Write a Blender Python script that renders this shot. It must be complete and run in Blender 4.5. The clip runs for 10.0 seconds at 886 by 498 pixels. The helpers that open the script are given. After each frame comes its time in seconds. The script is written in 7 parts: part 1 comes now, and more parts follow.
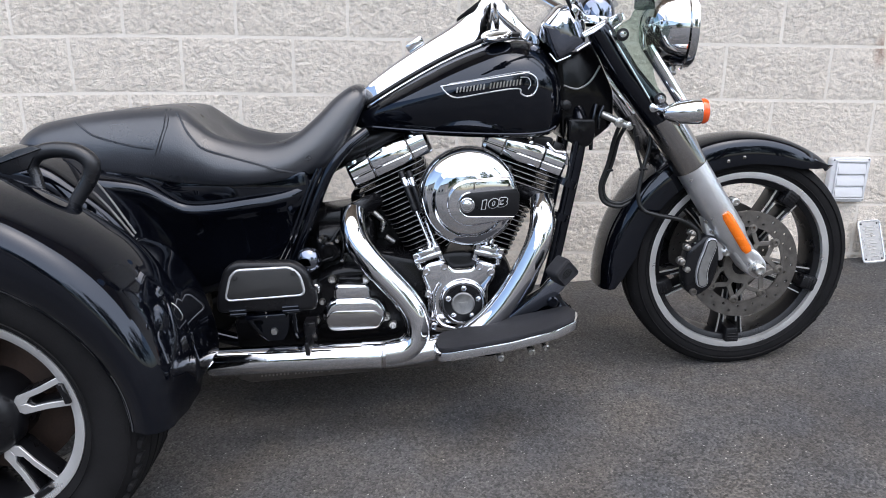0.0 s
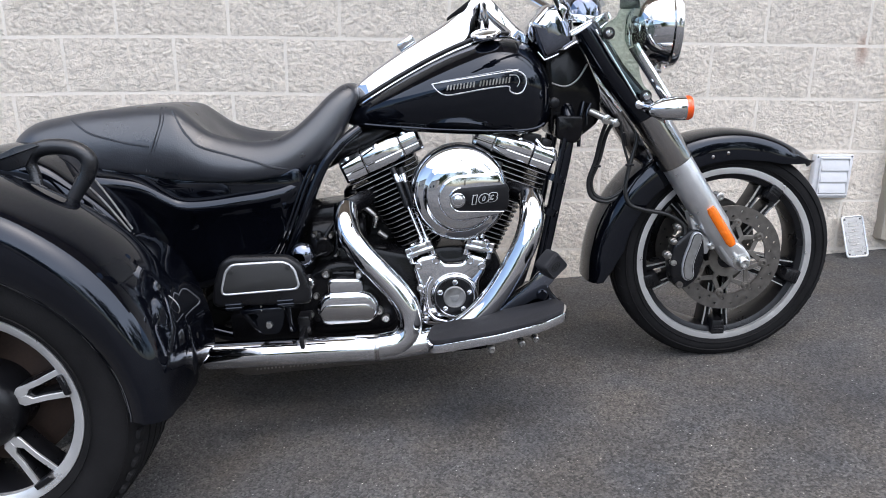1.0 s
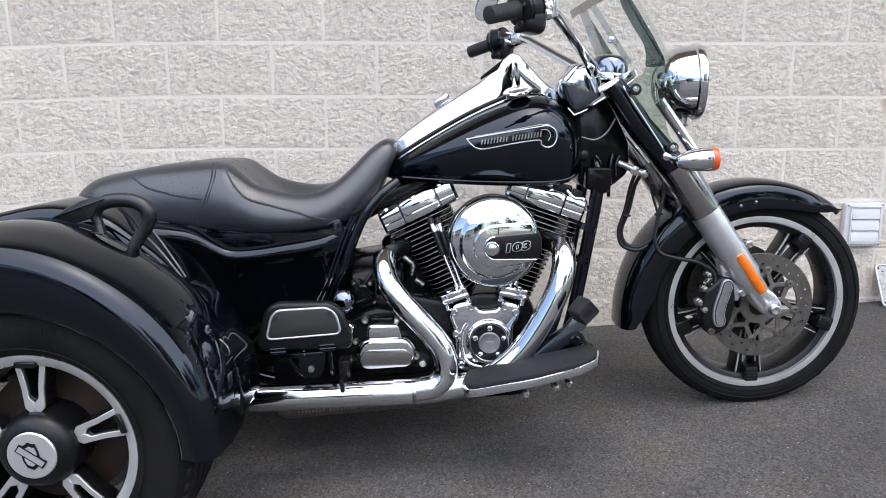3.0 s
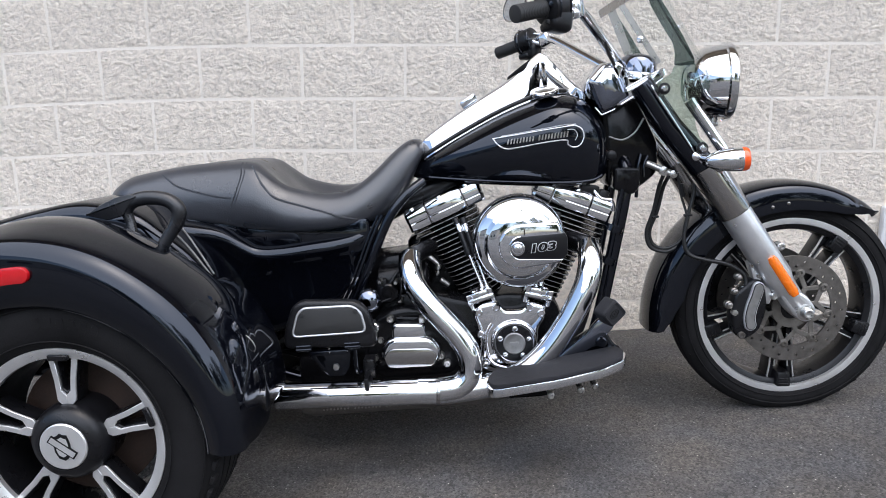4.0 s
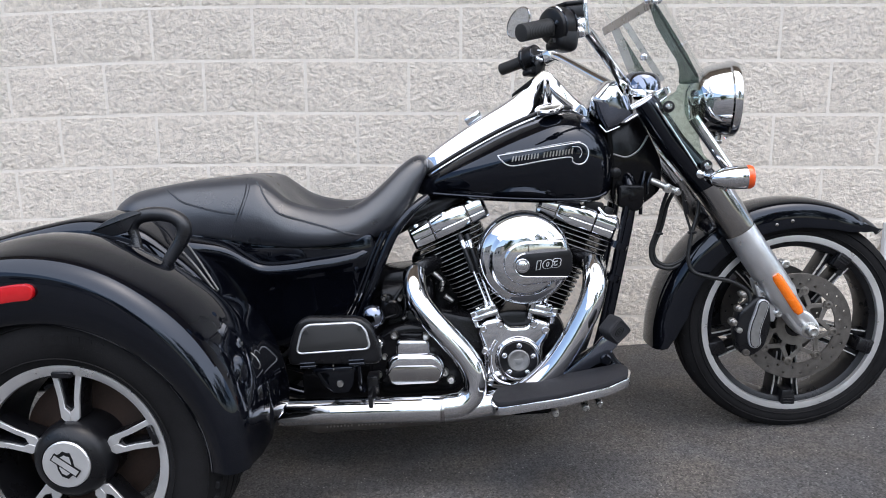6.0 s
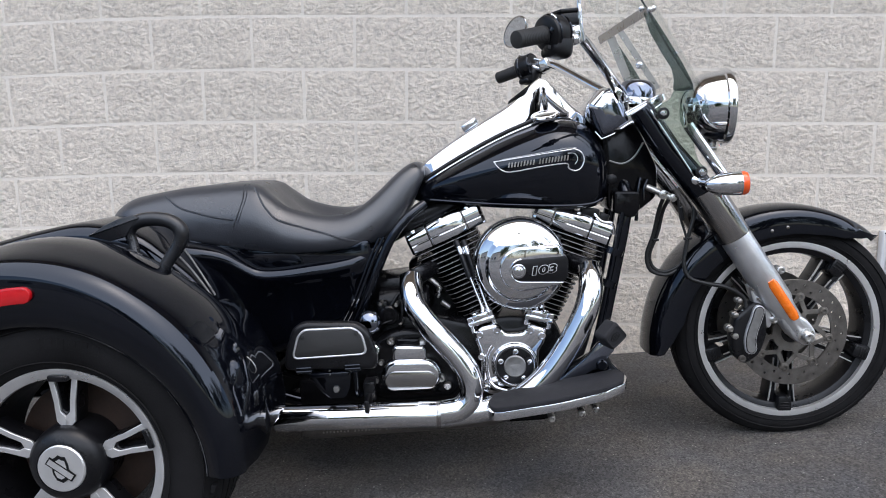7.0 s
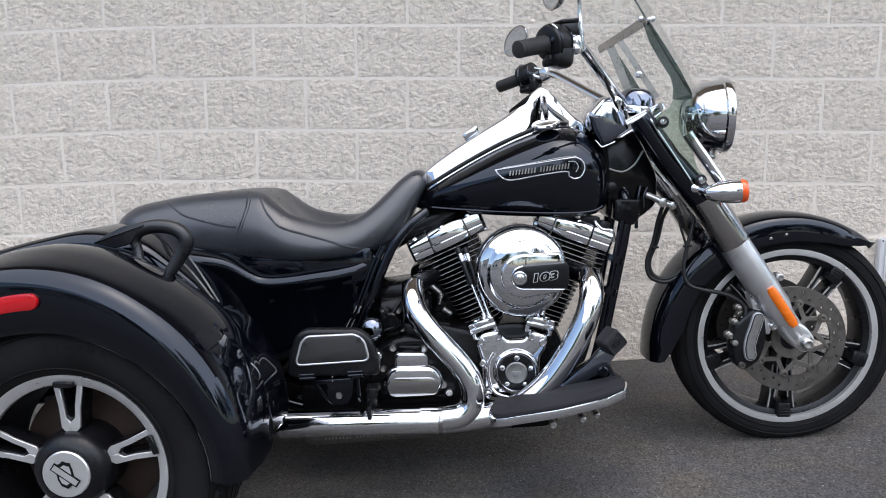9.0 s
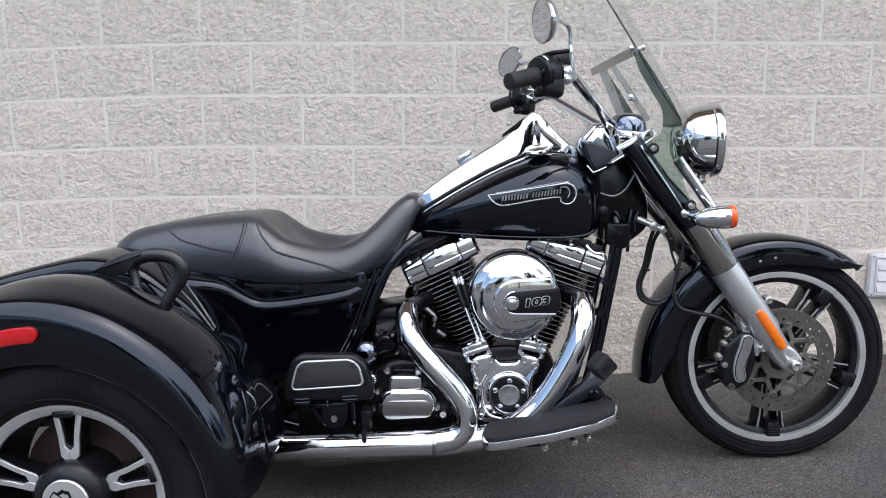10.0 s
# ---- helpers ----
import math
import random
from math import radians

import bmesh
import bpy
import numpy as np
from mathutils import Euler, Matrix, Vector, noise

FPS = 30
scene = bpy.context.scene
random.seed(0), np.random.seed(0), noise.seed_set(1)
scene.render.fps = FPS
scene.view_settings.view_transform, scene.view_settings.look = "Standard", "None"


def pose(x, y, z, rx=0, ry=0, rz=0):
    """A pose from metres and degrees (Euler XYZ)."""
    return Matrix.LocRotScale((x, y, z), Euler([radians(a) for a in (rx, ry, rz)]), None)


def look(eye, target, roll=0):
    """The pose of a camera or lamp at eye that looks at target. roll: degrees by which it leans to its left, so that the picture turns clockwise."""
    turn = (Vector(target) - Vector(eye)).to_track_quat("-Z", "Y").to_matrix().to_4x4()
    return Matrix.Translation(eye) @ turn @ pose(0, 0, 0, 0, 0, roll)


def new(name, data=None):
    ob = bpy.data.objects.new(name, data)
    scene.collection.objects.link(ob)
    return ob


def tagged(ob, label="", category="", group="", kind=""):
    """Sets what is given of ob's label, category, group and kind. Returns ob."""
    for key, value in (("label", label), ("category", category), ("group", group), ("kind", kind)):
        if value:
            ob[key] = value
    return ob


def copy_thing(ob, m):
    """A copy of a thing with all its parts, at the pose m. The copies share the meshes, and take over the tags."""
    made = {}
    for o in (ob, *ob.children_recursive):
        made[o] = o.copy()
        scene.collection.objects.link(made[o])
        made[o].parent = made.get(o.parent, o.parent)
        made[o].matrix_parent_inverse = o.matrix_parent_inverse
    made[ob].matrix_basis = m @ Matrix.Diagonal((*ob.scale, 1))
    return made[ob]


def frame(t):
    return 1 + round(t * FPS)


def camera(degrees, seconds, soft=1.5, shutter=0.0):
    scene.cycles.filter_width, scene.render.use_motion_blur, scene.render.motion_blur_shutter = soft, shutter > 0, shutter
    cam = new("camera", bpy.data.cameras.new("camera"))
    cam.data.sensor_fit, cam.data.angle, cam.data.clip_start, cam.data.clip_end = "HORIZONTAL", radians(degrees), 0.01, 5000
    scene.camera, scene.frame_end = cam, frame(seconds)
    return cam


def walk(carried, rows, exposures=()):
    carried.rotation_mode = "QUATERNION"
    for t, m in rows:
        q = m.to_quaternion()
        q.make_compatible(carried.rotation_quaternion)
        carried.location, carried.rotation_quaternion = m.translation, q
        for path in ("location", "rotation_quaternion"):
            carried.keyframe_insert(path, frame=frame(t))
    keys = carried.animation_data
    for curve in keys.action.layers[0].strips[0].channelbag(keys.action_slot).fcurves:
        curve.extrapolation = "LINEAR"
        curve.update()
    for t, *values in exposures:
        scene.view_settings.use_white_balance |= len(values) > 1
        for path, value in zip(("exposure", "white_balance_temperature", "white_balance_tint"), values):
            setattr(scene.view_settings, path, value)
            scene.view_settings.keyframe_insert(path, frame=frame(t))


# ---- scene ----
cam = camera(65.5, 10.0, soft=1.0)
# seconds, x, y, z, then the turns of pose()
PATH = [
    (0, 1.6665, -2.6602, 0.7164, 75.198, -0.791, -2.293),
    (0.5, 1.6574, -2.6892, 0.7143, 75.336, -0.748, -2.752),
    (1, 1.6658, -2.6979, 0.7081, 75.344, -0.674, -3.019),
    (1.5, 1.6630, -2.7110, 0.7123, 75.375, -0.600, -3.232),
    (2, 1.6661, -2.7296, 0.7201, 76.212, -0.561, -3.329),
    (2.5, 1.6442, -2.7589, 0.7172, 78.763, -0.292, -2.409),
    (4, 1.6601, -2.7662, 0.7007, 79.984, 0.017, 1.864),
    (4.5, 1.6487, -2.7622, 0.6902, 80.315, -0.084, 1.880),
    (5, 1.6415, -2.7606, 0.6907, 80.517, -0.150, 1.890),
    (5.5, 1.6437, -2.7606, 0.7173, 80.545, -0.172, 1.837),
    (7, 1.6547, -2.7726, 0.6996, 81.902, -0.228, 1.807),
    (7.5, 1.6618, -2.7678, 0.6950, 81.940, -0.250, 1.818),
    (8, 1.6601, -2.7799, 0.7031, 82.243, -0.233, 1.789),
    (8.5, 1.6532, -2.7775, 0.6971, 82.465, -0.272, 1.692),
    (9, 1.6461, -2.7868, 0.7008, 82.526, -0.271, 1.675),
    (9.5, 1.6574, -2.7846, 0.7102, 82.506, -0.243, 1.663),
    (10, 1.6615, -2.8029, 0.7743, 82.345, -0.241, 1.617),
]
walk(cam, [(t, pose(*p)) for t, *p in PATH], exposures=[(0, 1.03), (5.6, 1.0), (7.0, 0.80), (10, 0.79)])

# ---- light: a bright, thinly overcast sky ----
world = bpy.data.worlds.new("world")
scene.world = world
world.use_nodes = True
wn = world.node_tree
sky = wn.nodes.new("ShaderNodeTexSky")
sky.sky_type = "NISHITA"
sky.sun_disc = False
sky.sun_elevation = radians(71)
sky.sun_rotation = radians(143)
sky.air_density, sky.dust_density, sky.ozone_density = 1.0, 2.4, 2.0
wn.links.new(sky.outputs[0], wn.nodes["Background"].inputs[0])
wn.nodes["Background"].inputs[1].default_value = 0.14
sun = new("sun", bpy.data.lights.new("sun", "SUN"))
sun.data.energy, sun.data.angle, sun.data.color = 2.6, radians(128), (0.952, 0.965, 1.0)
sun.matrix_world = look((2.4, -3.2, 12.0), (0, 0, 0))


# ---- materials ----
def material(name, colour, rough=0.5, metal=0.0, vary=0.15, scale=8.0, bump=0.0, bump_scale=60.0, coat=0.0,
             rough_vary=0.1, spec=0.5):
    """A procedural surface: colour and gloss vary at two scales, with fine relief."""
    m = bpy.data.materials.new(name)
    m.use_nodes = True
    t = m.node_tree
    n, link = t.nodes, t.links.new
    b = n["Principled BSDF"]
    b.inputs["Metallic"].default_value = metal
    b.inputs["Coat Weight"].default_value = coat
    b.inputs["Specular IOR Level"].default_value = spec
    b.inputs["Coat Roughness"].default_value = 0.03
    co = n.new("ShaderNodeTexCoord")
    big = n.new("ShaderNodeTexNoise")
    big.inputs["Scale"].default_value, big.inputs["Detail"].default_value = scale, 6.0
    fine = n.new("ShaderNodeTexNoise")
    fine.inputs["Scale"].default_value, fine.inputs["Detail"].default_value = bump_scale, 4.0
    link(co.outputs["Object"], big.inputs["Vector"])
    link(co.outputs["Object"], fine.inputs["Vector"])
    add = n.new("ShaderNodeMath")
    add.operation = "MULTIPLY_ADD"
    link(fine.outputs[0], add.inputs[0])
    add.inputs[1].default_value = 0.4
    link(big.outputs[0], add.inputs[2])
    ramp = n.new("ShaderNodeMapRange")
    ramp.inputs["From Min"].default_value, ramp.inputs["From Max"].default_value = 0.4, 1.0
    link(add.outputs[0], ramp.inputs["Value"])
    mix = n.new("ShaderNodeMix")
    mix.data_type = "RGBA"
    low = [c * (1 - vary) for c in colour]
    high = [min(1, c * (1 + vary)) for c in colour]
    mix.inputs[6].default_value, mix.inputs[7].default_value = (*low, 1), (*high, 1)
    link(ramp.outputs[0], mix.inputs[0])
    link(mix.outputs[2], b.inputs["Base Color"])
    rr = n.new("ShaderNodeMapRange")
    rr.inputs["From Min"].default_value, rr.inputs["From Max"].default_value = 0.3, 0.7
    rr.inputs["To Min"].default_value, rr.inputs["To Max"].default_value = max(0.02, rough - rough_vary), min(1, rough + rough_vary)
    link(big.outputs[0], rr.inputs["Value"])
    link(rr.outputs[0], b.inputs["Roughness"])
    if bump:
        bp = n.new("ShaderNodeBump")
        bp.inputs["Strength"].default_value, bp.inputs["Distance"].default_value = 1.0, bump
        link(fine.outputs[0], bp.inputs["Height"])
        link(bp.outputs[0], b.inputs["Normal"])
    return m


def sheet(name, colour, rough=0.03):
    """A clear thin sheet: light goes straight through, and it shines at a flat angle."""
    m = bpy.data.materials.new(name)
    m.use_nodes = True
    n, link = m.node_tree.nodes, m.node_tree.links.new
    clear, gloss, mix, face = (n.new(k) for k in ("ShaderNodeBsdfTransparent", "ShaderNodeBsdfGlossy", "ShaderNodeMixShader", "ShaderNodeLayerWeight"))
    power = n.new("ShaderNodeMath")
    power.operation = "POWER"
    power.inputs[1].default_value = 4.0
    amount = n.new("ShaderNodeMath")
    amount.operation = "MULTIPLY_ADD"
    amount.inputs[1].default_value, amount.inputs[2].default_value = 0.35, 0.02
    clear.inputs[0].default_value = (*colour, 1)
    gloss.inputs["Roughness"].default_value = rough
    face.inputs["Blend"].default_value = 0.5
    link(face.outputs["Facing"], power.inputs[0])
    link(power.outputs[0], amount.inputs[0])
    link(amount.outputs[0], mix.inputs[0])
    link(clear.outputs[0], mix.inputs[1])
    link(gloss.outputs[0], mix.inputs[2])
    link(mix.outputs[0], n["Material Output"].inputs[0])
    return m


def glass(name, colour, rough=0.02):
    m = bpy.data.materials.new(name)
    m.use_nodes = True
    b = m.node_tree.nodes["Principled BSDF"]
    b.inputs["Base Color"].default_value = (*colour, 1)
    b.inputs["Roughness"].default_value = rough
    b.inputs["Transmission Weight"].default_value = 1.0
    b.inputs["IOR"].default_value = 1.45
    return m


CHROME = material("chrome", (0.74, 0.75, 0.77), 0.025, 1.0, 0.03, 30, rough_vary=0.012)
FORK_ALLOY = material("fork_alloy", (0.76, 0.765, 0.775), 0.33, 0.86, 0.10, 25, bump=0.0001, bump_scale=400, rough_vary=0.06)
DARK_CHROME = material("smoked_chrome", (0.42, 0.41, 0.40), 0.15, 1.0, 0.08, 20, rough_vary=0.05)
ALLOY = material("satin_alloy", (0.74, 0.745, 0.76), 0.36, 0.75, 0.10, 25, bump=0.0002, bump_scale=400, rough_vary=0.08)
MACHINED = material("machined_alloy", (0.74, 0.735, 0.725), 0.34, 0.78, 0.10, 14, bump=0.0002, bump_scale=500)
STAINLESS = material("stainless_strap", (0.40, 0.38, 0.355), 0.3, 0.9, 0.15, 40, rough_vary=0.08)
STEEL = material("brake_steel", (0.29, 0.272, 0.25), 0.38, 1.0, 0.25, 40, bump=0.0002, bump_scale=300)
DISC = material("worn_disc_iron", (0.15, 0.138, 0.126), 0.5, 0.85, 0.3, 60, bump=0.0002, bump_scale=300)
PAINT = material("black_paint", (0.0016, 0.0019, 0.0034), 0.03, 0.0, 0.3, 5, rough_vary=0.012)
PAINT.node_tree.nodes["Principled BSDF"].inputs["Specular Tint"].default_value = (0.90, 0.97, 1.10, 1)  # the sky's blue reflection put into the gloss tint
SATIN = material("satin_black", (0.006, 0.006, 0.0072), 0.32, 0.0, 0.3, 18, bump=0.0002, bump_scale=500, spec=0.35)
WRINKLE = material("engine_black", (0.0040, 0.0040, 0.0048), 0.22, 0.0, 0.3, 30, bump=0.00012, bump_scale=500, rough_vary=0.06, spec=0.25)
RUBBER = material("tyre_rubber", (0.0112, 0.0108, 0.0112), 0.75, 0.0, 0.45, 14, bump=0.0005, bump_scale=260, spec=0.10)
WORN = material("worn_rubber", (0.020, 0.020, 0.0225), 0.7, 0.0, 0.35, 30, bump=0.0006, bump_scale=300, spec=0.25)
GRIP = material("grip_rubber", (0.02, 0.02, 0.02), 0.6, 0.0, 0.25, 30, bump=0.0003, bump_scale=400)
LEATHER = material("black_vinyl", (0.024, 0.0260, 0.0320), 0.31, 0.0, 0.25, 12, bump=0.00045, bump_scale=300, rough_vary=0.06, spec=0.85)
NECK = material("neck_black", (0.0035, 0.0035, 0.0042), 0.16, 0.0, 0.3, 20, spec=0.22)
HANDLE = material("soft_black_handle", (0.009, 0.0095, 0.0115), 0.34, 0.0, 0.25, 20, bump=0.0002, bump_scale=500, spec=0.6)
CABLE = material("cable_black", (0.012, 0.012, 0.012), 0.4, 0.0, 0.2, 30)
RUSTY = material("brown_brake_drum", (0.035, 0.02, 0.014), 0.7, 0.3, 0.5, 18, bump=0.0006, bump_scale=200)
ORANGE = material("amber_reflector", (0.88, 0.17, 0.003), 0.22, 0.0, 0.08, 60, bump=0.0008, bump_scale=500, coat=0.6)
RED = material("red_reflector", (0.46, 0.005, 0.009), 0.12, 0.0, 0.1, 60, bump=0.0001, bump_scale=500, coat=0.7)
CARRIER = material("carrier_steel", (0.20, 0.186, 0.168), 0.5, 0.8, 0.3, 50, bump=0.0002, bump_scale=300)
GREY_ALLOY = material("grey_alloy", (0.30, 0.297, 0.29), 0.42, 0.8, 0.2, 60)
# blue-black for reflections painted into chrome, and for the pedal arm's dark polish
DARK_REFLECT_CHROME = material("dark_polish_painted_reflection", (0.22, 0.24, 0.29), 0.04, 1.0, 0.1, 20, rough_vary=0.02)
BARE = material("bare_aluminium", (0.34, 0.325, 0.305), 0.30, 0.9, 0.15, 60, bump=0.0003, bump_scale=120, rough_vary=0.06)
FIN_EDGE = material("machined_fin_edge", (0.52, 0.52, 0.53), 0.36, 0.85, 0.2, 60)
BOLT = material("zinc_bolt", (0.55, 0.54, 0.52), 0.3, 1.0, 0.2, 60)
INK = material("black_inlay", (0.006, 0.006, 0.006), 0.6, 0.0, 0.2, 40, spec=0.15)
SHIELD = sheet("clear_polycarbonate", (0.983, 0.99, 0.986))
SMOKED = sheet("smoky_plastic", (0.43, 0.48, 0.48))
GREENISH = sheet("greenish_polycarbonate", (0.70, 0.765, 0.735))
AMBER = material("amber_lens", (0.85, 0.10, 0.015), 0.15, 0.0, 0.06, 60, coat=0.6)
LENS = glass("clear_lens", (0.95, 0.96, 0.95), 0.05)
WHITE = material("white_plastic", (0.69, 0.685, 0.69), 0.4, 0.0, 0.06, 10, bump=0.0003, bump_scale=90)
MIRROR = material("mirror_glass", (0.50, 0.53, 0.57), 0.02, 1.0, 0.01, 5, rough_vary=0.0)


# ---- mesh helpers ----
def finish(bm, angle=38):
    bmesh.ops.remove_doubles(bm, verts=bm.verts, dist=1e-6)
    bmesh.ops.recalc_face_normals(bm, faces=bm.faces)
    me = bpy.data.meshes.new("mesh")
    bm.to_mesh(me)
    bm.free()
    me.shade_smooth()
    me.set_sharp_from_angle(angle=radians(angle))
    return me


def part(name, bm, mat, parent, label="", angle=38):
    me = bm if isinstance(bm, bpy.types.Mesh) else finish(bm, angle)
    me.name = name
    if not me.materials:
        me.materials.append(mat)
    ob = new(name, me)
    ob.parent = parent
    if label:
        tagged(ob, label)
    return ob


def curve(pts, n=6, closed=False):
    """A smooth line through the points."""
    P = [Vector(p) for p in pts]
    out = []
    m = len(P)
    for i in range(m if closed else m - 1):
        a, b, c, d = (P[(i - 1) % m], P[i], P[(i + 1) % m], P[(i + 2) % m]) if closed else \
            (P[max(i - 1, 0)], P[i], P[i + 1], P[min(i + 2, m - 1)])
        for k in range(n):
            u = k / n
            out.append(0.5 * ((2 * b) + (c - a) * u + (2 * a - 5 * b + 4 * c - d) * u * u + (3 * b - a - 3 * c + d) * u ** 3))
    if not closed:
        out.append(P[-1])
    return out


def skin(bm, rings, closed=True, cap=True, loop=False):
    """Faces between rings of equally many points."""
    R = [[bm.verts.new(p) for p in ring] for ring in rings]
    n = len(R[0])
    for i in range(len(R) if loop else len(R) - 1):
        a, b = R[i], R[(i + 1) % len(R)]
        for k in range(n if closed else n - 1):
            q = (a[k], a[(k + 1) % n], b[(k + 1) % n], b[k])
            if len({v.co.to_tuple(7) for v in q}) > 2:
                bm.faces.new(q)
    if cap and closed and not loop:
        bm.faces.new(R[0])
        bm.faces.new(list(reversed(R[-1])))
    return bm


def sweep(bm, pts, r, seg=12, loop=False, flat=1.0):
    """A tube along a line; r is one radius or one for each point; flat squeezes it sideways."""
    P = [Vector(p) for p in pts]
    m = len(P)
    rad = r if isinstance(r, (list, tuple)) else [r] * m
    rings, up = [], Vector((0, 1, 0))
    for i in range(m):
        a, b = (P[(i - 1) % m], P[(i + 1) % m]) if loop else (P[max(i - 1, 0)], P[min(i + 1, m - 1)])
        t = (b - a).normalized()
        up = (up - t * up.dot(t))
        if up.length < 1e-4:
            up = t.orthogonal()
        up.normalize()
        side = t.cross(up)
        rings.append([P[i] + rad[i] * (math.cos(q) * side + math.sin(q) * up * flat)
                      for q in (2 * math.pi * k / seg for k in range(seg))])
    return skin(bm, rings, True, True, loop)


def rod(bm, a, b, r0, r1=None, seg=16, soft=0.0):
    """A round bar, its ends softened."""
    a, b = Vector(a), Vector(b)
    r1 = r0 if r1 is None else r1
    t = (b - a).normalized()
    if soft:
        return sweep(bm, [a, a, a + t * soft, b - t * soft, b, b], [0.001, r0 - soft, r0, r1, r1 - soft, 0.001], seg)
    return sweep(bm, [a, b], [r0, r1], seg)


def lathe(bm, prof, centre, axis=(0, 1, 0), seg=48, closed=False):
    """Turns a profile of (radius, height) about an axis."""
    c, ax = Vector(centre), Vector(axis).normalized()
    e1 = Vector((1, 0, 0)) if abs(ax.x) < 0.9 else Vector((0, 0, 1))
    e1 = (e1 - ax * ax.dot(e1)).normalized()
    e2 = ax.cross(e1)
    rings = [[c + ax * h + max(r, 1e-5) * (math.cos(q) * e1 + math.sin(q) * e2)
              for q in (2 * math.pi * k / seg for k in range(seg))] for r, h in prof]
    return skin(bm, rings, True, False, closed)


def prism(bm, outline, y0, y1, bevel=0.0, steps=2):
    """A slab with an outline in x and z, from y0 to y1."""
    made = bmesh.new()
    vs = [made.verts.new((x, y0, z)) for x, z in outline]
    f = made.faces.new(vs)
    ext = bmesh.ops.extrude_face_region(made, geom=[f])
    bmesh.ops.translate(made, verts=[g for g in ext["geom"] if isinstance(g, bmesh.types.BMVert)], vec=(0, y1 - y0, 0))
    bmesh.ops.recalc_face_normals(made, faces=made.faces)
    if bevel:
        edges = [e for e in made.edges if len(e.link_faces) == 2 and e.calc_face_angle(0) > 0.7]
        bmesh.ops.bevel(made, geom=edges, offset=bevel, segments=steps, profile=0.5, affect="EDGES")
    return merge(bm, made)


def merge(bm, other, m=None):
    if m is not None:
        other.transform(m)
    me = bpy.data.meshes.new("tmp")
    other.to_mesh(me)
    other.free()
    bm.from_mesh(me)
    bpy.data.meshes.remove(me)
    return bm


def box(bm, centre, size, bevel=0.0, turn=(0, 0, 0), steps=2):
    made = bmesh.new()
    bmesh.ops.create_cube(made, size=1)
    made.transform(Matrix.Diagonal((*size, 1)))
    if bevel:
        bmesh.ops.bevel(made, geom=list(made.edges), offset=bevel, segments=steps, profile=0.5, affect="EDGES")
    return merge(bm, made, pose(*centre, *turn))


def rounded(pts, r, n=4):
    """An outline with its corners rounded."""
    out, m = [], len(pts)
    for i in range(m):
        a, b, c = Vector(pts[i - 1]), Vector(pts[i]), Vector(pts[(i + 1) % m])
        u, v = (a - b), (c - b)
        k = min(r, u.length * 0.45, v.length * 0.45)
        p, q = b + u.normalized() * k, b + v.normalized() * k
        for j in range(n + 1):
            s = j / n
            w = (1 - s) ** 2 * p + 2 * s * (1 - s) * b + s * s * q
            out.append((w.x, w.y))
    return out


def mesh_of(fn, *args, **kw):
    bm = bmesh.new()
    fn(bm, *args, **kw)
    return bm


# ---- the ground and the wall ----
def ground_height(x):
    """The yard falls along the wall, and levels out far away."""
    return -0.098 + 0.0895 * 9.0 * math.tanh((x - 2.585) / 9.0)


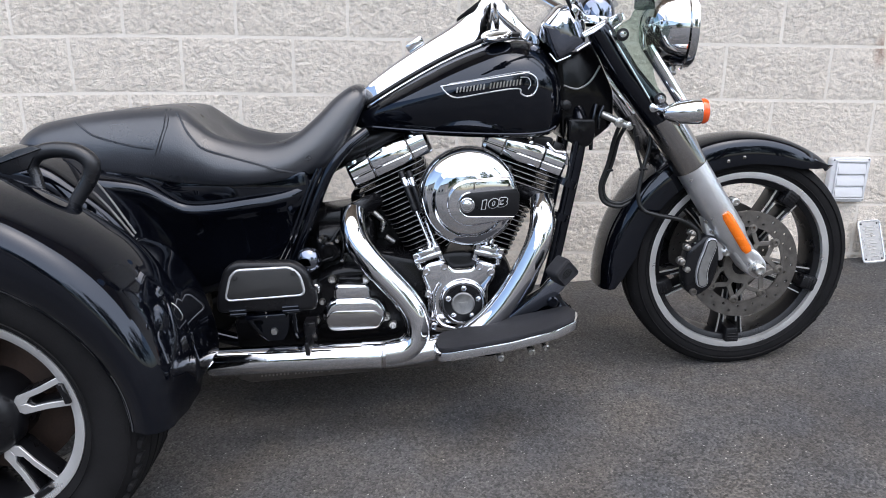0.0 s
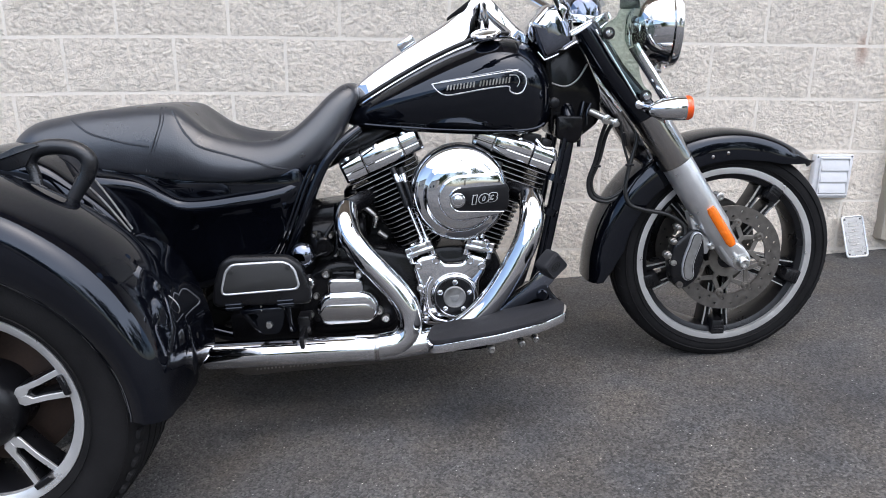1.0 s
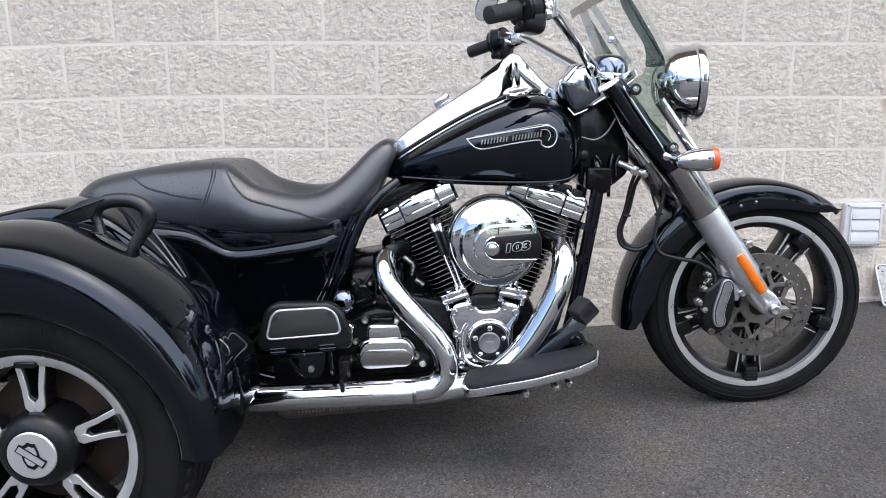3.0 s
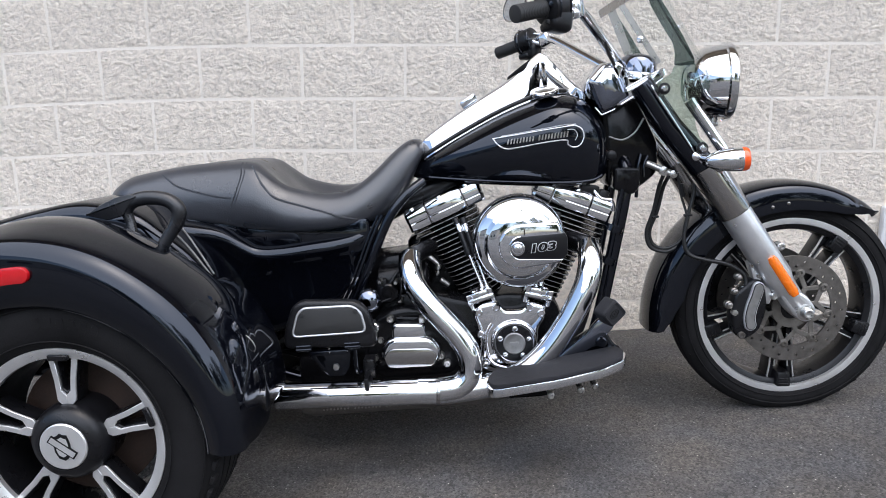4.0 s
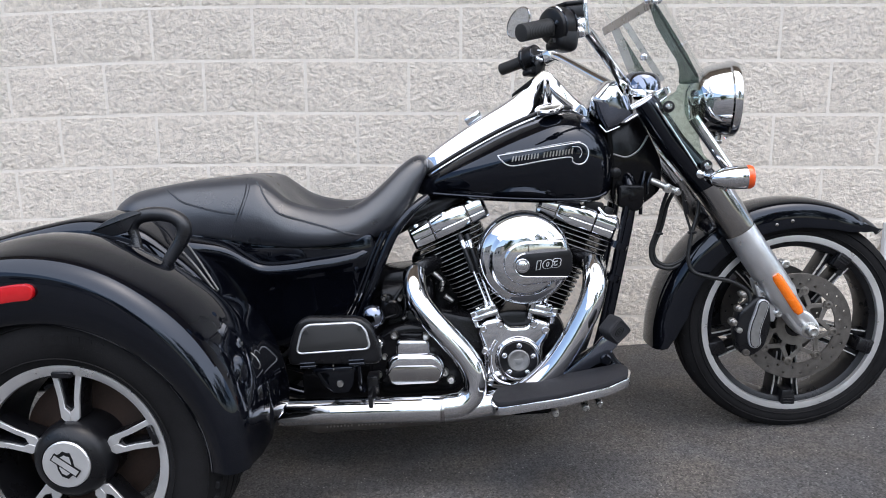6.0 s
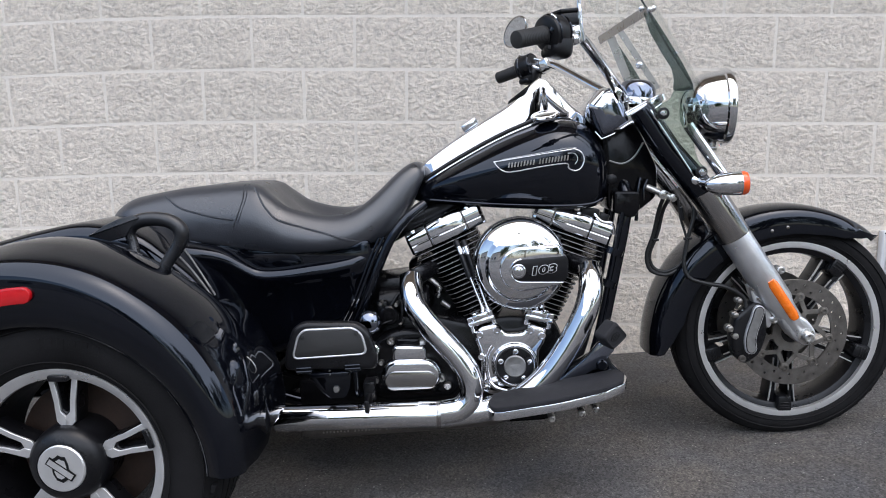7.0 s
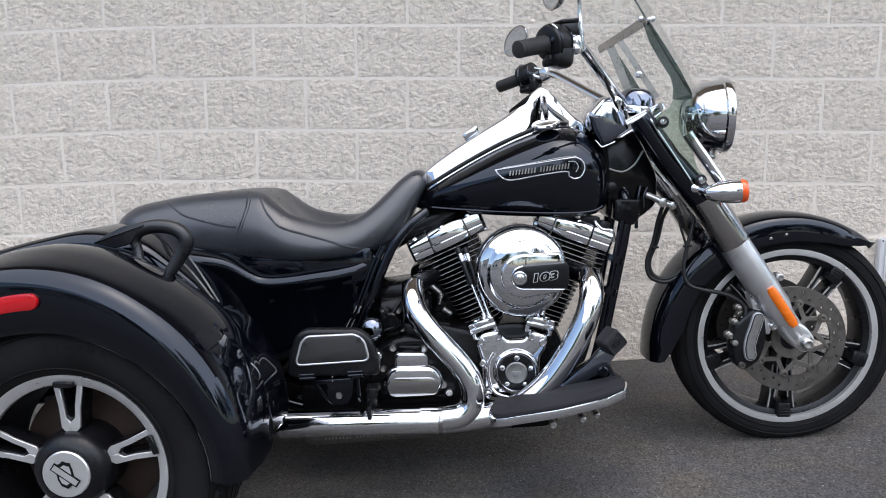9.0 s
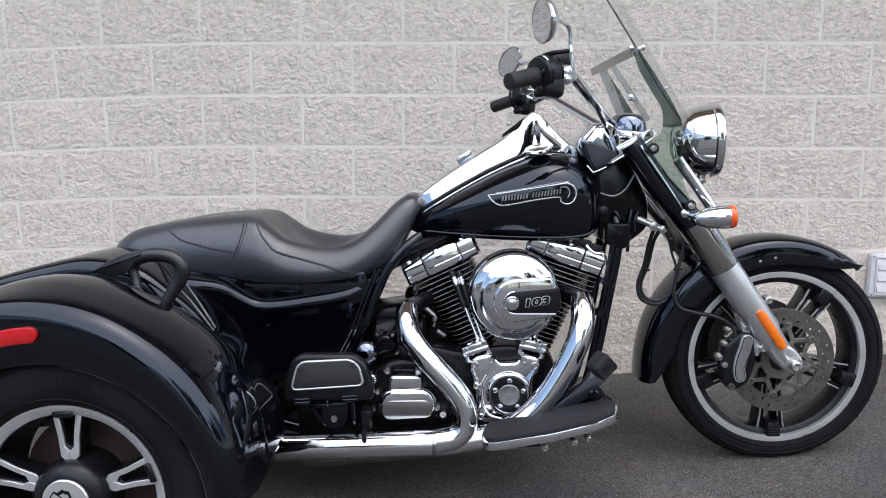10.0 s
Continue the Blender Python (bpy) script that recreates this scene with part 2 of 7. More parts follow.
def asphalt():
    m = bpy.data.materials.new("asphalt")
    m.use_nodes = True
    t = m.node_tree
    n, link = t.nodes, t.links.new
    b = n["Principled BSDF"]
    co = n.new("ShaderNodeTexCoord")
    grit = n.new("ShaderNodeTexVoronoi")
    grit.inputs["Scale"].default_value = 190
    link(co.outputs["Object"], grit.inputs["Vector"])
    patch = n.new("ShaderNodeTexNoise")
    patch.inputs["Scale"].default_value, patch.inputs["Detail"].default_value = 2.2, 6
    link(co.outputs["Object"], patch.inputs["Vector"])
    mid = n.new("ShaderNodeTexNoise")
    mid.inputs["Scale"].default_value, mid.inputs["Detail"].default_value = 160, 4
    link(co.outputs["Object"], mid.inputs["Vector"])
    tone = n.new("ShaderNodeValToRGB")
    tone.color_ramp.elements[0].color = (0.0505, 0.0480, 0.0470, 1)
    tone.color_ramp.elements[0].position = 0.3
    tone.color_ramp.elements[1].color = (0.0990, 0.0925, 0.0865, 1)
    tone.color_ramp.elements[1].position = 0.7
    link(patch.outputs[0], tone.inputs[0])
    # single pale stones in the surface
    stone = n.new("ShaderNodeValToRGB")
    stone.color_ramp.elements[0].position, stone.color_ramp.elements[0].color = 0.965, (0, 0, 0, 1)
    stone.color_ramp.elements[1].position, stone.color_ramp.elements[1].color = 0.998, (1, 1, 1, 1)
    sep = n.new("ShaderNodeSeparateColor")
    link(grit.outputs["Color"], sep.inputs[0])
    link(sep.outputs[0], stone.inputs[0])
    near = n.new("ShaderNodeMapRange")
    near.inputs["From Min"].default_value, near.inputs["From Max"].default_value = 0.42, 0.2
    link(grit.outputs["Distance"], near.inputs["Value"])
    both = n.new("ShaderNodeMath")
    both.operation = "MULTIPLY"
    link(stone.outputs[0], both.inputs[0])
    link(near.outputs[0], both.inputs[1])
    mix = n.new("ShaderNodeMix")
    mix.data_type = "RGBA"
    link(both.outputs[0], mix.inputs[0])
    link(tone.outputs[0], mix.inputs[6])
    mix.inputs[7].default_value = (0.42, 0.40, 0.36, 1)
    dark = n.new("ShaderNodeMix")
    dark.data_type, dark.blend_type = "RGBA", "MULTIPLY"
    dark.inputs[0].default_value = 0.75
    link(mix.outputs[2], dark.inputs[6])
    spread = n.new("ShaderNodeMapRange")
    spread.inputs["From Min"].default_value, spread.inputs["From Max"].default_value = 0.3, 0.7
    spread.inputs["To Min"].default_value, spread.inputs["To Max"].default_value = 0.5, 1.5
    spread.clamp = False
    link(mid.outputs[0], spread.inputs["Value"])
    link(spread.outputs[0], dark.inputs[7])
    # each grain of the aggregate has its own tone; brownish and bluish stretches lie between
    own = n.new("ShaderNodeMapRange")
    own.inputs["To Min"].default_value, own.inputs["To Max"].default_value = 0.50, 1.55
    link(sep.outputs[1], own.inputs["Value"])
    grain = n.new("ShaderNodeMix")
    grain.data_type, grain.blend_type = "RGBA", "MULTIPLY"
    grain.inputs[0].default_value = 1
    link(dark.outputs[2], grain.inputs[6])
    link(own.outputs[0], grain.inputs[7])
    wide = n.new("ShaderNodeTexNoise")
    wide.inputs["Scale"].default_value, wide.inputs["Detail"].default_value = 5.5, 7
    link(co.outputs["Object"], wide.inputs["Vector"])
    hue = n.new("ShaderNodeValToRGB")
    hue.color_ramp.elements[0].position, hue.color_ramp.elements[0].color = 0.40, (0.96, 0.99, 1.04, 1)
    hue.color_ramp.elements[1].position, hue.color_ramp.elements[1].color = 0.64, (1.06, 1.01, 0.94, 1)
    link(wide.outputs[0], hue.inputs[0])
    stained = n.new("ShaderNodeMix")
    stained.data_type, stained.blend_type = "RGBA", "MULTIPLY"
    stained.inputs[0].default_value = 1
    link(grain.outputs[2], stained.inputs[6])
    link(hue.outputs[0], stained.inputs[7])
    link(stained.outputs[2], b.inputs["Base Color"])
    b.inputs["Roughness"].default_value = 0.75
    high = n.new("ShaderNodeMath")
    high.operation = "MULTIPLY_ADD"
    link(grit.outputs["Distance"], high.inputs[0])
    high.inputs[1].default_value = -0.8
    link(mid.outputs[0], high.inputs[2])
    bp = n.new("ShaderNodeBump")
    bp.inputs["Strength"].default_value, bp.inputs["Distance"].default_value = 1.0, 0.004
    link(high.outputs[0], bp.inputs["Height"])
    link(bp.outputs[0], b.inputs["Normal"])
    return m


ASPHALT = asphalt()
xs = [-2000, -300, -80, -40, -25, -16, -10, -7, -5, -3.5] + [-2.5 + 0.25 * i for i in range(33)] + [6.5, 8, 10, 14, 20, 30, 50, 100, 300, 2000]
ys = [-2000, -200, -60, -25, -12, -6, -3.5, -2.5, -1.8, -1.2, -0.7, -0.3, 0.12]
bm = bmesh.new()
skin(bm, [[(x, y, ground_height(x)) for y in ys] for x in xs], closed=False)
ground = part("ground", bm, ASPHALT, None)
tagged(ground, "dark grey worn asphalt yard with pale grit", "ground", kind="structure")


def block_stone():
    """Painted split-faced concrete: broken relief, chalky off-white, its colour darker in the hollows."""
    m = bpy.data.materials.new("split_face_block")
    m.use_nodes = True
    t = m.node_tree
    n, link = t.nodes, t.links.new
    b = n["Principled BSDF"]
    geo = n.new("ShaderNodeNewGeometry")
    info = n.new("ShaderNodeObjectInfo")
    # broken faces: angular facets of several sizes under a sharp fine grain, with their own offset on each block
    turn = n.new("ShaderNodeMapping")
    turn.inputs["Scale"].default_value = (1, 1, 1.2)
    turn.inputs["Rotation"].default_value = (0.3, radians(24), 0.2)
    link(geo.outputs["Position"], turn.inputs["Vector"])
    warp = n.new("ShaderNodeTexNoise")
    warp.inputs["Scale"].default_value, warp.inputs["Detail"].default_value = 38, 3
    link(turn.outputs[0], warp.inputs["Vector"])
    bent = n.new("ShaderNodeVectorMath")
    bent.operation = "MULTIPLY_ADD"
    bent.inputs[1].default_value = (0.012, 0.012, 0.012)
    link(warp.outputs["Color"], bent.inputs[0])
    link(turn.outputs[0], bent.inputs[2])
    chip = n.new("ShaderNodeTexNoise")
    chip.inputs["Scale"].default_value, chip.inputs["Detail"].default_value, chip.inputs["Roughness"].default_value = 48, 8, 0.62
    link(bent.outputs[0], chip.inputs["Vector"])
    facet = n.new("ShaderNodeTexVoronoi")
    facet.inputs["Scale"].default_value = 62
    link(bent.outputs[0], facet.inputs["Vector"])
    grain = n.new("ShaderNodeTexNoise")
    grain.inputs["Scale"].default_value, grain.inputs["Detail"].default_value, grain.inputs["Roughness"].default_value = 190, 4, 0.7
    link(geo.outputs["Position"], grain.inputs["Vector"])
    cut = n.new("ShaderNodeMath")
    cut.operation = "MULTIPLY_ADD"
    cut.inputs[1].default_value = -0.20
    link(facet.outputs["Distance"], cut.inputs[0])
    link(chip.outputs[0], cut.inputs[2])
    crag = n.new("ShaderNodeMath")
    crag.operation = "MULTIPLY_ADD"
    link(grain.outputs[0], crag.inputs[0])
    crag.inputs[1].default_value = 0.30
    link(cut.outputs[0], crag.inputs[2])
    ramp = n.new("ShaderNodeValToRGB")
    ramp.color_ramp.elements[0].position, ramp.color_ramp.elements[0].color = 0.36, (0.652, 0.580, 0.496, 1)
    ramp.color_ramp.elements[1].position, ramp.color_ramp.elements[1].color = 0.62, (0.875, 0.782, 0.668, 1)
    link(crag.outputs[0], ramp.inputs[0])
    tone = n.new("ShaderNodeMix")
    tone.data_type, tone.blend_type = "RGBA", "MULTIPLY"
    tone.inputs[0].default_value = 1
    link(ramp.outputs[0], tone.inputs[6])
    per = n.new("ShaderNodeMapRange")
    per.inputs["To Min"].default_value, per.inputs["To Max"].default_value = 0.975, 1.02
    link(info.outputs["Random"], per.inputs["Value"])
    link(per.outputs[0], tone.inputs[7])
    # one rusty run down the blocks beside the vent
    place = n.new("ShaderNodeMapping")
    place.vector_type = "TEXTURE"
    place.inputs["Location"].default_value, place.inputs["Scale"].default_value = (3.44, 0, 0.80), (0.032, 1.0, 0.085)
    link(geo.outputs["Position"], place.inputs["Vector"])
    run = n.new("ShaderNodeTexGradient")
    run.gradient_type = "SPHERICAL"
    link(place.outputs[0], run.inputs["Vector"])
    patchy = n.new("ShaderNodeMath")
    patchy.operation = "MULTIPLY"
    link(run.outputs["Fac"], patchy.inputs[0])
    link(chip.outputs[0], patchy.inputs[1])
    rust = n.new("ShaderNodeMix")
    rust.data_type = "RGBA"
    patchy.use_clamp = True
    strong = n.new("ShaderNodeMath")
    strong.operation, strong.use_clamp = "MULTIPLY", True
    strong.inputs[1].default_value = 1.3
    link(patchy.outputs[0], strong.inputs[0])
    link(strong.outputs[0], rust.inputs[0])
    link(tone.outputs[2], rust.inputs[6])
    rust.inputs[7].default_value = (0.30, 0.10, 0.03, 1)
    link(rust.outputs[2], b.inputs["Base Color"])
    b.inputs["Roughness"].default_value = 0.9
    bp = n.new("ShaderNodeBump")
    bp.inputs["Strength"].default_value, bp.inputs["Distance"].default_value = 1.0, 0.0155
    link(crag.outputs[0], bp.inputs["Height"])
    link(bp.outputs[0], b.inputs["Normal"])
    return m


BLOCK = block_stone()
MORTAR = material("pale_mortar", (0.80, 0.728, 0.636), 0.9, 0.0, 0.06, 9, bump=0.0012, bump_scale=150)
COURSE, LENGTH, JOINT = 0.2032, 0.4064, 0.011
bm = bmesh.new()
box(bm, (2.0, 0.12, 1.35), (11.2, 0.24, 4.1))
wall = part("wall_north", bm, MORTAR, None)
tagged(wall, "off-white split-faced concrete block wall with pale flush mortar", "wall", kind="structure")


# eave over the wall: dark stained boarding, seen in the black paint
SOFFIT = material("stained_soffit_boards", (0.52, 0.43, 0.34), 0.7, 0.0, 0.3, 4, bump=0.002, bump_scale=60)
bm = bmesh.new()
prism(bm, [(-3.6, 3.404), (7.6, 3.404), (7.6, 3.56), (-3.6, 3.56)], -1.0, 0.24, 0.01)
eave = part("eave", bm, SOFFIT, None)
tagged(eave, "dark brown boarded roof overhang above the block wall", "eave", kind="structure")


def block_mesh(seed, width, tall):
    """One block: a broken face standing proud of the joints."""
    bm = bmesh.new()
    nx, nz = 36, 18
    w, h = width - JOINT, tall - JOINT
    rings = []
    for i in range(nx + 1):
        row = []
        for k in range(nz + 1):
            u, v = i / nx, k / nz
            edge = min(u * width, (1 - u) * width, v * tall, (1 - v) * tall)
            rise = min(1.0, edge / 0.03)
            p = Vector((u * 0.4064 * 16 + seed * 37.3, v * 0.2032 * 16, seed * 5.1))
            y = -0.0007 - rise * max(-0.0005, 0.0022 + 0.0044 * noise.fractal(p, 0.8, 2.0, 4) + 0.0016 * noise.noise(p * 3.1))
            row.append((-w / 2 + u * w, y, -h / 2 + v * h))
        rings.append(row)
    skin(bm, rings, closed=False)
    back = [bm.verts.new(p) for p in ((-w / 2, 0.03, -h / 2), (w / 2, 0.03, -h / 2), (w / 2, 0.03, h / 2), (-w / 2, 0.03, h / 2))]
    bm.verts.ensure_lookup_table()
    at = lambda i, k: bm.verts[i * (nz + 1) + k]
    bm.faces.new([back[0], back[1]] + [at(i, 0) for i in range(nx, -1, -1)])
    bm.faces.new([back[3], back[2]] + [at(i, nz) for i in range(nx, -1, -1)])
    bm.faces.new([back[0], back[3]] + [at(0, k) for k in range(nz, -1, -1)])
    bm.faces.new([back[1], back[2]] + [at(nx, k) for k in range(nz, -1, -1)])
    return finish(bm, 45)


# ---- the three-wheeled motorcycle ----
# Its own frame: x ahead, y away from the viewer's side, z up from the ground under the rear axle.
trike = new("trike_motorcycle")
trike.matrix_world = pose(0.864, -0.80, -0.25, 0, -math.degrees(math.atan(0.08)), 0)
tagged(trike, "gloss black and chrome three-wheeled motorcycle parked beside a block wall", "motorcycle")
REAR, FRONT = Vector((0, 0, 0.312)), Vector((1.735, 0, 0.317))
FENDER = Vector((1.729, 0, 0.320))


def lerp(table, x):
    """Values of a table at x, smoothly between its rows (x first)."""
    if x <= table[0][0]:
        return table[0][1:]
    for a, b in zip(table, table[1:]):
        if x <= b[0]:
            u = (x - a[0]) / (b[0] - a[0])
            return [p + (q - p) * u for p, q in zip(a[1:], b[1:])]
    return table[-1][1:]


def smooth_rows(table, n=5):
    return [tuple(p) for p in curve4(table, n)]


def curve4(rows, n):
    out = []
    m = len(rows)
    for i in range(m - 1):
        a, b, c, d = (np.array(rows[k], float) for k in (max(i - 1, 0), i, i + 1, min(i + 2, m - 1)))
        for k in range(n):
            u = k / n
            out.append(0.5 * (2 * b + (c - a) * u + (2 * a - 5 * b + 4 * c - d) * u * u + (3 * b - a - 3 * c + d) * u ** 3))
    out.append(np.array(rows[-1], float))
    return out


def tyre(bm, centre, outer, inner, width, grooves):
    w = width / 2
    half = [(inner, -w * 0.82), (inner + 0.012, -w * 0.93), (inner + (outer - inner) * 0.45, -w), (outer - 0.030, -w * 0.96),
            (outer - 0.014, -w * 0.86), (outer - 0.005, -w * 0.68)]
    mid = []
    for g in grooves:
        top = outer - 0.004 * abs(g) / w
        mid += [(top, g - 0.0045), (top - 0.007, g - 0.0035), (top - 0.007, g + 0.0035), (top, g + 0.0045)]
    prof = half + mid + [(r, -y) for r, y in reversed(half)]
    return lathe(bm, prof, centre, seg=96, closed=True)


def tread_blocks(bm, centre, outer, width, count):
    """Slanted sipes of the tread's shoulders, as low ridges."""
    for i in range(count):
        a = 2 * math.pi * i / count
        for s in (-1, 1):
            c, q = math.cos(a), math.sin(a)
            r = outer - 0.010
            box(bm, (centre[0] + c * r, centre[1] + s * width * 0.42, centre[2] + q * r), (0.010, width * 0.13, 0.017), 0.002,
                (0, -math.degrees(a), 0), 1)
    return bm


def polar(centre, ang, pts):
    """Outline points (along the radius, across it) turned to an angle about a wheel's centre."""
    c, s = math.cos(ang), math.sin(ang)
    return [(centre[0] + c * a - s * b, centre[2] + s * a + c * b) for a, b in pts]


# -- front wheel --
def front_wheel():
    c = FRONT
    slim = Matrix.Translation(c) @ Matrix.Diagonal((0.967, 1, 0.967, 1)) @ Matrix.Translation(-c)
    bm = bmesh.new()
    lathe(bm, [(0.236, -0.046), (0.226, -0.040), (0.222, -0.01), (0.222, 0.01), (0.226, 0.040), (0.236, 0.046), (0.262, 0.05),
               (0.263, 0.045), (0.238, 0.03), (0.238, -0.03), (0.263, -0.045), (0.262, -0.05)], c, seg=96, closed=True)
    bm.transform(slim)
    wheel = part("front_wheel", bm, SATIN, trike, "black cast front wheel with machined rim edge")
    part("tyre", tyre(bmesh.new(), c, 0.3115, 0.244, 0.128, (-0.03, 0.0, 0.03)), RUBBER, wheel, "worn black tyre")
    bm = bmesh.new()
    for s in (-1, 1):
        for r, h in ((0.2620, 0.0615), (0.2850, 0.0612)):
            lathe(bm, [(r - 0.0022, s * h), (r - 0.0006, s * (h + 0.0030)), (r + 0.0006, s * (h + 0.0030)), (r + 0.0022, s * h)], c, seg=96, closed=True)
    part("sidewall_rib", bm, RUBBER, wheel)
    bm = bmesh.new()
    for k in range(34):
        for s in (-1, 1):
            u = k + 0.25 * s
            p = [(c.x + (0.3105 - 0.0115 * q * q) * math.cos(2 * math.pi * (u + 0.55 * q) / 34), s * (0.018 + 0.037 * q), c.z + (0.3105 - 0.0115 * q * q) * math.sin(2 * math.pi * (u + 0.55 * q) / 34)) for q in (0, 0.35, 0.7, 1.0)]
            sweep(bm, [Vector(v) for v in p], 0.0013, 5)
    tagged(part("tread", bm, RUBBER, wheel), kind="stuff")
    for s in (-1, 1):
        bm = bmesh.new()
        lathe(bm, [(0.241, 0.0465 * s), (0.243, 0.056 * s), (0.257, 0.0575 * s), (0.260, 0.057 * s), (0.262, 0.046 * s)], c, seg=96, closed=True)
        bm.transform(slim)
        part("rim_edge", bm, MACHINED, wheel, "bright machined rim edge")
    bm = bmesh.new()
    lathe(bm, [(0.018, -0.075), (0.045, -0.072), (0.050, -0.06), (0.050, 0.06), (0.045, 0.072), (0.018, 0.075)], c, seg=40)
    part("hub", bm, SATIN, wheel)
    for k in range(5):
        a = radians(-21 + 72 * k)
        bm = bmesh.new()
        for s in (-1, 1):
            arm = [(0.040, 0.010 * s), (0.11, 0.012 * s), (0.18, 0.018 * s), (0.238, 0.022 * s), (0.240, 0.042 * s), (0.185, 0.034 * s), (0.11, 0.028 * s), (0.045, 0.030 * s)]
            prism(bm, polar(c, a, arm), -0.030, 0.030, 0.004)
        prism(bm, polar(c, a, [(0.200, -0.018), (0.246, -0.022), (0.246, 0.022), (0.200, 0.018)]), -0.0582, 0.0582, 0.006)
        for d in (0.218, 0.226, 0.234):
            prism(bm, polar(c, a, [(d, -0.015), (d + 0.004, -0.015), (d + 0.004, 0.015), (d, 0.015)]), -0.0598, 0.0598, 0.001, 1)
        bm.transform(slim)
        part("spoke", bm, SATIN, wheel)
        bm = bmesh.new()
        for s in (-1, 1):
            edge = [(0.09, 0.0285 * s), (0.185, 0.0345 * s), (0.241, 0.0430 * s), (0.241, 0.0395 * s), (0.185, 0.0312 * s), (0.09, 0.0258 * s)]
            prism(bm, polar(c, a, edge), -0.0345, -0.0295)
            edge = [(0.09, 0.0118 * s), (0.185, 0.0182 * s), (0.190, 0.0185 * s), (0.190, 0.0210 * s), (0.185, 0.0208 * s), (0.09, 0.0142 * s)]
            prism(bm, polar(c, a, edge), -0.0345, -0.0295)
        bm.transform(slim)
        part("spoke_edge", bm, MACHINED, wheel, "machined edges of the spoke")
    for s in (-1, 1):
        bm = brake_disc(c, s * 0.078)
        part("brake_disc", bm, DISC, wheel, "drilled steel brake disc")
        y0, y1 = sorted((s * 0.0745, s * 0.0790))
        for k in range(8):
            # forked arm: a stem on the hub ring and two struts to neighbouring bosses
            a = radians(10 + 45 * k)
            bm = prism(bmesh.new(), polar(c, a, [(0.048, -0.008), (0.070, -0.0055), (0.070, 0.0055), (0.048, 0.008)]), y0, y1, 0.001, 1)
            for g in (-1, 1):
                b = radians(22.5) * g
                p, q = Vector((0.066, 0)), Vector((0.101 * math.cos(b), 0.101 * math.sin(b)))
                across = Vector((p.y - q.y, q.x - p.x)).normalized() * 0.0064
                prism(bm, polar(c, a, [p - across, q - across, q + across, p + across]), y0 + 0.0004, y1 - 0.0004, 0.001, 1)
            part("carrier_arm", bm, CARRIER, wheel, "dull steel carrier arm")
        bm = bmesh.new()
        lathe(bm, [(0.03, 0.073 * s), (0.054, 0.073 * s), (0.054, 0.080 * s), (0.03, 0.080 * s)], c, seg=40, closed=True)
        part("disc_carrier", bm, CARRIER, wheel, "dull steel disc carrier")
        for k in range(8):
            bm = bmesh.new()
            a = radians(32.5 + 45 * k)
            p = Vector((c.x + 0.102 * math.cos(a), 0.076 * s, c.z + 0.102 * math.sin(a)))
            lathe(bm, [(0.0, 0.003 * s), (0.0050, 0.003 * s), (0.0054, 0.0080 * s), (0.0080, 0.0078 * s), (0.0085, 0.0055 * s), (0.0125, 0.005 * s), (0.0130, 0.0)], p, seg=14)
            part("disc_bolt", bm, STEEL, wheel)


def brake_disc(c, y):
    """A drilled ring: two staggered rows of holes go through it, between plain inner and outer bands."""
    bm = bmesh.new()
    n, t = 36, 0.0026
    mid = Vector((c.x, y, c.z))
    for r0, r1 in ((0.106, 0.112), (0.1425, 0.150)):
        lathe(bm, [(r0, -t), (r1 - 0.0006, -t), (r1, -t + 0.0006), (r1, t - 0.0006), (r1 - 0.0006, t), (r0, t)], mid, seg=144, closed=True)

    def at(r, a, d):
        return (c.x + r * math.cos(a), y + d, c.z + r * math.sin(a))
    for row, (r0, r1) in enumerate(((0.1118, 0.1272), (0.1272, 0.1427))):
        for i in range(n):
            a0, a1 = 2 * math.pi * i / n, 2 * math.pi * (i + 1) / n
            am, rm = (a0 + a1) / 2, (r0 + r1) / 2
            cell = [(r0, a0), (r0, am), (r0, a1), (rm, a1), (r1, a1), (r1, am), (r1, a0), (rm, a0)]
            rings = []
            for d in (-t, t):
                outer = [bm.verts.new(at(r, a, d)) for r, a in cell]
                if (i + row) % 2 == 0:
                    hole = [bm.verts.new(at(rm + 0.0036 * math.cos(q), am + 0.0036 * math.sin(q) / rm, d)) for q in (radians(225 - 45 * j) for j in range(8))]
                    rings.append(hole)
                    for j in range(8):
                        bm.faces.new((outer[j], outer[(j + 1) % 8], hole[(j + 1) % 8], hole[j]))
                else:
                    bm.faces.new(outer)
            if rings:
                for j in range(8):
                    bm.faces.new((rings[0][j], rings[0][(j + 1) % 8], rings[1][(j + 1) % 8], rings[1][j]))
    return bm


front_wheel()


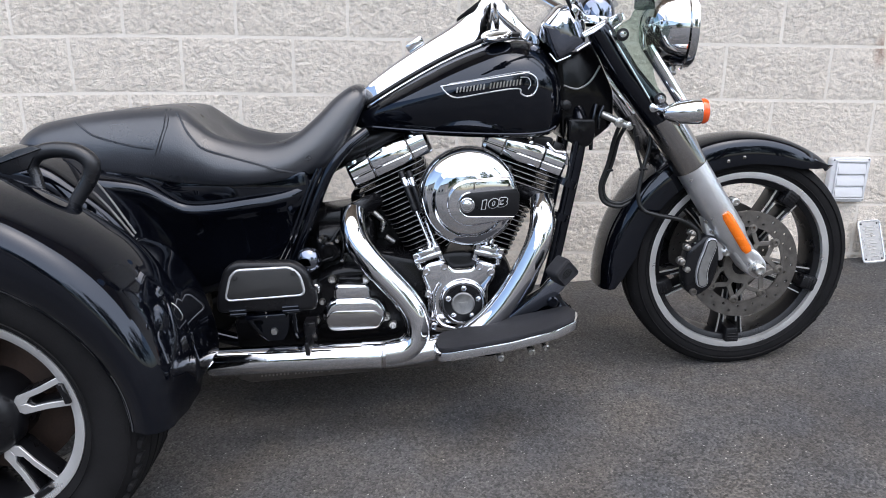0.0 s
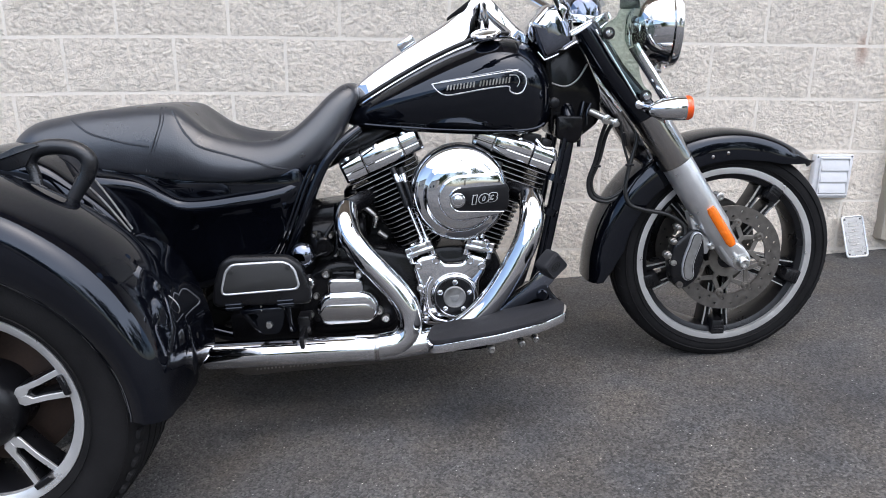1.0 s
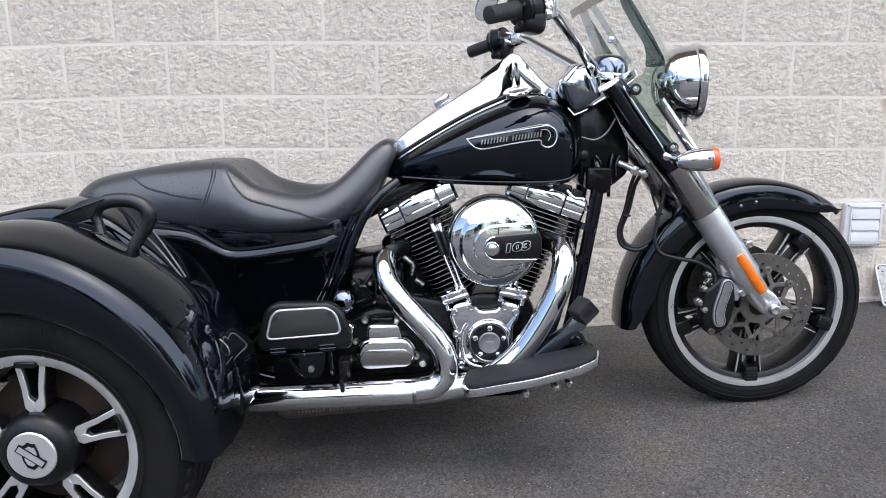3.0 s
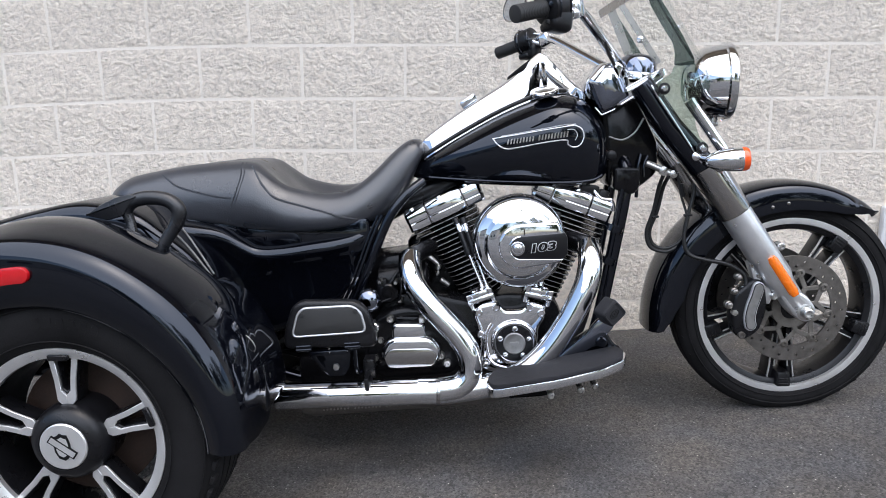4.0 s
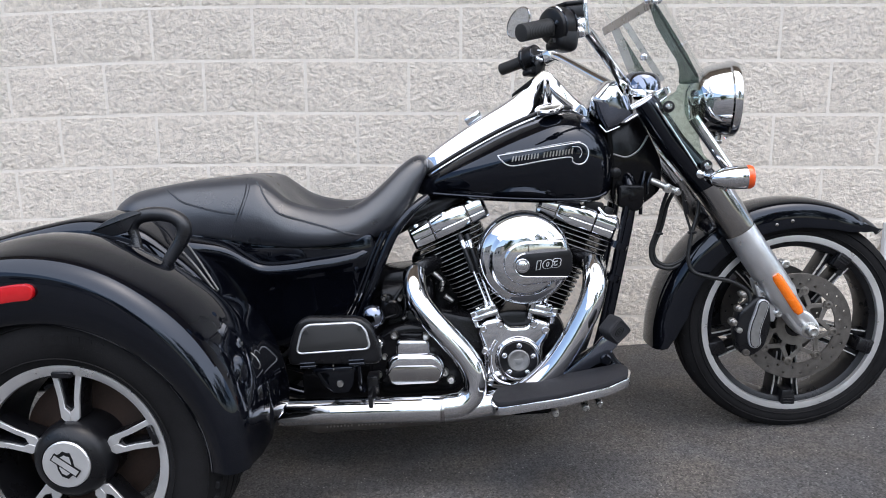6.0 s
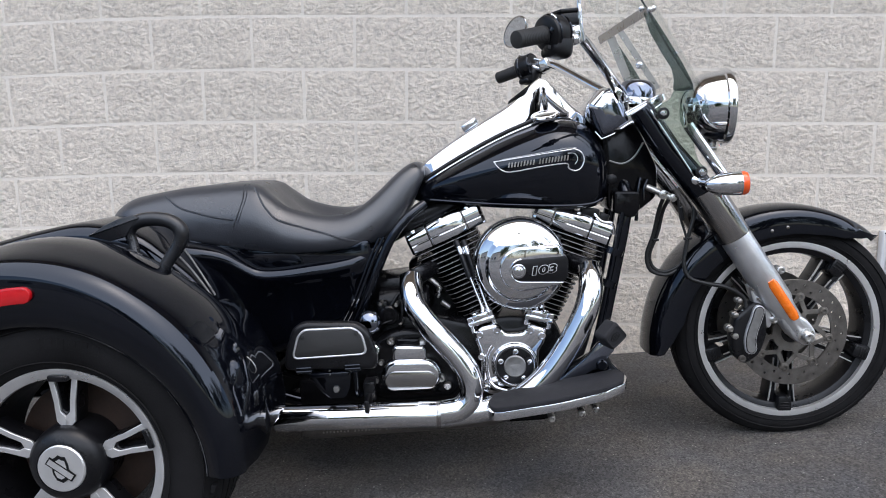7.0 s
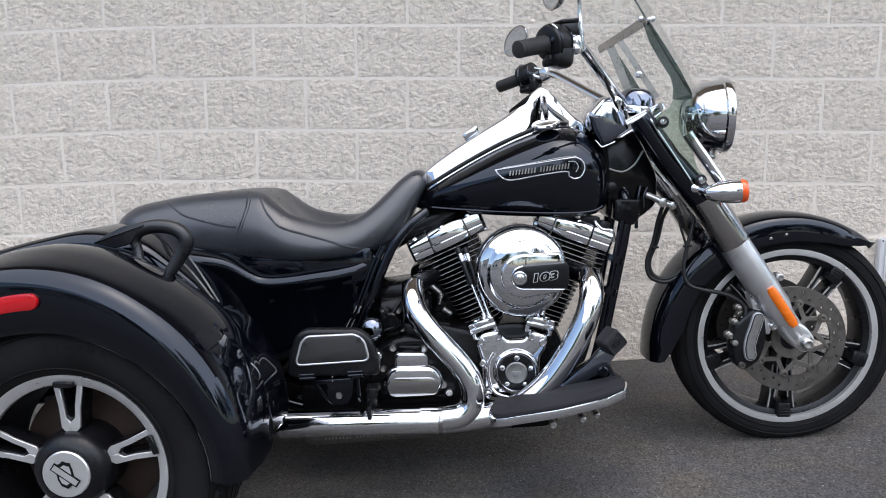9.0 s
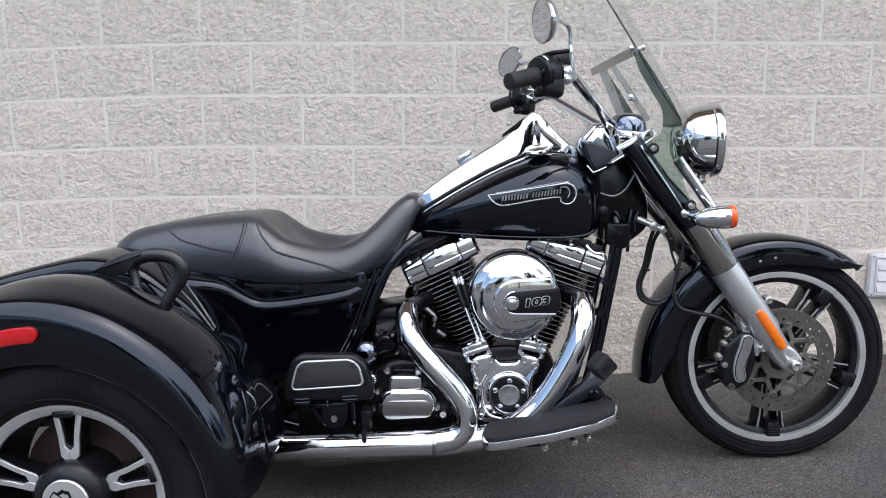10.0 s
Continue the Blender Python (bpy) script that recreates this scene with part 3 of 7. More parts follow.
# -- rear wheels --
def rear_wheel(s):
    c = Vector((0.007, s * 0.585, REAR.z))
    bm = bmesh.new()
    lathe(bm, [(0.199, s * 0.070), (0.183, s * 0.060), (0.176, s * 0.03), (0.172, -s * 0.05), (0.19, -s * 0.08), (0.205, -s * 0.085),
               (0.205, -s * 0.075), (0.192, -s * 0.06), (0.188, s * 0.04), (0.203, s * 0.065)], c, seg=96, closed=True)
    wheel = part("rear_wheel", bm, SATIN, trike, "black cast rear wheel with bright machined spokes")
    part("tyre", tyre(bmesh.new(), c, 0.319, 0.203, 0.200, (-0.055, -0.018, 0.018, 0.055)), RUBBER, wheel, "worn black car-type tyre")
    # raised sidewall lettering as plain bars, and two fine ribs
    bm = bmesh.new()
    for r, h in ((0.222, 0.0985), (0.292, 0.0985)):
        lathe(bm, [(r - 0.0015, s * h), (r, s * (h + 0.0022)), (r + 0.0015, s * h)], c, seg=96, closed=True)
    part("sidewall_rib", bm, RUBBER, wheel)
    for q in range(2):
        for k in range(6):
            a = radians(66 + 180 * q + 5.2 * k)
            bm = prism(bmesh.new(), polar(c, a, [(0.250, -0.006), (0.251, -0.007), (0.270, -0.007), (0.271, -0.006), (0.271, 0.006), (0.270, 0.007), (0.251, 0.007), (0.250, 0.006)]), *sorted((c.y + s * 0.096, c.y + s * 0.0999)), 0.0004, 1)
            part("sidewall_bar", bm, RUBBER, wheel)
    tagged(part("tread", tread_blocks(bmesh.new(), c, 0.319, 0.200, 60), RUBBER, wheel), kind="stuff")
    bm = bmesh.new()
    lathe(bm, [(0.181, s * 0.066), (0.182, s * 0.076), (0.199, s * 0.086), (0.204, s * 0.086), (0.206, s * 0.066)], c, seg=96, closed=True)
    part("rim_edge", bm, MACHINED, wheel, "bright machined rim edge")
    bm = bmesh.new()
    lathe(bm, [(0.0, -s * 0.03), (0.13, -s * 0.03), (0.15, -s * 0.02), (0.15, -s * 0.012), (0.06, 0.0), (0.0, 0.0)], c, seg=48)
    part("brake_drum", bm, RUSTY, wheel, "rust-brown brake disc behind the spokes")
    bm = bmesh.new()
    lathe(bm, [(0.080, -s * 0.02), (0.082, s * 0.060), (0.078, s * 0.080), (0.066, s * 0.094), (0.052, s * 0.098), (0.050, s * 0.094), (0.0, s * 0.094)], c, seg=56)
    part("hub", bm, SATIN, wheel, "domed satin black hub")
    bm = bmesh.new()
    lathe(bm, [(0.0495, s * 0.090), (0.0495, s * 0.098), (0.047, s * 0.1005), (0.0, s * 0.101)], c, seg=56)
    part("hub_cap", bm, MACHINED, wheel, "brushed alloy hub cap with a black outlined shield")
    # plain shield and bar, outlined in black
    for k in range(5):
        a = radians(91 - 4.6 + 72 * k)
        bm = bmesh.new()
        u = [(0.076, 0.0), (0.079, -0.014), (0.087, -0.020), (0.13, -0.023), (0.190, -0.033), (0.190, -0.016), (0.135, -0.0085), (0.112, -0.008), (0.105, 0.0),
             (0.112, 0.008), (0.135, 0.0085), (0.190, 0.016), (0.190, 0.033), (0.13, 0.023), (0.087, 0.020), (0.079, 0.014)]
        prism(bm, polar(c, a, u), c.y + s * 0.020, c.y + s * 0.064, 0.003)
        part("spoke", bm, SATIN, wheel)
        bm = bmesh.new()
        for q in (-1, 1):
            edge = [(0.0775, 0.0), (0.079, q * 0.012), (0.087, q * 0.0195), (0.13, q * 0.0225), (0.186, q * 0.0320), (0.186, q * 0.0200), (0.133, q * 0.0115), (0.108, q * 0.0095), (0.098, 0.0)]
            prism(bm, polar(c, a, edge), c.y + s * 0.063, c.y + s * 0.0685, 0.0008, 1)
        part("spoke_edge", bm, MACHINED, wheel, "bright machined spoke face")
        # raised black bar drawn in place of the dark notch in the rim edge
        bm = prism(bmesh.new(), polar(c, a, [(0.1775, -0.020), (0.1895, -0.021), (0.1895, 0.021), (0.1775, 0.020)]), *sorted((c.y + s * 0.060, c.y + s * 0.0872)), 0.002, 1)
        part("rim_notch_bar", bm, SATIN, wheel, "raised black bar in place of a dark notch")
    y0, y1 = c.y + s * 0.1005, c.y + s * 0.1025
    tilt = radians(-35 - 4.6)
    rot = lambda pts: [(c.x + math.cos(tilt) * x - math.sin(tilt) * z, c.z + math.sin(tilt) * x + math.cos(tilt) * z) for x, z in pts]
    bm = bmesh.new()
    shield = [(-0.014, 0.024), (-0.006, 0.026), (0.0, 0.030), (0.006, 0.026), (0.014, 0.024), (0.017, 0.008), (0.017, -0.008), (0.012, -0.022), (0.0, -0.029), (-0.012, -0.022), (-0.017, -0.008), (-0.017, 0.008)]
    up = radians(5)
    prism(bm, [(c.x + math.cos(up) * x - math.sin(up) * z, c.z + math.sin(up) * x + math.cos(up) * z) for x, z in shield], y0, y1)
    prism(bm, rot([(-0.032, -0.0085), (0.032, -0.0085), (0.032, 0.0085), (-0.032, 0.0085)]), y0, y1 + s * 0.0004)
    part("emblem_outline", bm, INK, wheel)
    bm = bmesh.new()
    prism(bm, [(c.x + 0.74 * x, c.z + 0.74 * z) for x, z in shield], y1 - s * 0.001, y1 + s * 0.0002)
    prism(bm, rot([(-0.0292, -0.0058), (0.0292, -0.0058), (0.0292, 0.0058), (-0.0292, 0.0058)]), y1 - s * 0.001, y1 + s * 0.0012)
    part("emblem", bm, MACHINED, wheel)


for s in (-1, 1):
    rear_wheel(s)


# -- rear fenders, body and grab handles --
FENDER_ROWS = smooth_rows([(-5, 0.305, 0.370, 0.386), (10, 0.299, 0.373, 0.404), (22, 0.293, 0.375, 0.413), (34, 0.289, 0.378, 0.418), (47, 0.286, 0.384, 0.422), (58, 0.286, 0.391, 0.424), (69, 0.288, 0.402, 0.431),
                           (79, 0.291, 0.411, 0.443), (90, 0.295, 0.420, 0.456), (100, 0.299, 0.429, 0.463), (112, 0.303, 0.437, 0.466), (150, 0.303, 0.436, 0.458), (200, 0.303, 0.43, 0.45)], 4)


def rear_fender(s):
    bm = bmesh.new()
    rings = []
    for i in range(73):
        phi = -5 + 205 * i / 72
        low, crease, crown = lerp(FENDER_ROWS, phi)
        inner = lerp([(-4, 0.42), (20, 0.40), (50, 0.36), (80, 0.32), (200, 0.30)], phi)[0]
        prof = [(low + 0.003, -0.682), (low - 0.001, -0.690), (low + 0.004, -0.698), (low + 0.026, -0.7045), ((low + crease) / 2, -0.7090), (crease - 0.030, -0.7092), (crease - 0.016, -0.7060), (crease - 0.006, -0.6995),
                (crease + 0.003, -0.690), (crease + 0.010, -0.678), (crease + 0.004 + 0.36 * (crown - crease), -0.652), (crease + 0.005 + 0.70 * (crown - crease), -0.615), (crown - 0.001, -0.572), (crown - 0.001, -0.535), (crown - 0.006, -0.502), (crown - 0.024, -0.465), (crown - 0.052, -0.435), (crown - 0.075, -inner),
                (crown - 0.085, -inner + 0.01), (crown - 0.060, -0.46), (crown - 0.032, -0.52), (crown - 0.03, -0.60), (crease - 0.012, -0.672), (low + 0.03, -0.692)]
        a = radians(phi)
        rings.append([(math.cos(a) * r, -s * y, REAR.z + math.sin(a) * r) for r, y in prof])
    skin(bm, rings, True, True)
    f = part("rear_fender", bm, PAINT, trike, "broad gloss black rear fender with a crease", 50)
    bm = bmesh.new()
    a0, n = 86.5, 14
    y = 0.7105 * s
    cap = [(0.364 + 0.0165 * math.cos(radians(q)), radians(a0 + 2.6 - 2.6 * math.sin(radians(q)))) for q in range(170, 9, -20)]
    line = [(0.364 + 0.0165, radians(a0 + 2.6 + 21.4 * (1 - i / n))) for i in range(n + 1)] + cap[::-1] + [(0.364 - 0.0165, radians(a0 + 2.6 + 21.4 * i / n)) for i in range(n + 1)]
    prism(bm, [(r * math.cos(a), REAR.z + r * math.sin(a)) for r, a in line], y - s * 0.004, y + s * 0.008, 0.003)
    part("side_marker", bm, RED, f, "long red side marker lens")
    return f


for s in (-1, 1):
    rear_fender(s)

# body between the fenders, under the seat and behind it
bm = bmesh.new()
prism(bm, rounded([(-0.62, 0.34), (-0.62, 0.66), (-0.42, 0.725), (-0.22, 0.765), (-0.08, 0.785), (0.06, 0.755), (0.20, 0.62), (0.26, 0.50), (0.24, 0.36)], 0.05), -0.36, 0.36, 0.035, 4)
part("rear_body", bm, PAINT, trike, "gloss black body between the rear fenders")
for s in (-1, 1):
    bm = bmesh.new()
    rings = []
    top = [(0.02, 0.735), (0.10, 0.702), (0.16, 0.682), (0.215, 0.662), (0.262, 0.628), (0.30, 0.607), (0.36, 0.604), (0.44, 0.610), (0.52, 0.617), (0.575, 0.630), (0.612, 0.652)]
    low = [(0.02, 0.40), (0.10, 0.37), (0.16, 0.365), (0.215, 0.365), (0.262, 0.37), (0.30, 0.375), (0.36, 0.385), (0.44, 0.395), (0.52, 0.435), (0.575, 0.515), (0.612, 0.606)]
    hw = [0.33, 0.28, 0.24, 0.215, 0.205, 0.20, 0.20, 0.198, 0.19, 0.175, 0.15]
    for (x, zt), (x2, zb), w in zip(*(smooth_rows(v, 4) for v in (top, low)), [h[0] for h in smooth_rows([(h,) for h in hw], 4)]):
        h = zt - zb
        prof = [(w - 0.05, zt + 0.012), (w - 0.022, zt + 0.010), (w - 0.006, zt + 0.002), (w, zt - 0.010), (w - 0.002, zt - 0.022), (w - 0.010, zt - 0.036), (w - 0.018, zt - 0.07 * min(1, h / 0.15)),
                (w - 0.022, zb + 0.4 * h), (w - 0.012, zb + 0.1 * h), (w - 0.03, zb), (w - 0.10, zb), (w - 0.10, zt)]
        rings.append([(x, s * y, z) for y, z in prof])
    skin(bm, rings, True, True)
    part("side_cover", bm, PAINT, trike, "gloss black side cover with a rolled upper edge", 60)
    # grab handle: a loop of soft black tube on a flat foot
    bm = bmesh.new()
    loop = curve([(x, s * y, z) for x, y, z in ((0.098, 0.440, 0.700), (0.092, 0.432, 0.732), (0.087, 0.43, 0.757), (0.103, 0.43, 0.779), (0.142, 0.43, 0.785), (0.184, 0.43, 0.776), (0.205, 0.43, 0.753), (0.197, 0.43, 0.724), (0.171, 0.435, 0.688), (0.150, 0.440, 0.660))], 6)
    thick = [0.0105, 0.0110, 0.0125, 0.0160, 0.0165, 0.0165, 0.0172, 0.0165, 0.0140, 0.0130]
    sweep(bm, loop, [lerp([(k, v) for k, v in enumerate(thick)], 9 * i / (len(loop) - 1))[0] for i in range(len(loop))], 18)
    handle = part("grab_handle", bm, HANDLE, trike, "satin black passenger grab handle")
    bm = bmesh.new()
    prism(bm, rounded([(-0.004, 0.757), (0.035, 0.778), (0.072, 0.792), (0.106, 0.797), (0.122, 0.790), (0.100, 0.772), (0.084, 0.750), (0.046, 0.742)], 0.004), *sorted((s * 0.413, s * 0.447)), 0.003, 2)
    part("handle_foot", bm, HANDLE, handle, "tapered foot of the handle")
    for pts in (((0.175, 0.714), (0.188, 0.694), (0.207, 0.660), (0.243, 0.588)), ((0.160, 0.697), (0.178, 0.675), (0.198, 0.647), (0.238, 0.582))):
        bm = sweep(bmesh.new(), curve([(x, s * 0.3715, z) for x, z in pts], 8), 0.0026, 8)
        part("body_trim", bm, GREY_ALLOY, trike, "thin bright trim line")
    # front panel of the fender with its bright trim
    bm = bmesh.new()
    prism(bm, rounded([(0.26, 0.60), (0.33, 0.565), (0.375, 0.49), (0.396, 0.42), (0.402, 0.345), (0.394, 0.306), (0.345, 0.285), (0.30, 0.30), (0.26, 0.42)], 0.03, 5), *sorted((s * 0.40, s * 0.575)), 0.022, 4)
    panel = part("fender_front_panel", bm, PAINT, trike, "gloss black panel ahead of the rear wheel")
    bm = bmesh.new()
    sweep(bm, curve([(0.341, s * 0.578, 0.485), (0.354, s * 0.578, 0.418), (0.361, s * 0.578, 0.357), (0.364, s * 0.575, 0.328), (0.374, s * 0.555, 0.314), (0.386, s * 0.50, 0.311), (0.390, s * 0.46, 0.312)], 6), [0.0016 + 0.0034 * min(1, i / 12) for i in range(37)], 8)
    part("trim_strip", bm, CHROME, panel, "thin chrome trim strip")
    bm = bmesh.new()
    ring = rounded([(0.370, 0.492), (0.384, 0.478), (0.392, 0.458), (0.362, 0.430), (0.357, 0.466)], 0.008)
    sweep(bm, [(x, s * 0.5755, z) for x, z in ring], 0.0011, 6, loop=True)
    part("badge_outline", bm, BOLT, panel)

# -- seat --
SEAT = smooth_rows([(-0.128, 0.775, 0.738, 0.07), (-0.112, 0.796, 0.722, 0.125), (-0.06, 0.824, 0.703, 0.160), (0.02, 0.838, 0.693, 0.172), (0.10, 0.847, 0.686, 0.178), (0.20, 0.848, 0.672, 0.184),
                    (0.27, 0.846, 0.658, 0.190), (0.305, 0.838, 0.653, 0.192), (0.335, 0.812, 0.650, 0.193), (0.38, 0.772, 0.645, 0.195), (0.44, 0.747, 0.643, 0.195), (0.50, 0.740, 0.644, 0.190), (0.56, 0.755, 0.648, 0.178),
                    (0.62, 0.796, 0.662, 0.155), (0.67, 0.838, 0.695, 0.130), (0.71, 0.862, 0.755, 0.105), (0.735, 0.862, 0.800, 0.088), (0.748, 0.850, 0.825, 0.070)], 4)
SHAPE = [(0.0, 1.0), (0.18, 1.0), (0.32, 1.0), (0.44, 0.995), (0.54, 0.985), (0.63, 0.96), (0.72, 0.915), (0.80, 0.85), (0.87, 0.765), (0.93, 0.66), (0.97, 0.55), (0.995, 0.43), (1.0, 0.32), (0.985, 0.17), (0.94, 0.07), (0.86, 0.01), (0.6, 0.0), (0.0, 0.0)]


def seat_point(x, k, s=-1, lift=0.0):
    """A place on the seat's skin: k runs from the middle of the top down its side."""
    zt, zb, w = lerp(SEAT, x)
    dish = 0.030 * math.exp(-((x - 0.44) / 0.11) ** 2) + 0.006 * math.exp(-((x - 0.08) / 0.12) ** 2)
    i = min(int(k), len(SHAPE) - 2)
    u = k - i
    a, b = SHAPE[i], SHAPE[i + 1]
    fy, fz = a[0] + (b[0] - a[0]) * u, a[1] + (b[1] - a[1]) * u
    f = min(1.0, max(0.0, (0.74 - fy) / 0.42))
    bowl = -dish * f * f * (3 - 2 * f) if fz > 0.5 else 0
    rim = 0.012 * math.exp(-((x - 0.44) / 0.13) ** 2) * math.exp(-((fy - 0.74) / 0.13) ** 2) if fz > 0.5 else 0
    return Vector((x, s * (fy * w + lift), zb + fz * (zt - zb) + bowl + rim + lift * 0.6))


def seat_side(x, z, s, lift=0.0):
    """The place on the seat's side at height z."""
    ks = np.linspace(4.0, 14.0, 201)
    k = min(ks, key=lambda q: abs(seat_point(x, q, s).z - z))
    return seat_point(x, k, s, lift)


bm = bmesh.new()
rings = []
for row in SEAT:
    x = row[0]
    ring = [seat_point(x, k, -1) for k in range(len(SHAPE))]
    ring += [seat_point(x, k, 1) for k in range(len(SHAPE) - 2, 0, -1)]
    rings.append(ring)
skin(bm, rings, True, True)
seat = part("seat", bm, LEATHER, trike, "black vinyl two-up seat with stitched seams", 80)
SEAMS = ([(0.048, 0.824), (0.075, 0.806), (0.105, 0.788), (0.178, 0.764), (0.241, 0.751)],
         [(0.266, 0.838), (0.268, 0.815), (0.264, 0.790), (0.248, 0.747), (0.221, 0.690)],
         [(0.276, 0.838), (0.277, 0.815), (0.272, 0.790), (0.256, 0.747), (0.230, 0.690)],
         [(0.296, 0.828), (0.317, 0.792), (0.335, 0.765), (0.357, 0.743), (0.415, 0.72), (0.474, 0.70), (0.532, 0.678), (0.592, 0.664)])
for s in (-1, 1):
    for k, line in enumerate(SEAMS):
        bm = bmesh.new()
        sweep(bm, curve([seat_side(x, z, s, 0.0002) for x, z in line], 8), (0.0027, 0.0028, 0.0018, 0.0030)[k], 6)
        part("seam", bm, LEATHER, seat, "raised stitched seam")
bm = bmesh.new()
lathe(bm, [(0.0, 0.004), (0.016, 0.003), (0.022, 0.000), (0.023, -0.004)], (0.215, 0, 0.8425), (0, 0, 1), 20)
part("seat_fastener", bm, GRIP, seat)
# black fill, added to keep the gap under the seat dark
bm = bmesh.new()
prism(bm, rounded([(0.06, 0.72), (0.24, 0.69), (0.31, 0.665), (0.54, 0.66), (0.595, 0.675), (0.600, 0.60), (0.54, 0.56), (0.30, 0.56), (0.10, 0.62)], 0.02), -0.172, 0.172, 0.006)
part("seat_pan", bm, PAINT, trike, "gloss black fill for the dark gap under the seat")

# -- fuel tank --
TANK = smooth_rows([(0.695, 0.784, 0.768, 0.02), (0.735, 0.803, 0.752, 0.066), (0.80, 0.838, 0.743, 0.108), (0.87, 0.873, 0.735, 0.139), (0.95, 0.909, 0.726, 0.160), (1.03, 0.938, 0.718, 0.170),
                    (1.10, 0.956, 0.712, 0.171), (1.16, 0.950, 0.709, 0.164), (1.205, 0.925, 0.713, 0.146), (1.235, 0.880, 0.733, 0.115), (1.250, 0.815, 0.765, 0.06)], 5)
TSHAPE = [(0.0, 1.0), (0.20, 0.997), (0.40, 0.982), (0.56, 0.952), (0.70, 0.902), (0.81, 0.840), (0.89, 0.775), (0.945, 0.712), (0.980, 0.650), (0.997, 0.585), (1.0, 0.52), (0.994, 0.44), (0.978, 0.345), (0.950, 0.25), (0.912, 0.155), (0.862, 0.07), (0.78, 0.0), (0.4, 0.01), (0.0, 0.02)]


def tank_point(x, z, s=-1, lift=0.0):
    zt, zb, w = lerp(TANK, x)
    f = (z - zb) / (zt - zb)
    for a, b in zip(TSHAPE, TSHAPE[1:]):
        if a[1] >= f >= b[1]:
            u = (a[1] - f) / max(1e-6, a[1] - b[1])
            return Vector((x, s * ((a[0] + (b[0] - a[0]) * u) * w + lift), z))
    return Vector((x, s * (w + lift), z))


bm = bmesh.new()
skin(bm, [[(r[0], -a * r[3], r[2] + b * (r[1] - r[2])) for a, b in TSHAPE] + [(r[0], a * r[3], r[2] + b * (r[1] - r[2])) for a, b in TSHAPE[-2:0:-1]] for r in TANK], True, True)
tank = part("fuel_tank", bm, PAINT, trike, "gloss black teardrop fuel tank", 80)
bm = bmesh.new()
for s in (-1, 1):
    sweep(bm, [tank_point(x, lerp(TANK, x)[1] + 0.010, s, -0.001) for x in np.linspace(0.74, 1.22, 40)], 0.0045, 8)
part("tank_seam", bm, PAINT, tank, "rolled lower seam of the tank")
# chrome console along the ridge
CONSOLE = smooth_rows([(0.705, 0.822, 0.024), (0.75, 0.862, 0.046), (0.82, 0.908, 0.058), (0.905, 0.955, 0.064), (0.985, 0.997, 0.068), (1.035, 1.034, 0.068), (1.072, 1.062, 0.064), (1.085, 1.066, 0.062),
                       (1.108, 1.052, 0.062), (1.158, 0.994, 0.055), (1.195, 0.958, 0.040), (1.212, 0.930, 0.02)], 4)
bm = bmesh.new()
rings = []
for x, z, w in CONSOLE:
    zb = lerp(TANK, x)[0] - 0.022
    h = z - zb
    half = [(0, 1.0), (0.42, 0.995), (0.56, 0.965), (0.64, 0.90), (0.70, 0.78), (0.88, 0.34), (0.97, 0.16), (1.0, 0.0)]
    rings.append([(x, -a * w, zb + b * h) for a, b in half] + [(x, a * w, zb + b * h) for a, b in reversed(half[1:])])
skin(bm, rings, True, True)
part("console", bm, CHROME, tank, "chrome instrument console along the tank ridge", 32)
bm = bmesh.new()
for s in (-1, 1):
    sweep(bm, [Vector((x, s * (w * 0.93 + 0.006), lerp(TANK, x)[0] + 0.006)) for x, z, w in CONSOLE[3:-9]], 0.0055, 8)
part("console_gasket", bm, SATIN, tank, "black console gasket")
bm = bmesh.new()
for s in (-1, 1):
    sweep(bm, [Vector((x, s * (w + 0.014), lerp(TANK, x)[0] - 0.004)) for x, z, w in CONSOLE[4:-8]], 0.0035, 8)
part("console_bead", bm, CHROME, tank, "thin chrome bead along the console")
bm = bmesh.new()
box(bm, (0.882, -0.004, 0.955), (0.05, 0.03, 0.022), 0.006, (0, -30, 0))
box(bm, (0.884, -0.020, 0.957), (0.030, 0.004, 0.010), 0.001, (0, -30, 0))
part("console_latch", bm, CHROME, tank, "small chrome latch")
bm = bmesh.new()
lathe(bm, [(0.036, -0.012), (0.0385, -0.008), (0.0385, -0.004), (0.036, -0.001), (0.031, 0.000), (0.029, -0.001), (0.026, 0.001), (0.0, 0.004)], (1.083, -0.100, 0.966), (-0.1, -0.30, 0.95), 40)
part("fuel_cap", bm, CHROME, tank, "round chrome fuel cap")
# gauge glass in the console
bm = bmesh.new()
lathe(bm, [(0.0, 0.004), (0.040, 0.004), (0.044, 0.0), (0.044, -0.01)], (1.030, 0, 1.030), (-0.55, 0, 0.83), 32)
part("gauge", bm, INK, tank, "round dark speedometer glass")
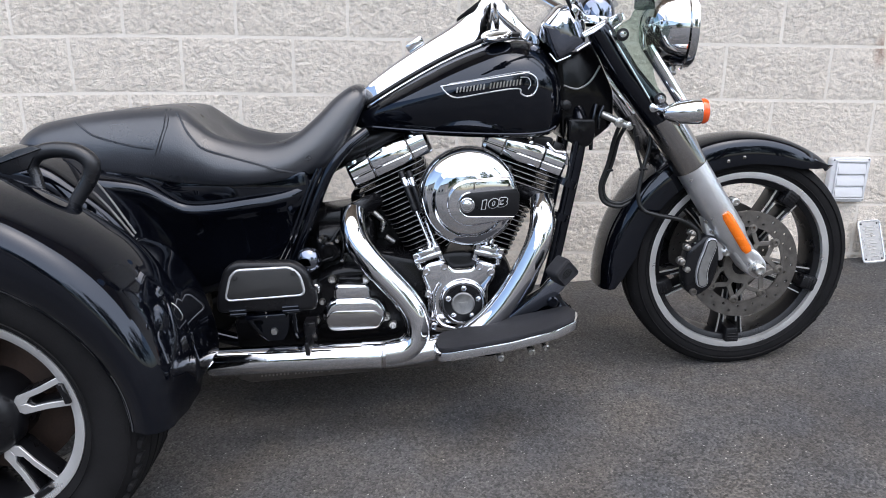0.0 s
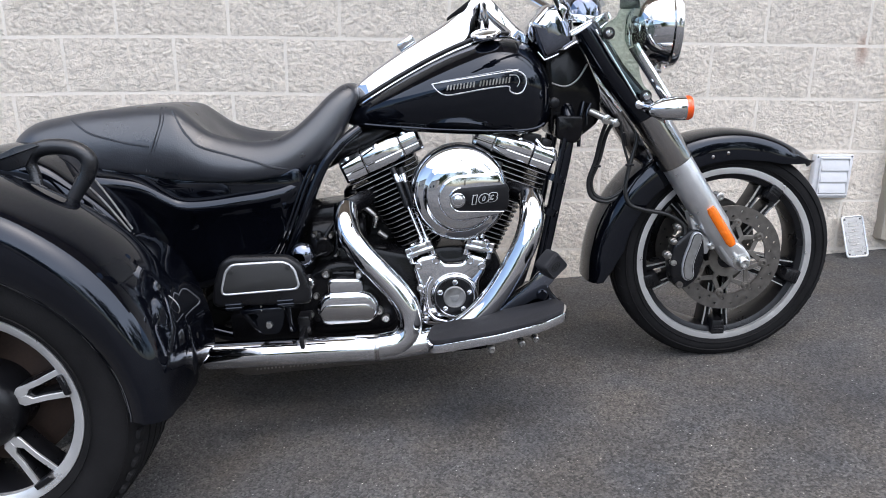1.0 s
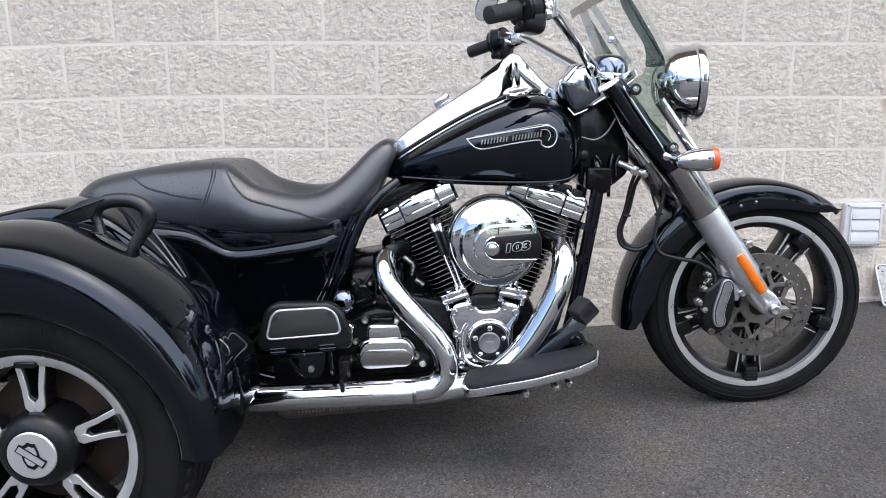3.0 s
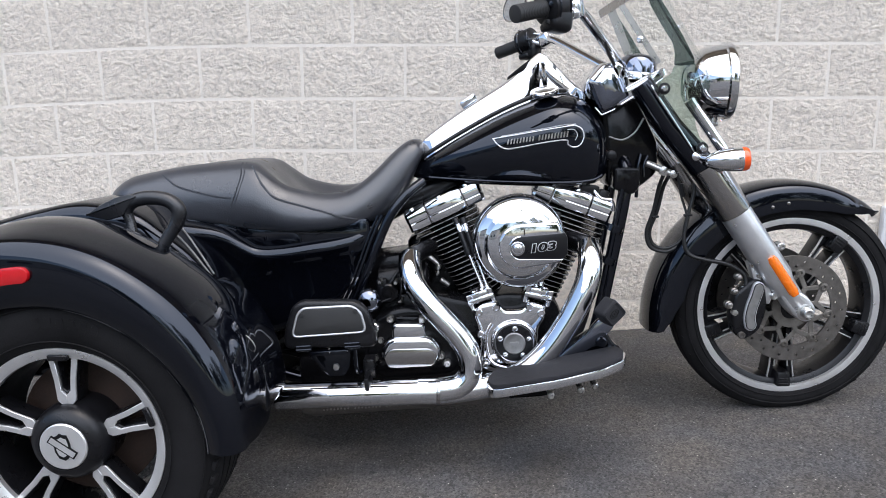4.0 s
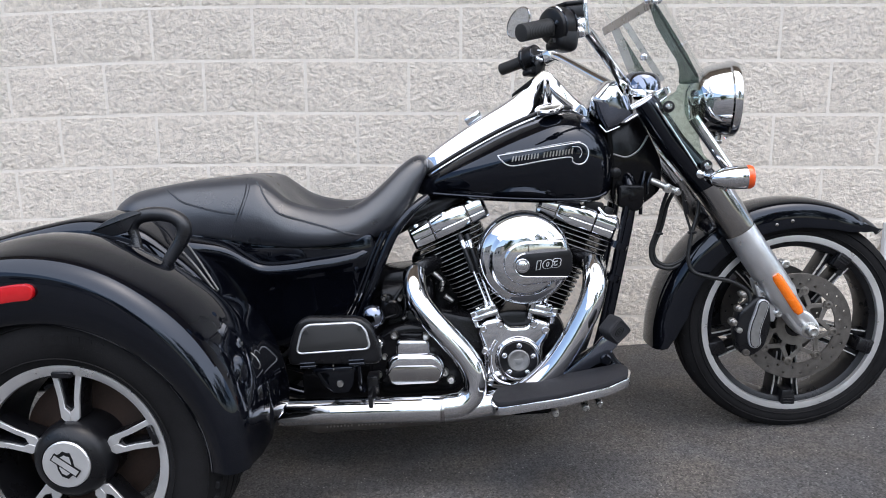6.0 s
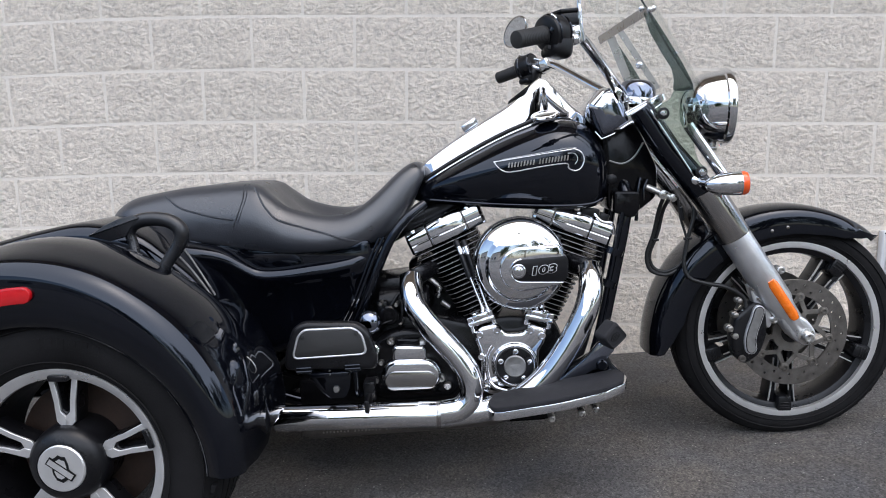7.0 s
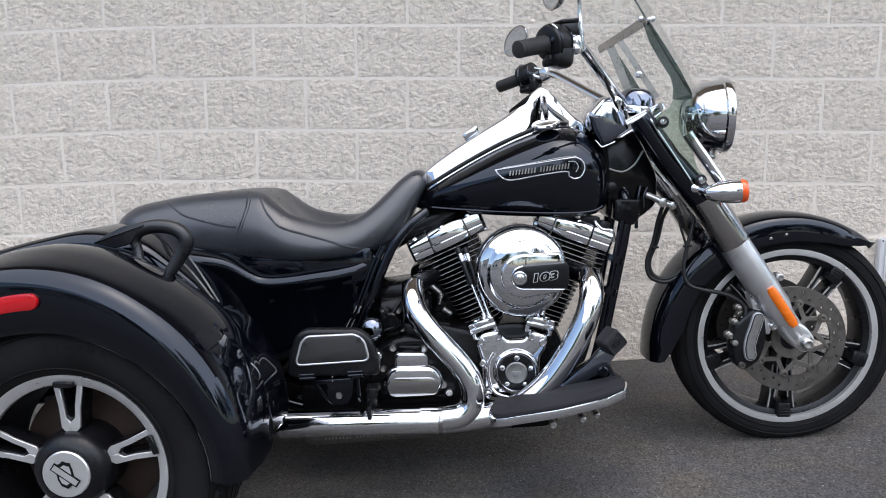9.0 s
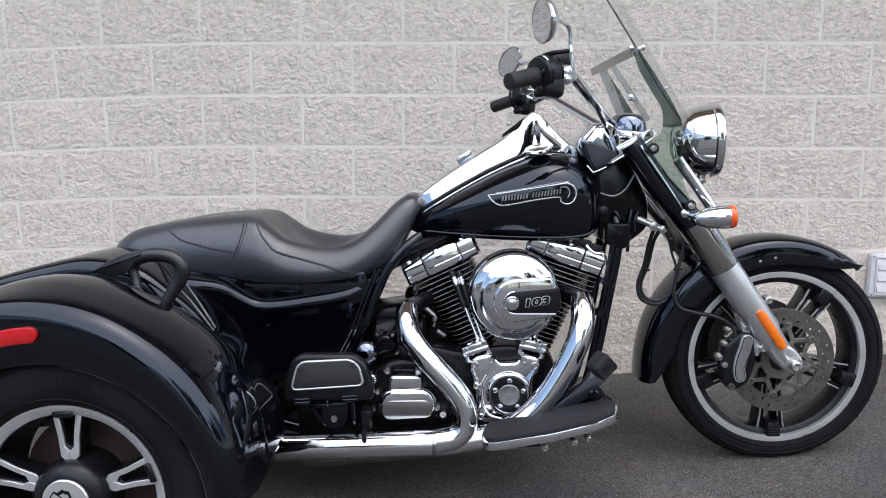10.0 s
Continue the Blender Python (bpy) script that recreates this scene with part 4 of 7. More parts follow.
# tank badge: outline tube and plain bars
def badge(s):
    outline = [(0.940, 0.847), (0.955, 0.851), (1.125, 0.866), (1.150, 0.866), (1.166, 0.855), (1.170, 0.836), (1.160, 0.817), (1.143, 0.812), (1.128, 0.820), (1.122, 0.832), (1.060, 0.829), (0.990, 0.821), (0.966, 0.822), (0.950, 0.832)]
    bm = bmesh.new()
    sweep(bm, [tank_point(x, z, s, 0.002) for x, z in [(q.x, q.z) for q in curve([(x, 0, z) for x, z in outline], 5, True)]], 0.0017, 6, loop=True)
    sweep(bm, [tank_point(x, z, s, 0.002) for x, z in ((0.958, 0.854), (1.04, 0.862), (1.125, 0.871), (1.152, 0.870))], 0.0011, 6)
    sweep(bm, [tank_point(q.x, q.z, s, 0.002) for q in curve([(1.128, 0, 0.858), (1.146, 0, 0.856), (1.153, 0, 0.842), (1.146, 0, 0.829)], 5)], 0.0011, 6)
    b = part("tank_badge", bm, ALLOY, tank, "raised silver badge outline with plain bars")
    bm = bmesh.new()
    for i in range(20):
        if i == 9:
            continue
        x = 0.972 + 0.0080 * i
        lo, hi = 0.832 + 0.0004 * i, 0.845 + 0.00048 * i
        pts = [tank_point(x, lo, s, 0.001), tank_point(x + 0.0038, lo + 0.0003, s, 0.001), tank_point(x + 0.0068, hi, s, 0.001), tank_point(x + 0.003, hi - 0.0005, s, 0.001)]
        front = [p + Vector((0, s * 0.0018, 0)) for p in pts]
        skin(bm, [pts, front], True, True)
    tagged(part("badge_bars", bm, STEEL, tank), kind="stuff")


for s in (-1, 1):
    badge(s)

# -- front fender --
bm = bmesh.new()
rings = []
for i in range(57):
    phi = 44 + 143 * i / 56
    low, top, w = lerp([(44, 0.345, 0.356, 0.045), (47, 0.333, 0.354, 0.062), (52, 0.312, 0.352, 0.076), (60, 0.290, 0.350, 0.084), (75, 0.276, 0.350, 0.086), (95, 0.272, 0.352, 0.086), (120, 0.276, 0.357, 0.086), (150, 0.285, 0.366, 0.086),
                        (172, 0.295, 0.376, 0.087), (182, 0.325, 0.384, 0.088), (187, 0.352, 0.390, 0.088)], phi)
    a = radians(phi)
    half = [(low, -w + 0.004), (low, -w), (low + 0.012, -w - 0.001), (low + (top - low) * 0.55, -w), (top - 0.022, -w * 0.96), (top - 0.011, -w * 0.86), (top - 0.004, -w * 0.66), (top, -w * 0.36), (top + 0.001, 0)]
    inner = [(top - 0.005, 0), (top - 0.009, -w * 0.6), (top - 0.024, -w * 0.9)]
    prof = half + [(r, -y) for r, y in reversed(half[:-1])] + [(r, -y) for r, y in reversed(inner)] + inner[1:]
    rings.append([(FENDER.x + math.cos(a) * r, y, FENDER.z + math.sin(a) * r) for r, y in prof])
skin(bm, rings, True, True)
fender = part("front_fender", bm, PAINT, trike, "gloss black front fender", 50)
for x, z in ((1.680, 0.606), (1.722, 0.613)):
    bm = bmesh.new()
    lathe(bm, [(0.0045, -0.004), (0.0045, 0.0015), (0.0025, 0.003), (0, 0.003)], (x, -0.0865, z), (0, -1, 0), 12)
    part("fender_bolt", bm, STEEL, fender)

# -- fork, steering head, lights --
FORK_DIR = Vector((0.385, 0, -0.642)).normalized()


def fork_at(z, y):
    """The place on a fork leg's axis at height z."""
    top = Vector((1.345, y, 0.972))
    return top + FORK_DIR * ((0.972 - z) / -FORK_DIR.z)


def bean(w):
    """A curved oval of even half width w, as on the caliper's cover."""
    line = [Vector((q.x, q.z)) for q in curve([(1.619, 0, 0.400), (1.611, 0, 0.375), (1.601, 0, 0.348), (1.595, 0, 0.320), (1.597, 0, 0.298)], 4)]
    near, away = [], []
    for i, p in enumerate(line):
        t = (line[min(i + 1, len(line) - 1)] - line[max(i - 1, 0)]).normalized()
        near.append(p + Vector((-t.y, t.x)) * w)
        away.append(p - Vector((-t.y, t.x)) * w)
    cap = lambda p, a0: [p + Vector((math.cos(a0 - k * math.pi / 8), math.sin(a0 - k * math.pi / 8))) * w for k in range(1, 8)]
    d0, d1 = near[0] - line[0], away[-1] - line[-1]
    return [tuple(v) for v in cap(line[0], math.atan2(-d0.y, -d0.x)) + near + cap(line[-1], math.atan2(-d1.y, -d1.x)) + away[::-1]]


for s in (-1, 1):
    y = 0.125 * s
    bm = bmesh.new()
    a, b = fork_at(0.335, y), fork_at(0.613, y)
    sweep(bm, [a, a, a + (b - a) * 0.03, a + (b - a) * 0.25, a + (b - a) * 0.32, b, b], [0.01, 0.026, 0.030, 0.033, 0.040, 0.0405, 0.001], 28)
    leg = part("fork_leg", bm, FORK_ALLOY, trike, "satin alloy fork slider")
    bm = bmesh.new()
    sweep(bm, [fork_at(0.605, y), fork_at(0.612, y), fork_at(0.735, y)], [0.0425, 0.0445, 0.0445], 28)
    part("fork_cover", bm, DARK_CHROME, leg, "smoky chrome fork cover")
    bm = bmesh.new()
    back = Vector((-0.022, 0, -0.006))
    sweep(bm, [fork_at(0.725, y) + back * 0.3, fork_at(0.735, y) + back * 0.3, fork_at(0.85, y) + back, fork_at(0.955, y) + back, fork_at(0.965, y) + back], [0.038, 0.038, 0.034, 0.032, 0.030], 28)
    part("upper_cover", bm, PAINT if s < 0 else CHROME, leg, "gloss black upper fork cover" if s < 0 else "chrome upper fork cover")
    if s < 0:
        bm = bmesh.new()
        sweep(bm, [(1.452, y + 0.006, 0.908), (1.463, y + 0.006, 0.890), (1.496, y + 0.006, 0.838), (1.539, y + 0.006, 0.769)], 0.0150, 20)
        sweep(bm, [fork_at(z, y) + Vector((-0.012, -0.040, -0.004)) for z in (0.75, 0.85, 0.955)], 0.003, 8)
        part("cover_trim", bm, CHROME, leg, "bright trim tube along the fork cover")
    # axle lug and nut
    bm = bmesh.new()
    prism(bm, rounded([(1.684, 0.400), (1.741, 0.374), (1.768, 0.335), (1.764, 0.307), (1.740, 0.295), (1.713, 0.312), (1.672, 0.372)], 0.02), y - 0.026, y + 0.026, 0.008, 3)
    part("axle_lug", bm, FORK_ALLOY, leg)
    bm = bmesh.new()
    lathe(bm, [(0.022, 0.0), (0.022, 0.006), (0.015, 0.008), (0.014, 0.026), (0.0115, 0.028), (0.009, 0.028), (0.008, 0.018), (0.0, 0.017)], (1.738, y + s * 0.022, 0.326), (0, s, 0), 24)
    part("axle_nut", bm, BOLT, leg, "bare steel axle nut")
    # amber reflector on the slider
    bm = bmesh.new()
    p, q = fork_at(0.484, y + s * 0.040), fork_at(0.376, y + s * 0.040)
    off = Vector((0.004, 0, 0.002))
    sweep(bm, [p + off, p + off, p + (q - p) * 0.10 + off, q + (p - q) * 0.10 + off, q + off, q + off], [0.002, 0.009, 0.0130, 0.0130, 0.009, 0.002], 16, flat=0.55)
    part("reflector", bm, ORANGE, leg, "long amber reflector")
    for x, z in ((1.612, 0.462), (1.684, 0.505), (1.628, 0.432), (1.665, 0.370)):
        bm = bmesh.new()
        lathe(bm, [(0.0105, -0.03), (0.0105, 0.0), (0.008, 0.002), (0.0075, 0.006), (0.0045, 0.006), (0.004, 0.003), (0.0, 0.003)], (x, y + s * 0.006, z), (0, s, 0), 16)
        part("lug_bolt", bm, BOLT, leg)
    bm = bmesh.new()
    prism(bm, rounded([(1.598, 0.470), (1.630, 0.468), (1.664, 0.370), (1.655, 0.345), (1.640, 0.352), (1.612, 0.420)], 0.010), *sorted((y + s * 0.002, y - s * 0.03)), 0.005)
    part("caliper_bracket", bm, FORK_ALLOY, leg)
    # caliper
    bm = bmesh.new()
    prism(bm, rounded([(1.585, 0.404), (1.608, 0.424), (1.640, 0.414), (1.646, 0.34), (1.626, 0.278), (1.584, 0.252), (1.555, 0.272), (1.548, 0.330), (1.560, 0.385)], 0.02), *sorted((y + s * 0.012, y - s * 0.035)), 0.010, 3)
    cal = part("brake_caliper", bm, SATIN, trike, "black brake caliper with a silver cover")
    for name, w, lo, hi, mat, words in (("caliper_cover", 0.0160, 0.008, 0.020, ALLOY, "silver caliper cover plate"), ("cover_inset", 0.0130, 0.0185, 0.0212, SATIN, ""), ("cover_face", 0.0108, 0.0205, 0.0226, GREY_ALLOY, "")):
        ys = sorted((y + s * lo, y + s * hi))
        part(name, prism(bmesh.new(), bean(w), ys[0], ys[1], 0.0025 if w > 0.015 else 0.0), mat, cal, words)
    bm = bmesh.new()
    lathe(bm, [(0.010, 0.0), (0.010, 0.007), (0.0085, 0.009), (0.005, 0.009), (0.0045, 0.006), (0.0, 0.006)], (1.574, y + s * 0.010, 0.270), (0, s, 0), 14)
    part("caliper_bolt", bm, DISC, cal)
    bm = bmesh.new()
    lathe(bm, [(0.008, 0.0), (0.008, 0.016), (0.0, 0.017)], (1.556, y + s * 0.004, 0.335), (0, s, 0), 12)
    sweep(bm, curve([(1.556, y, 0.335), (1.565, y - 0.01 * s, 0.37), (1.578, y, 0.385), (1.585, y, 0.402)], 4), 0.005, 8)
    part("bleed_fitting", bm, BOLT, cal)
    for x, z, r in ((1.563, 0.389, 0.0075), (1.548, 0.352, 0.0085), (1.574, 0.428, 0.0070)):
        bm = bmesh.new()
        lathe(bm, [(r * 1.3, -0.02), (r * 1.3, -0.004), (r, -0.002), (r, 0.005), (r * 0.6, 0.007), (0.0, 0.007)], (x, y + s * 0.002, z), (0, s, 0), 14)
        part("pipe_union", bm, STEEL, cal)

# triple clamps and steering head
bm = bmesh.new()
prism(bm, rounded([(1.235, 0.900), (1.330, 0.930), (1.385, 0.800), (1.380, 0.720), (1.325, 0.680), (1.245, 0.690)], 0.02), -0.070, 0.070, 0.012)
head = part("steering_head", bm, NECK, trike, "black steering head and lower clamp")
bm = bmesh.new()
y = -0.074
sweep(bm, curve([(1.252, y, 0.828), (1.285, y - 0.012, 0.818), (1.318, y - 0.012, 0.835), (1.345, y, 0.87)], 5), 0.0026, 8)
part("horn_edge", bm, GREY_ALLOY, head, "thin bright edge round the horn")
bm = bmesh.new()
prism(bm, rounded([(1.252, 0.748), (1.321, 0.742), (1.317, 0.690), (1.300, 0.672), (1.250, 0.690)], 0.01), -0.125, -0.066, 0.006)
lathe(bm, [(0.010, 0), (0.010, 0.006), (0, 0.007)], (1.287, -0.125, 0.716), (0, -1, 0), 14)
part("neck_cover", bm, NECK, head, "black plastic neck cover")
bm = bmesh.new()
lathe(bm, [(0.014, 0), (0.014, 0.012), (0.010, 0.015), (0, 0.015)], (1.256, -0.069, 0.778), (0, -1, 0), 14)
part("neck_bolt", bm, SATIN, head)
bm = bmesh.new()
rod(bm, (1.345, -0.085, 0.752), (1.412, -0.10, 0.716), 0.009, 0.009, 12, 0.002)
lathe(bm, [(0.0125, -0.008), (0.0125, 0.006), (0.006, 0.008), (0, 0.008)], (1.388, -0.098, 0.727), (0, -1, 0), 14)
lathe(bm, [(0.0105, -0.008), (0.0105, 0.006), (0.005, 0.008), (0, 0.008)], (1.411, -0.102, 0.717), (0, -1, 0), 14)
part("steering_stop", bm, BOLT, head, "bare steel cable fitting")
# two cables added so that the dark neck shows some glints
for pts, r in (([(1.335, -0.074, 0.775), (1.326, -0.080, 0.745), (1.322, -0.080, 0.71), (1.318, -0.078, 0.66)], 0.0050), ([(1.352, -0.080, 0.770), (1.340, -0.086, 0.748), (1.336, -0.088, 0.715)], 0.0036)):
    part("glint_cable", sweep(bmesh.new(), curve([Vector(p) for p in pts], 6), r, 10), PAINT, head, "glossy black cable added for glints at the neck")
# chrome clamp cover and dash
OUT = rounded([(1.191, 0.981), (1.232, 1.021), (1.264, 1.020), (1.286, 0.984), (1.306, 0.926), (1.258, 0.899), (1.226, 0.889), (1.208, 0.925)], 0.010, 4)
mx, mz = 1.248, 0.955


def shrink(k, y):
    return [(mx + (x - mx) * k, y, mz + (z - mz) * k) for x, z in OUT]


bm = bmesh.new()
half = [(0.30, 0.1335), (0.55, 0.1320), (0.74, 0.1290), (0.87, 0.1240), (0.95, 0.1170), (0.99, 0.1080), (1.0, 0.0960)]
skin(bm, [shrink(k, -y) for k, y in half] + [shrink(k, y) for k, y in reversed(half)], True, True)
riser = part("riser_cover", bm, CHROME, trike, "boxy chrome handlebar clamp cover, dark reflection painted on its lower face", 40)
# lower side faces coloured blue-black for what the chrome reflects there
riser.data.materials.append(DARK_REFLECT_CHROME)
for p in riser.data.polygons:
    if p.center.z < 0.965 + 0.30 * (p.center.x - 1.21) and abs(p.center.y) > 0.09:
        p.material_index = 1
for s in (-1, 1):
    bm = bmesh.new()
    sweep(bm, [(x, s * 0.115, z) for x, z in ((1.210, 0.908), (1.226, 0.888), (1.243, 0.893), (1.262, 0.900))], 0.0022, 8)
    part("cover_rim", bm, CHROME, riser, "bright lower edge of the clamp cover")
# rib added where the cover shows a bright zigzag reflection
bm = bmesh.new()
prism(bm, rounded([(1.252, 1.018), (1.268, 0.985), (1.252, 0.962), (1.262, 0.938), (1.274, 0.936), (1.280, 0.960), (1.276, 0.985), (1.286, 1.006), (1.270, 1.020)], 0.006), -0.130, 0.130, 0.005, 2)
part("clamp_rib", bm, CHROME, riser, "stepped chrome rib in place of a zigzag reflection")
bm = bmesh.new()
lathe(bm, [(0.0, 0.055), (0.022, 0.054), (0.036, 0.0505), (0.045, 0.043), (0.050, 0.031), (0.0525, 0.014), (0.053, 0.0)], (1.348, 0, 0.988), (0.16, 0, 1), 40)
bm.transform(Matrix.Diagonal((1, 1.1, 1, 1)))
# blue tint stands for the sky reflected in the chrome
part("clamp_dome", bm, DARK_REFLECT_CHROME, riser, "chrome dome over the clamp, sky reflection tinted into its colour", 50)
bm = bmesh.new()
lathe(bm, [(0.052, 0.004), (0.057, 0.003), (0.059, -0.003), (0.059, -0.016), (0.052, -0.016)], (1.348, 0, 0.988), (0.16, 0, 1), 40, True)
bm.transform(Matrix.Diagonal((1, 1.1, 1, 1)))
part("dome_rim", bm, CHROME, riser, "bright rim under the dome", 50)
for s in (-1, 1):
    bm = bmesh.new()
    ys = sorted((s * 0.095, s * 0.124))
    prism(bm, rounded([(1.262, 0.908), (1.262, 0.938), (1.305, 0.958), (1.350, 0.978), (1.378, 0.990), (1.390, 0.984), (1.386, 0.966), (1.352, 0.946), (1.300, 0.922), (1.276, 0.908)], 0.004), ys[0], ys[1], 0.003, 2)
    part("fork_clamp", bm, CHROME, riser, "chrome upper fork clamp")
    for line in ([(1.264, 0.937), (1.305, 0.957), (1.350, 0.977), (1.380, 0.989)], [(1.276, 0.910), (1.300, 0.923), (1.352, 0.947), (1.384, 0.966)]):
        bm = bmesh.new()
        sweep(bm, curve([(x, s * 0.1235, z) for x, z in line], 5), 0.0028, 8)
        part("clamp_edge", bm, CHROME, riser, "bright edge of the fork clamp")
    for x, z in ((1.352, 0.974), (1.384, 0.984)):
        bm = bmesh.new()
        lathe(bm, [(0.010, -0.01), (0.010, 0.006), (0.007, 0.009), (0, 0.009)], (x, s * 0.118, z), (-0.3, 0, 1), 14)
        part("clamp_bolt", bm, CHROME, riser)
# headlight
bm = bmesh.new()
ax = Vector((1, -0.10, -0.04)).normalized()
lathe(bm, [(0.0, -0.108), (0.03, -0.106), (0.055, -0.098), (0.078, -0.080), (0.093, -0.055), (0.099, -0.025), (0.101, -0.008), (0.1015, -0.004)], (1.578, 0, 0.949), ax, 56)
lamp = part("headlight", bm, CHROME, trike, "round chrome headlight shell")
bm = bmesh.new()
lathe(bm, [(0.1015, -0.004), (0.106, 0.0), (0.107, 0.012), (0.103, 0.020), (0.094, 0.022), (0.092, 0.014)], (1.578, 0, 0.949), ax, 56)
part("trim_ring", bm, CHROME, lamp, "chrome headlight ring")
bm = bmesh.new()
lathe(bm, [(0.094, 0.016), (0.08, 0.024), (0.05, 0.031), (0.0, 0.034)], (1.578, 0, 0.949), ax, 48)
lathe(bm, [(0.094, 0.013), (0.05, 0.020), (0.0, 0.022)], (1.578, 0, 0.949), ax, 48)
part("lens", bm, LENS, lamp, "clear headlight lens")
bm = bmesh.new()
lathe(bm, [(0.092, 0.008), (0.06, -0.04), (0.0, -0.06)], (1.578, 0, 0.949), ax, 40)
part("reflector_bowl", bm, CHROME, lamp)
bm = bmesh.new()
rod(bm, (1.552, -0.01, 0.856), (1.540, -0.01, 0.818), 0.012, 0.012, 12, 0.002)
box(bm, (1.545, -0.012, 0.838), (0.028, 0.03, 0.012), 0.003)
part("headlight_mount", bm, DARK_CHROME, lamp)


def signal(s):
    c = Vector((1.515, s * 0.200, 0.751))
    ax = Vector((1, s * 0.10, 0.0)).normalized()
    bm = bmesh.new()
    lathe(bm, [(0.0, -0.050), (0.012, -0.047), (0.020, -0.035), (0.026, -0.015), (0.0295, 0.012), (0.0305, 0.036), (0.029, 0.039)], c, ax, 36)
    b = part("turn_signal", bm, CHROME, trike, "chrome bullet turn signal with amber lens")
    bm = bmesh.new()
    lathe(bm, [(0.0295, 0.037), (0.0305, 0.046), (0.027, 0.053), (0.015, 0.058), (0.0, 0.059)], c, ax, 36)
    part("lens", bm, AMBER, b, "amber lens")
    bm = bmesh.new()
    rod(bm, (1.458, s * 0.150, 0.762), (1.490, s * 0.196, 0.752), 0.011, 0.009, 14, 0.002)
    lathe(bm, [(0.011, -0.02), (0.011, 0.004), (0.007, 0.007), (0, 0.008)], (1.452, s * 0.165, 0.764), (0, s, 0), 18)
    lathe(bm, [(0.008, 0), (0.008, 0.006), (0, 0.007)], (1.468, s * 0.176, 0.784), (0, s, 0), 14)
    part("stalk", bm, CHROME, b, "chrome stalk")


for s in (-1, 1):
    signal(s)

# windshield with its straps
PROFILE = smooth_rows([(0.925, 1.532, 0.10), (0.96, 1.526, 0.13), (1.005, 1.511, 0.19), (1.06, 1.485, 0.207), (1.112, 1.457, 0.21), (1.206, 1.408, 0.21), (1.307, 1.352, 0.21), (1.38, 1.310, 0.205), (1.45, 1.270, 0.185), (1.49, 1.246, 0.15)], 4)


def shield_x(z, y):
    xc, w = lerp(PROFILE, z)
    return xc - 1.95 * y * y


bm = bmesh.new()
n = 16
for d in (0.0, 0.0045):
    skin(bm, [[(shield_x(z, w * k / n) + d, w * k / n, z) for k in range(-n, n + 1)] for z, x, w in PROFILE], closed=False)
for z, x, w in (PROFILE[0], PROFILE[-1]):
    skin(bm, [[(shield_x(z, w * k / n) + d, w * k / n, z) for k in range(-n, n + 1)] for d in (0.0, 0.0045)], closed=False)
shield = part("windshield", bm, SHIELD, trike, "clear curved windshield on steel straps", 60)
for s in (-1, 1):
    bm = bmesh.new()
    sweep(bm, [(shield_x(z, w) + 0.002, s * w, z) for z, x, w in PROFILE[8:]], 0.0024, 8)
    # near edge smoky, far edge clear, chosen to fit the camera's view
    part("shield_edge", bm, SMOKED if s < 0 else SHIELD, shield, "edge of the sheet, dark on the near side only")
    bm = bmesh.new()
    ys = sorted((s * 0.168, s * 0.172))
    prism(bm, rounded([(1.401, 0.996), (1.393, 0.974), (1.375, 0.968), (1.353, 0.954), (1.357, 0.930), (1.373, 0.905), (1.409, 0.852), (1.442, 0.793), (1.466, 0.772), (1.485, 0.789), (1.462, 0.808), (1.450, 0.844), (1.447, 0.880), (1.464, 0.908), (1.468, 0.948), (1.449, 1.004)], 0.012), ys[0], ys[1], 0.0012, 1)
    part("windshield_wing", bm, GREENISH, shield, "clear lower wing of the windshield")
    # smoky side plate that widens towards its foot
    bm = bmesh.new()
    ys = sorted((s * 0.203, s * 0.207))
    plate = [(1.323, 1.188), (1.338, 1.137), (1.366, 1.084), (1.388, 1.047), (1.393, 1.02), (1.390, 0.993), (1.410, 0.990), (1.441, 0.992), (1.437, 1.012), (1.413, 1.062), (1.381, 1.119), (1.342, 1.185)]
    prism(bm, rounded(plate, 0.006, 3), ys[0], ys[1], 0.001, 1)
    part("side_plate", bm, SMOKED, shield, "smoky side plate of the windshield")
    for x, z in ((1.374, 0.940), (1.466, 0.784)):
        bm = bmesh.new()
        lathe(bm, [(0.0150, 0.0), (0.0150, 0.002), (0.0105, 0.003), (0.0, 0.003)], (x, s * 0.172, z), (0, s, 0), 20)
        part("washer", bm, SATIN, shield)
        bm = bmesh.new()
        lathe(bm, [(0.0095, 0.003), (0.0090, 0.006), (0.006, 0.009), (0.0, 0.0095)], (x, s * 0.172, z), (0, s, 0), 20)
        rod(bm, (x, s * 0.168, z), (x - 0.004, s * 0.140, z), 0.008, None, 12)
        part("shield_bolt", bm, CHROME, shield, "chrome cap bolt with a black washer")


def strap(bm, a, b, half, thick, across):
    """A flat bar from a to b, its width along the given direction."""
    a, b, w = Vector(a), Vector(b), Vector(across).normalized()
    d = (b - a).normalized()
    t = d.cross(w).normalized() * thick / 2
    e = d * half * 0.5
    rings = []
    for p, k in ((a, 0.55), (a + e, 1.0), (b - e, 1.0), (b, 0.55)):
        rings.append([p + w * half * k + t, p - w * half * k + t, p - w * half * k - t, p + w * half * k - t])
    return skin(bm, rings, True, True)


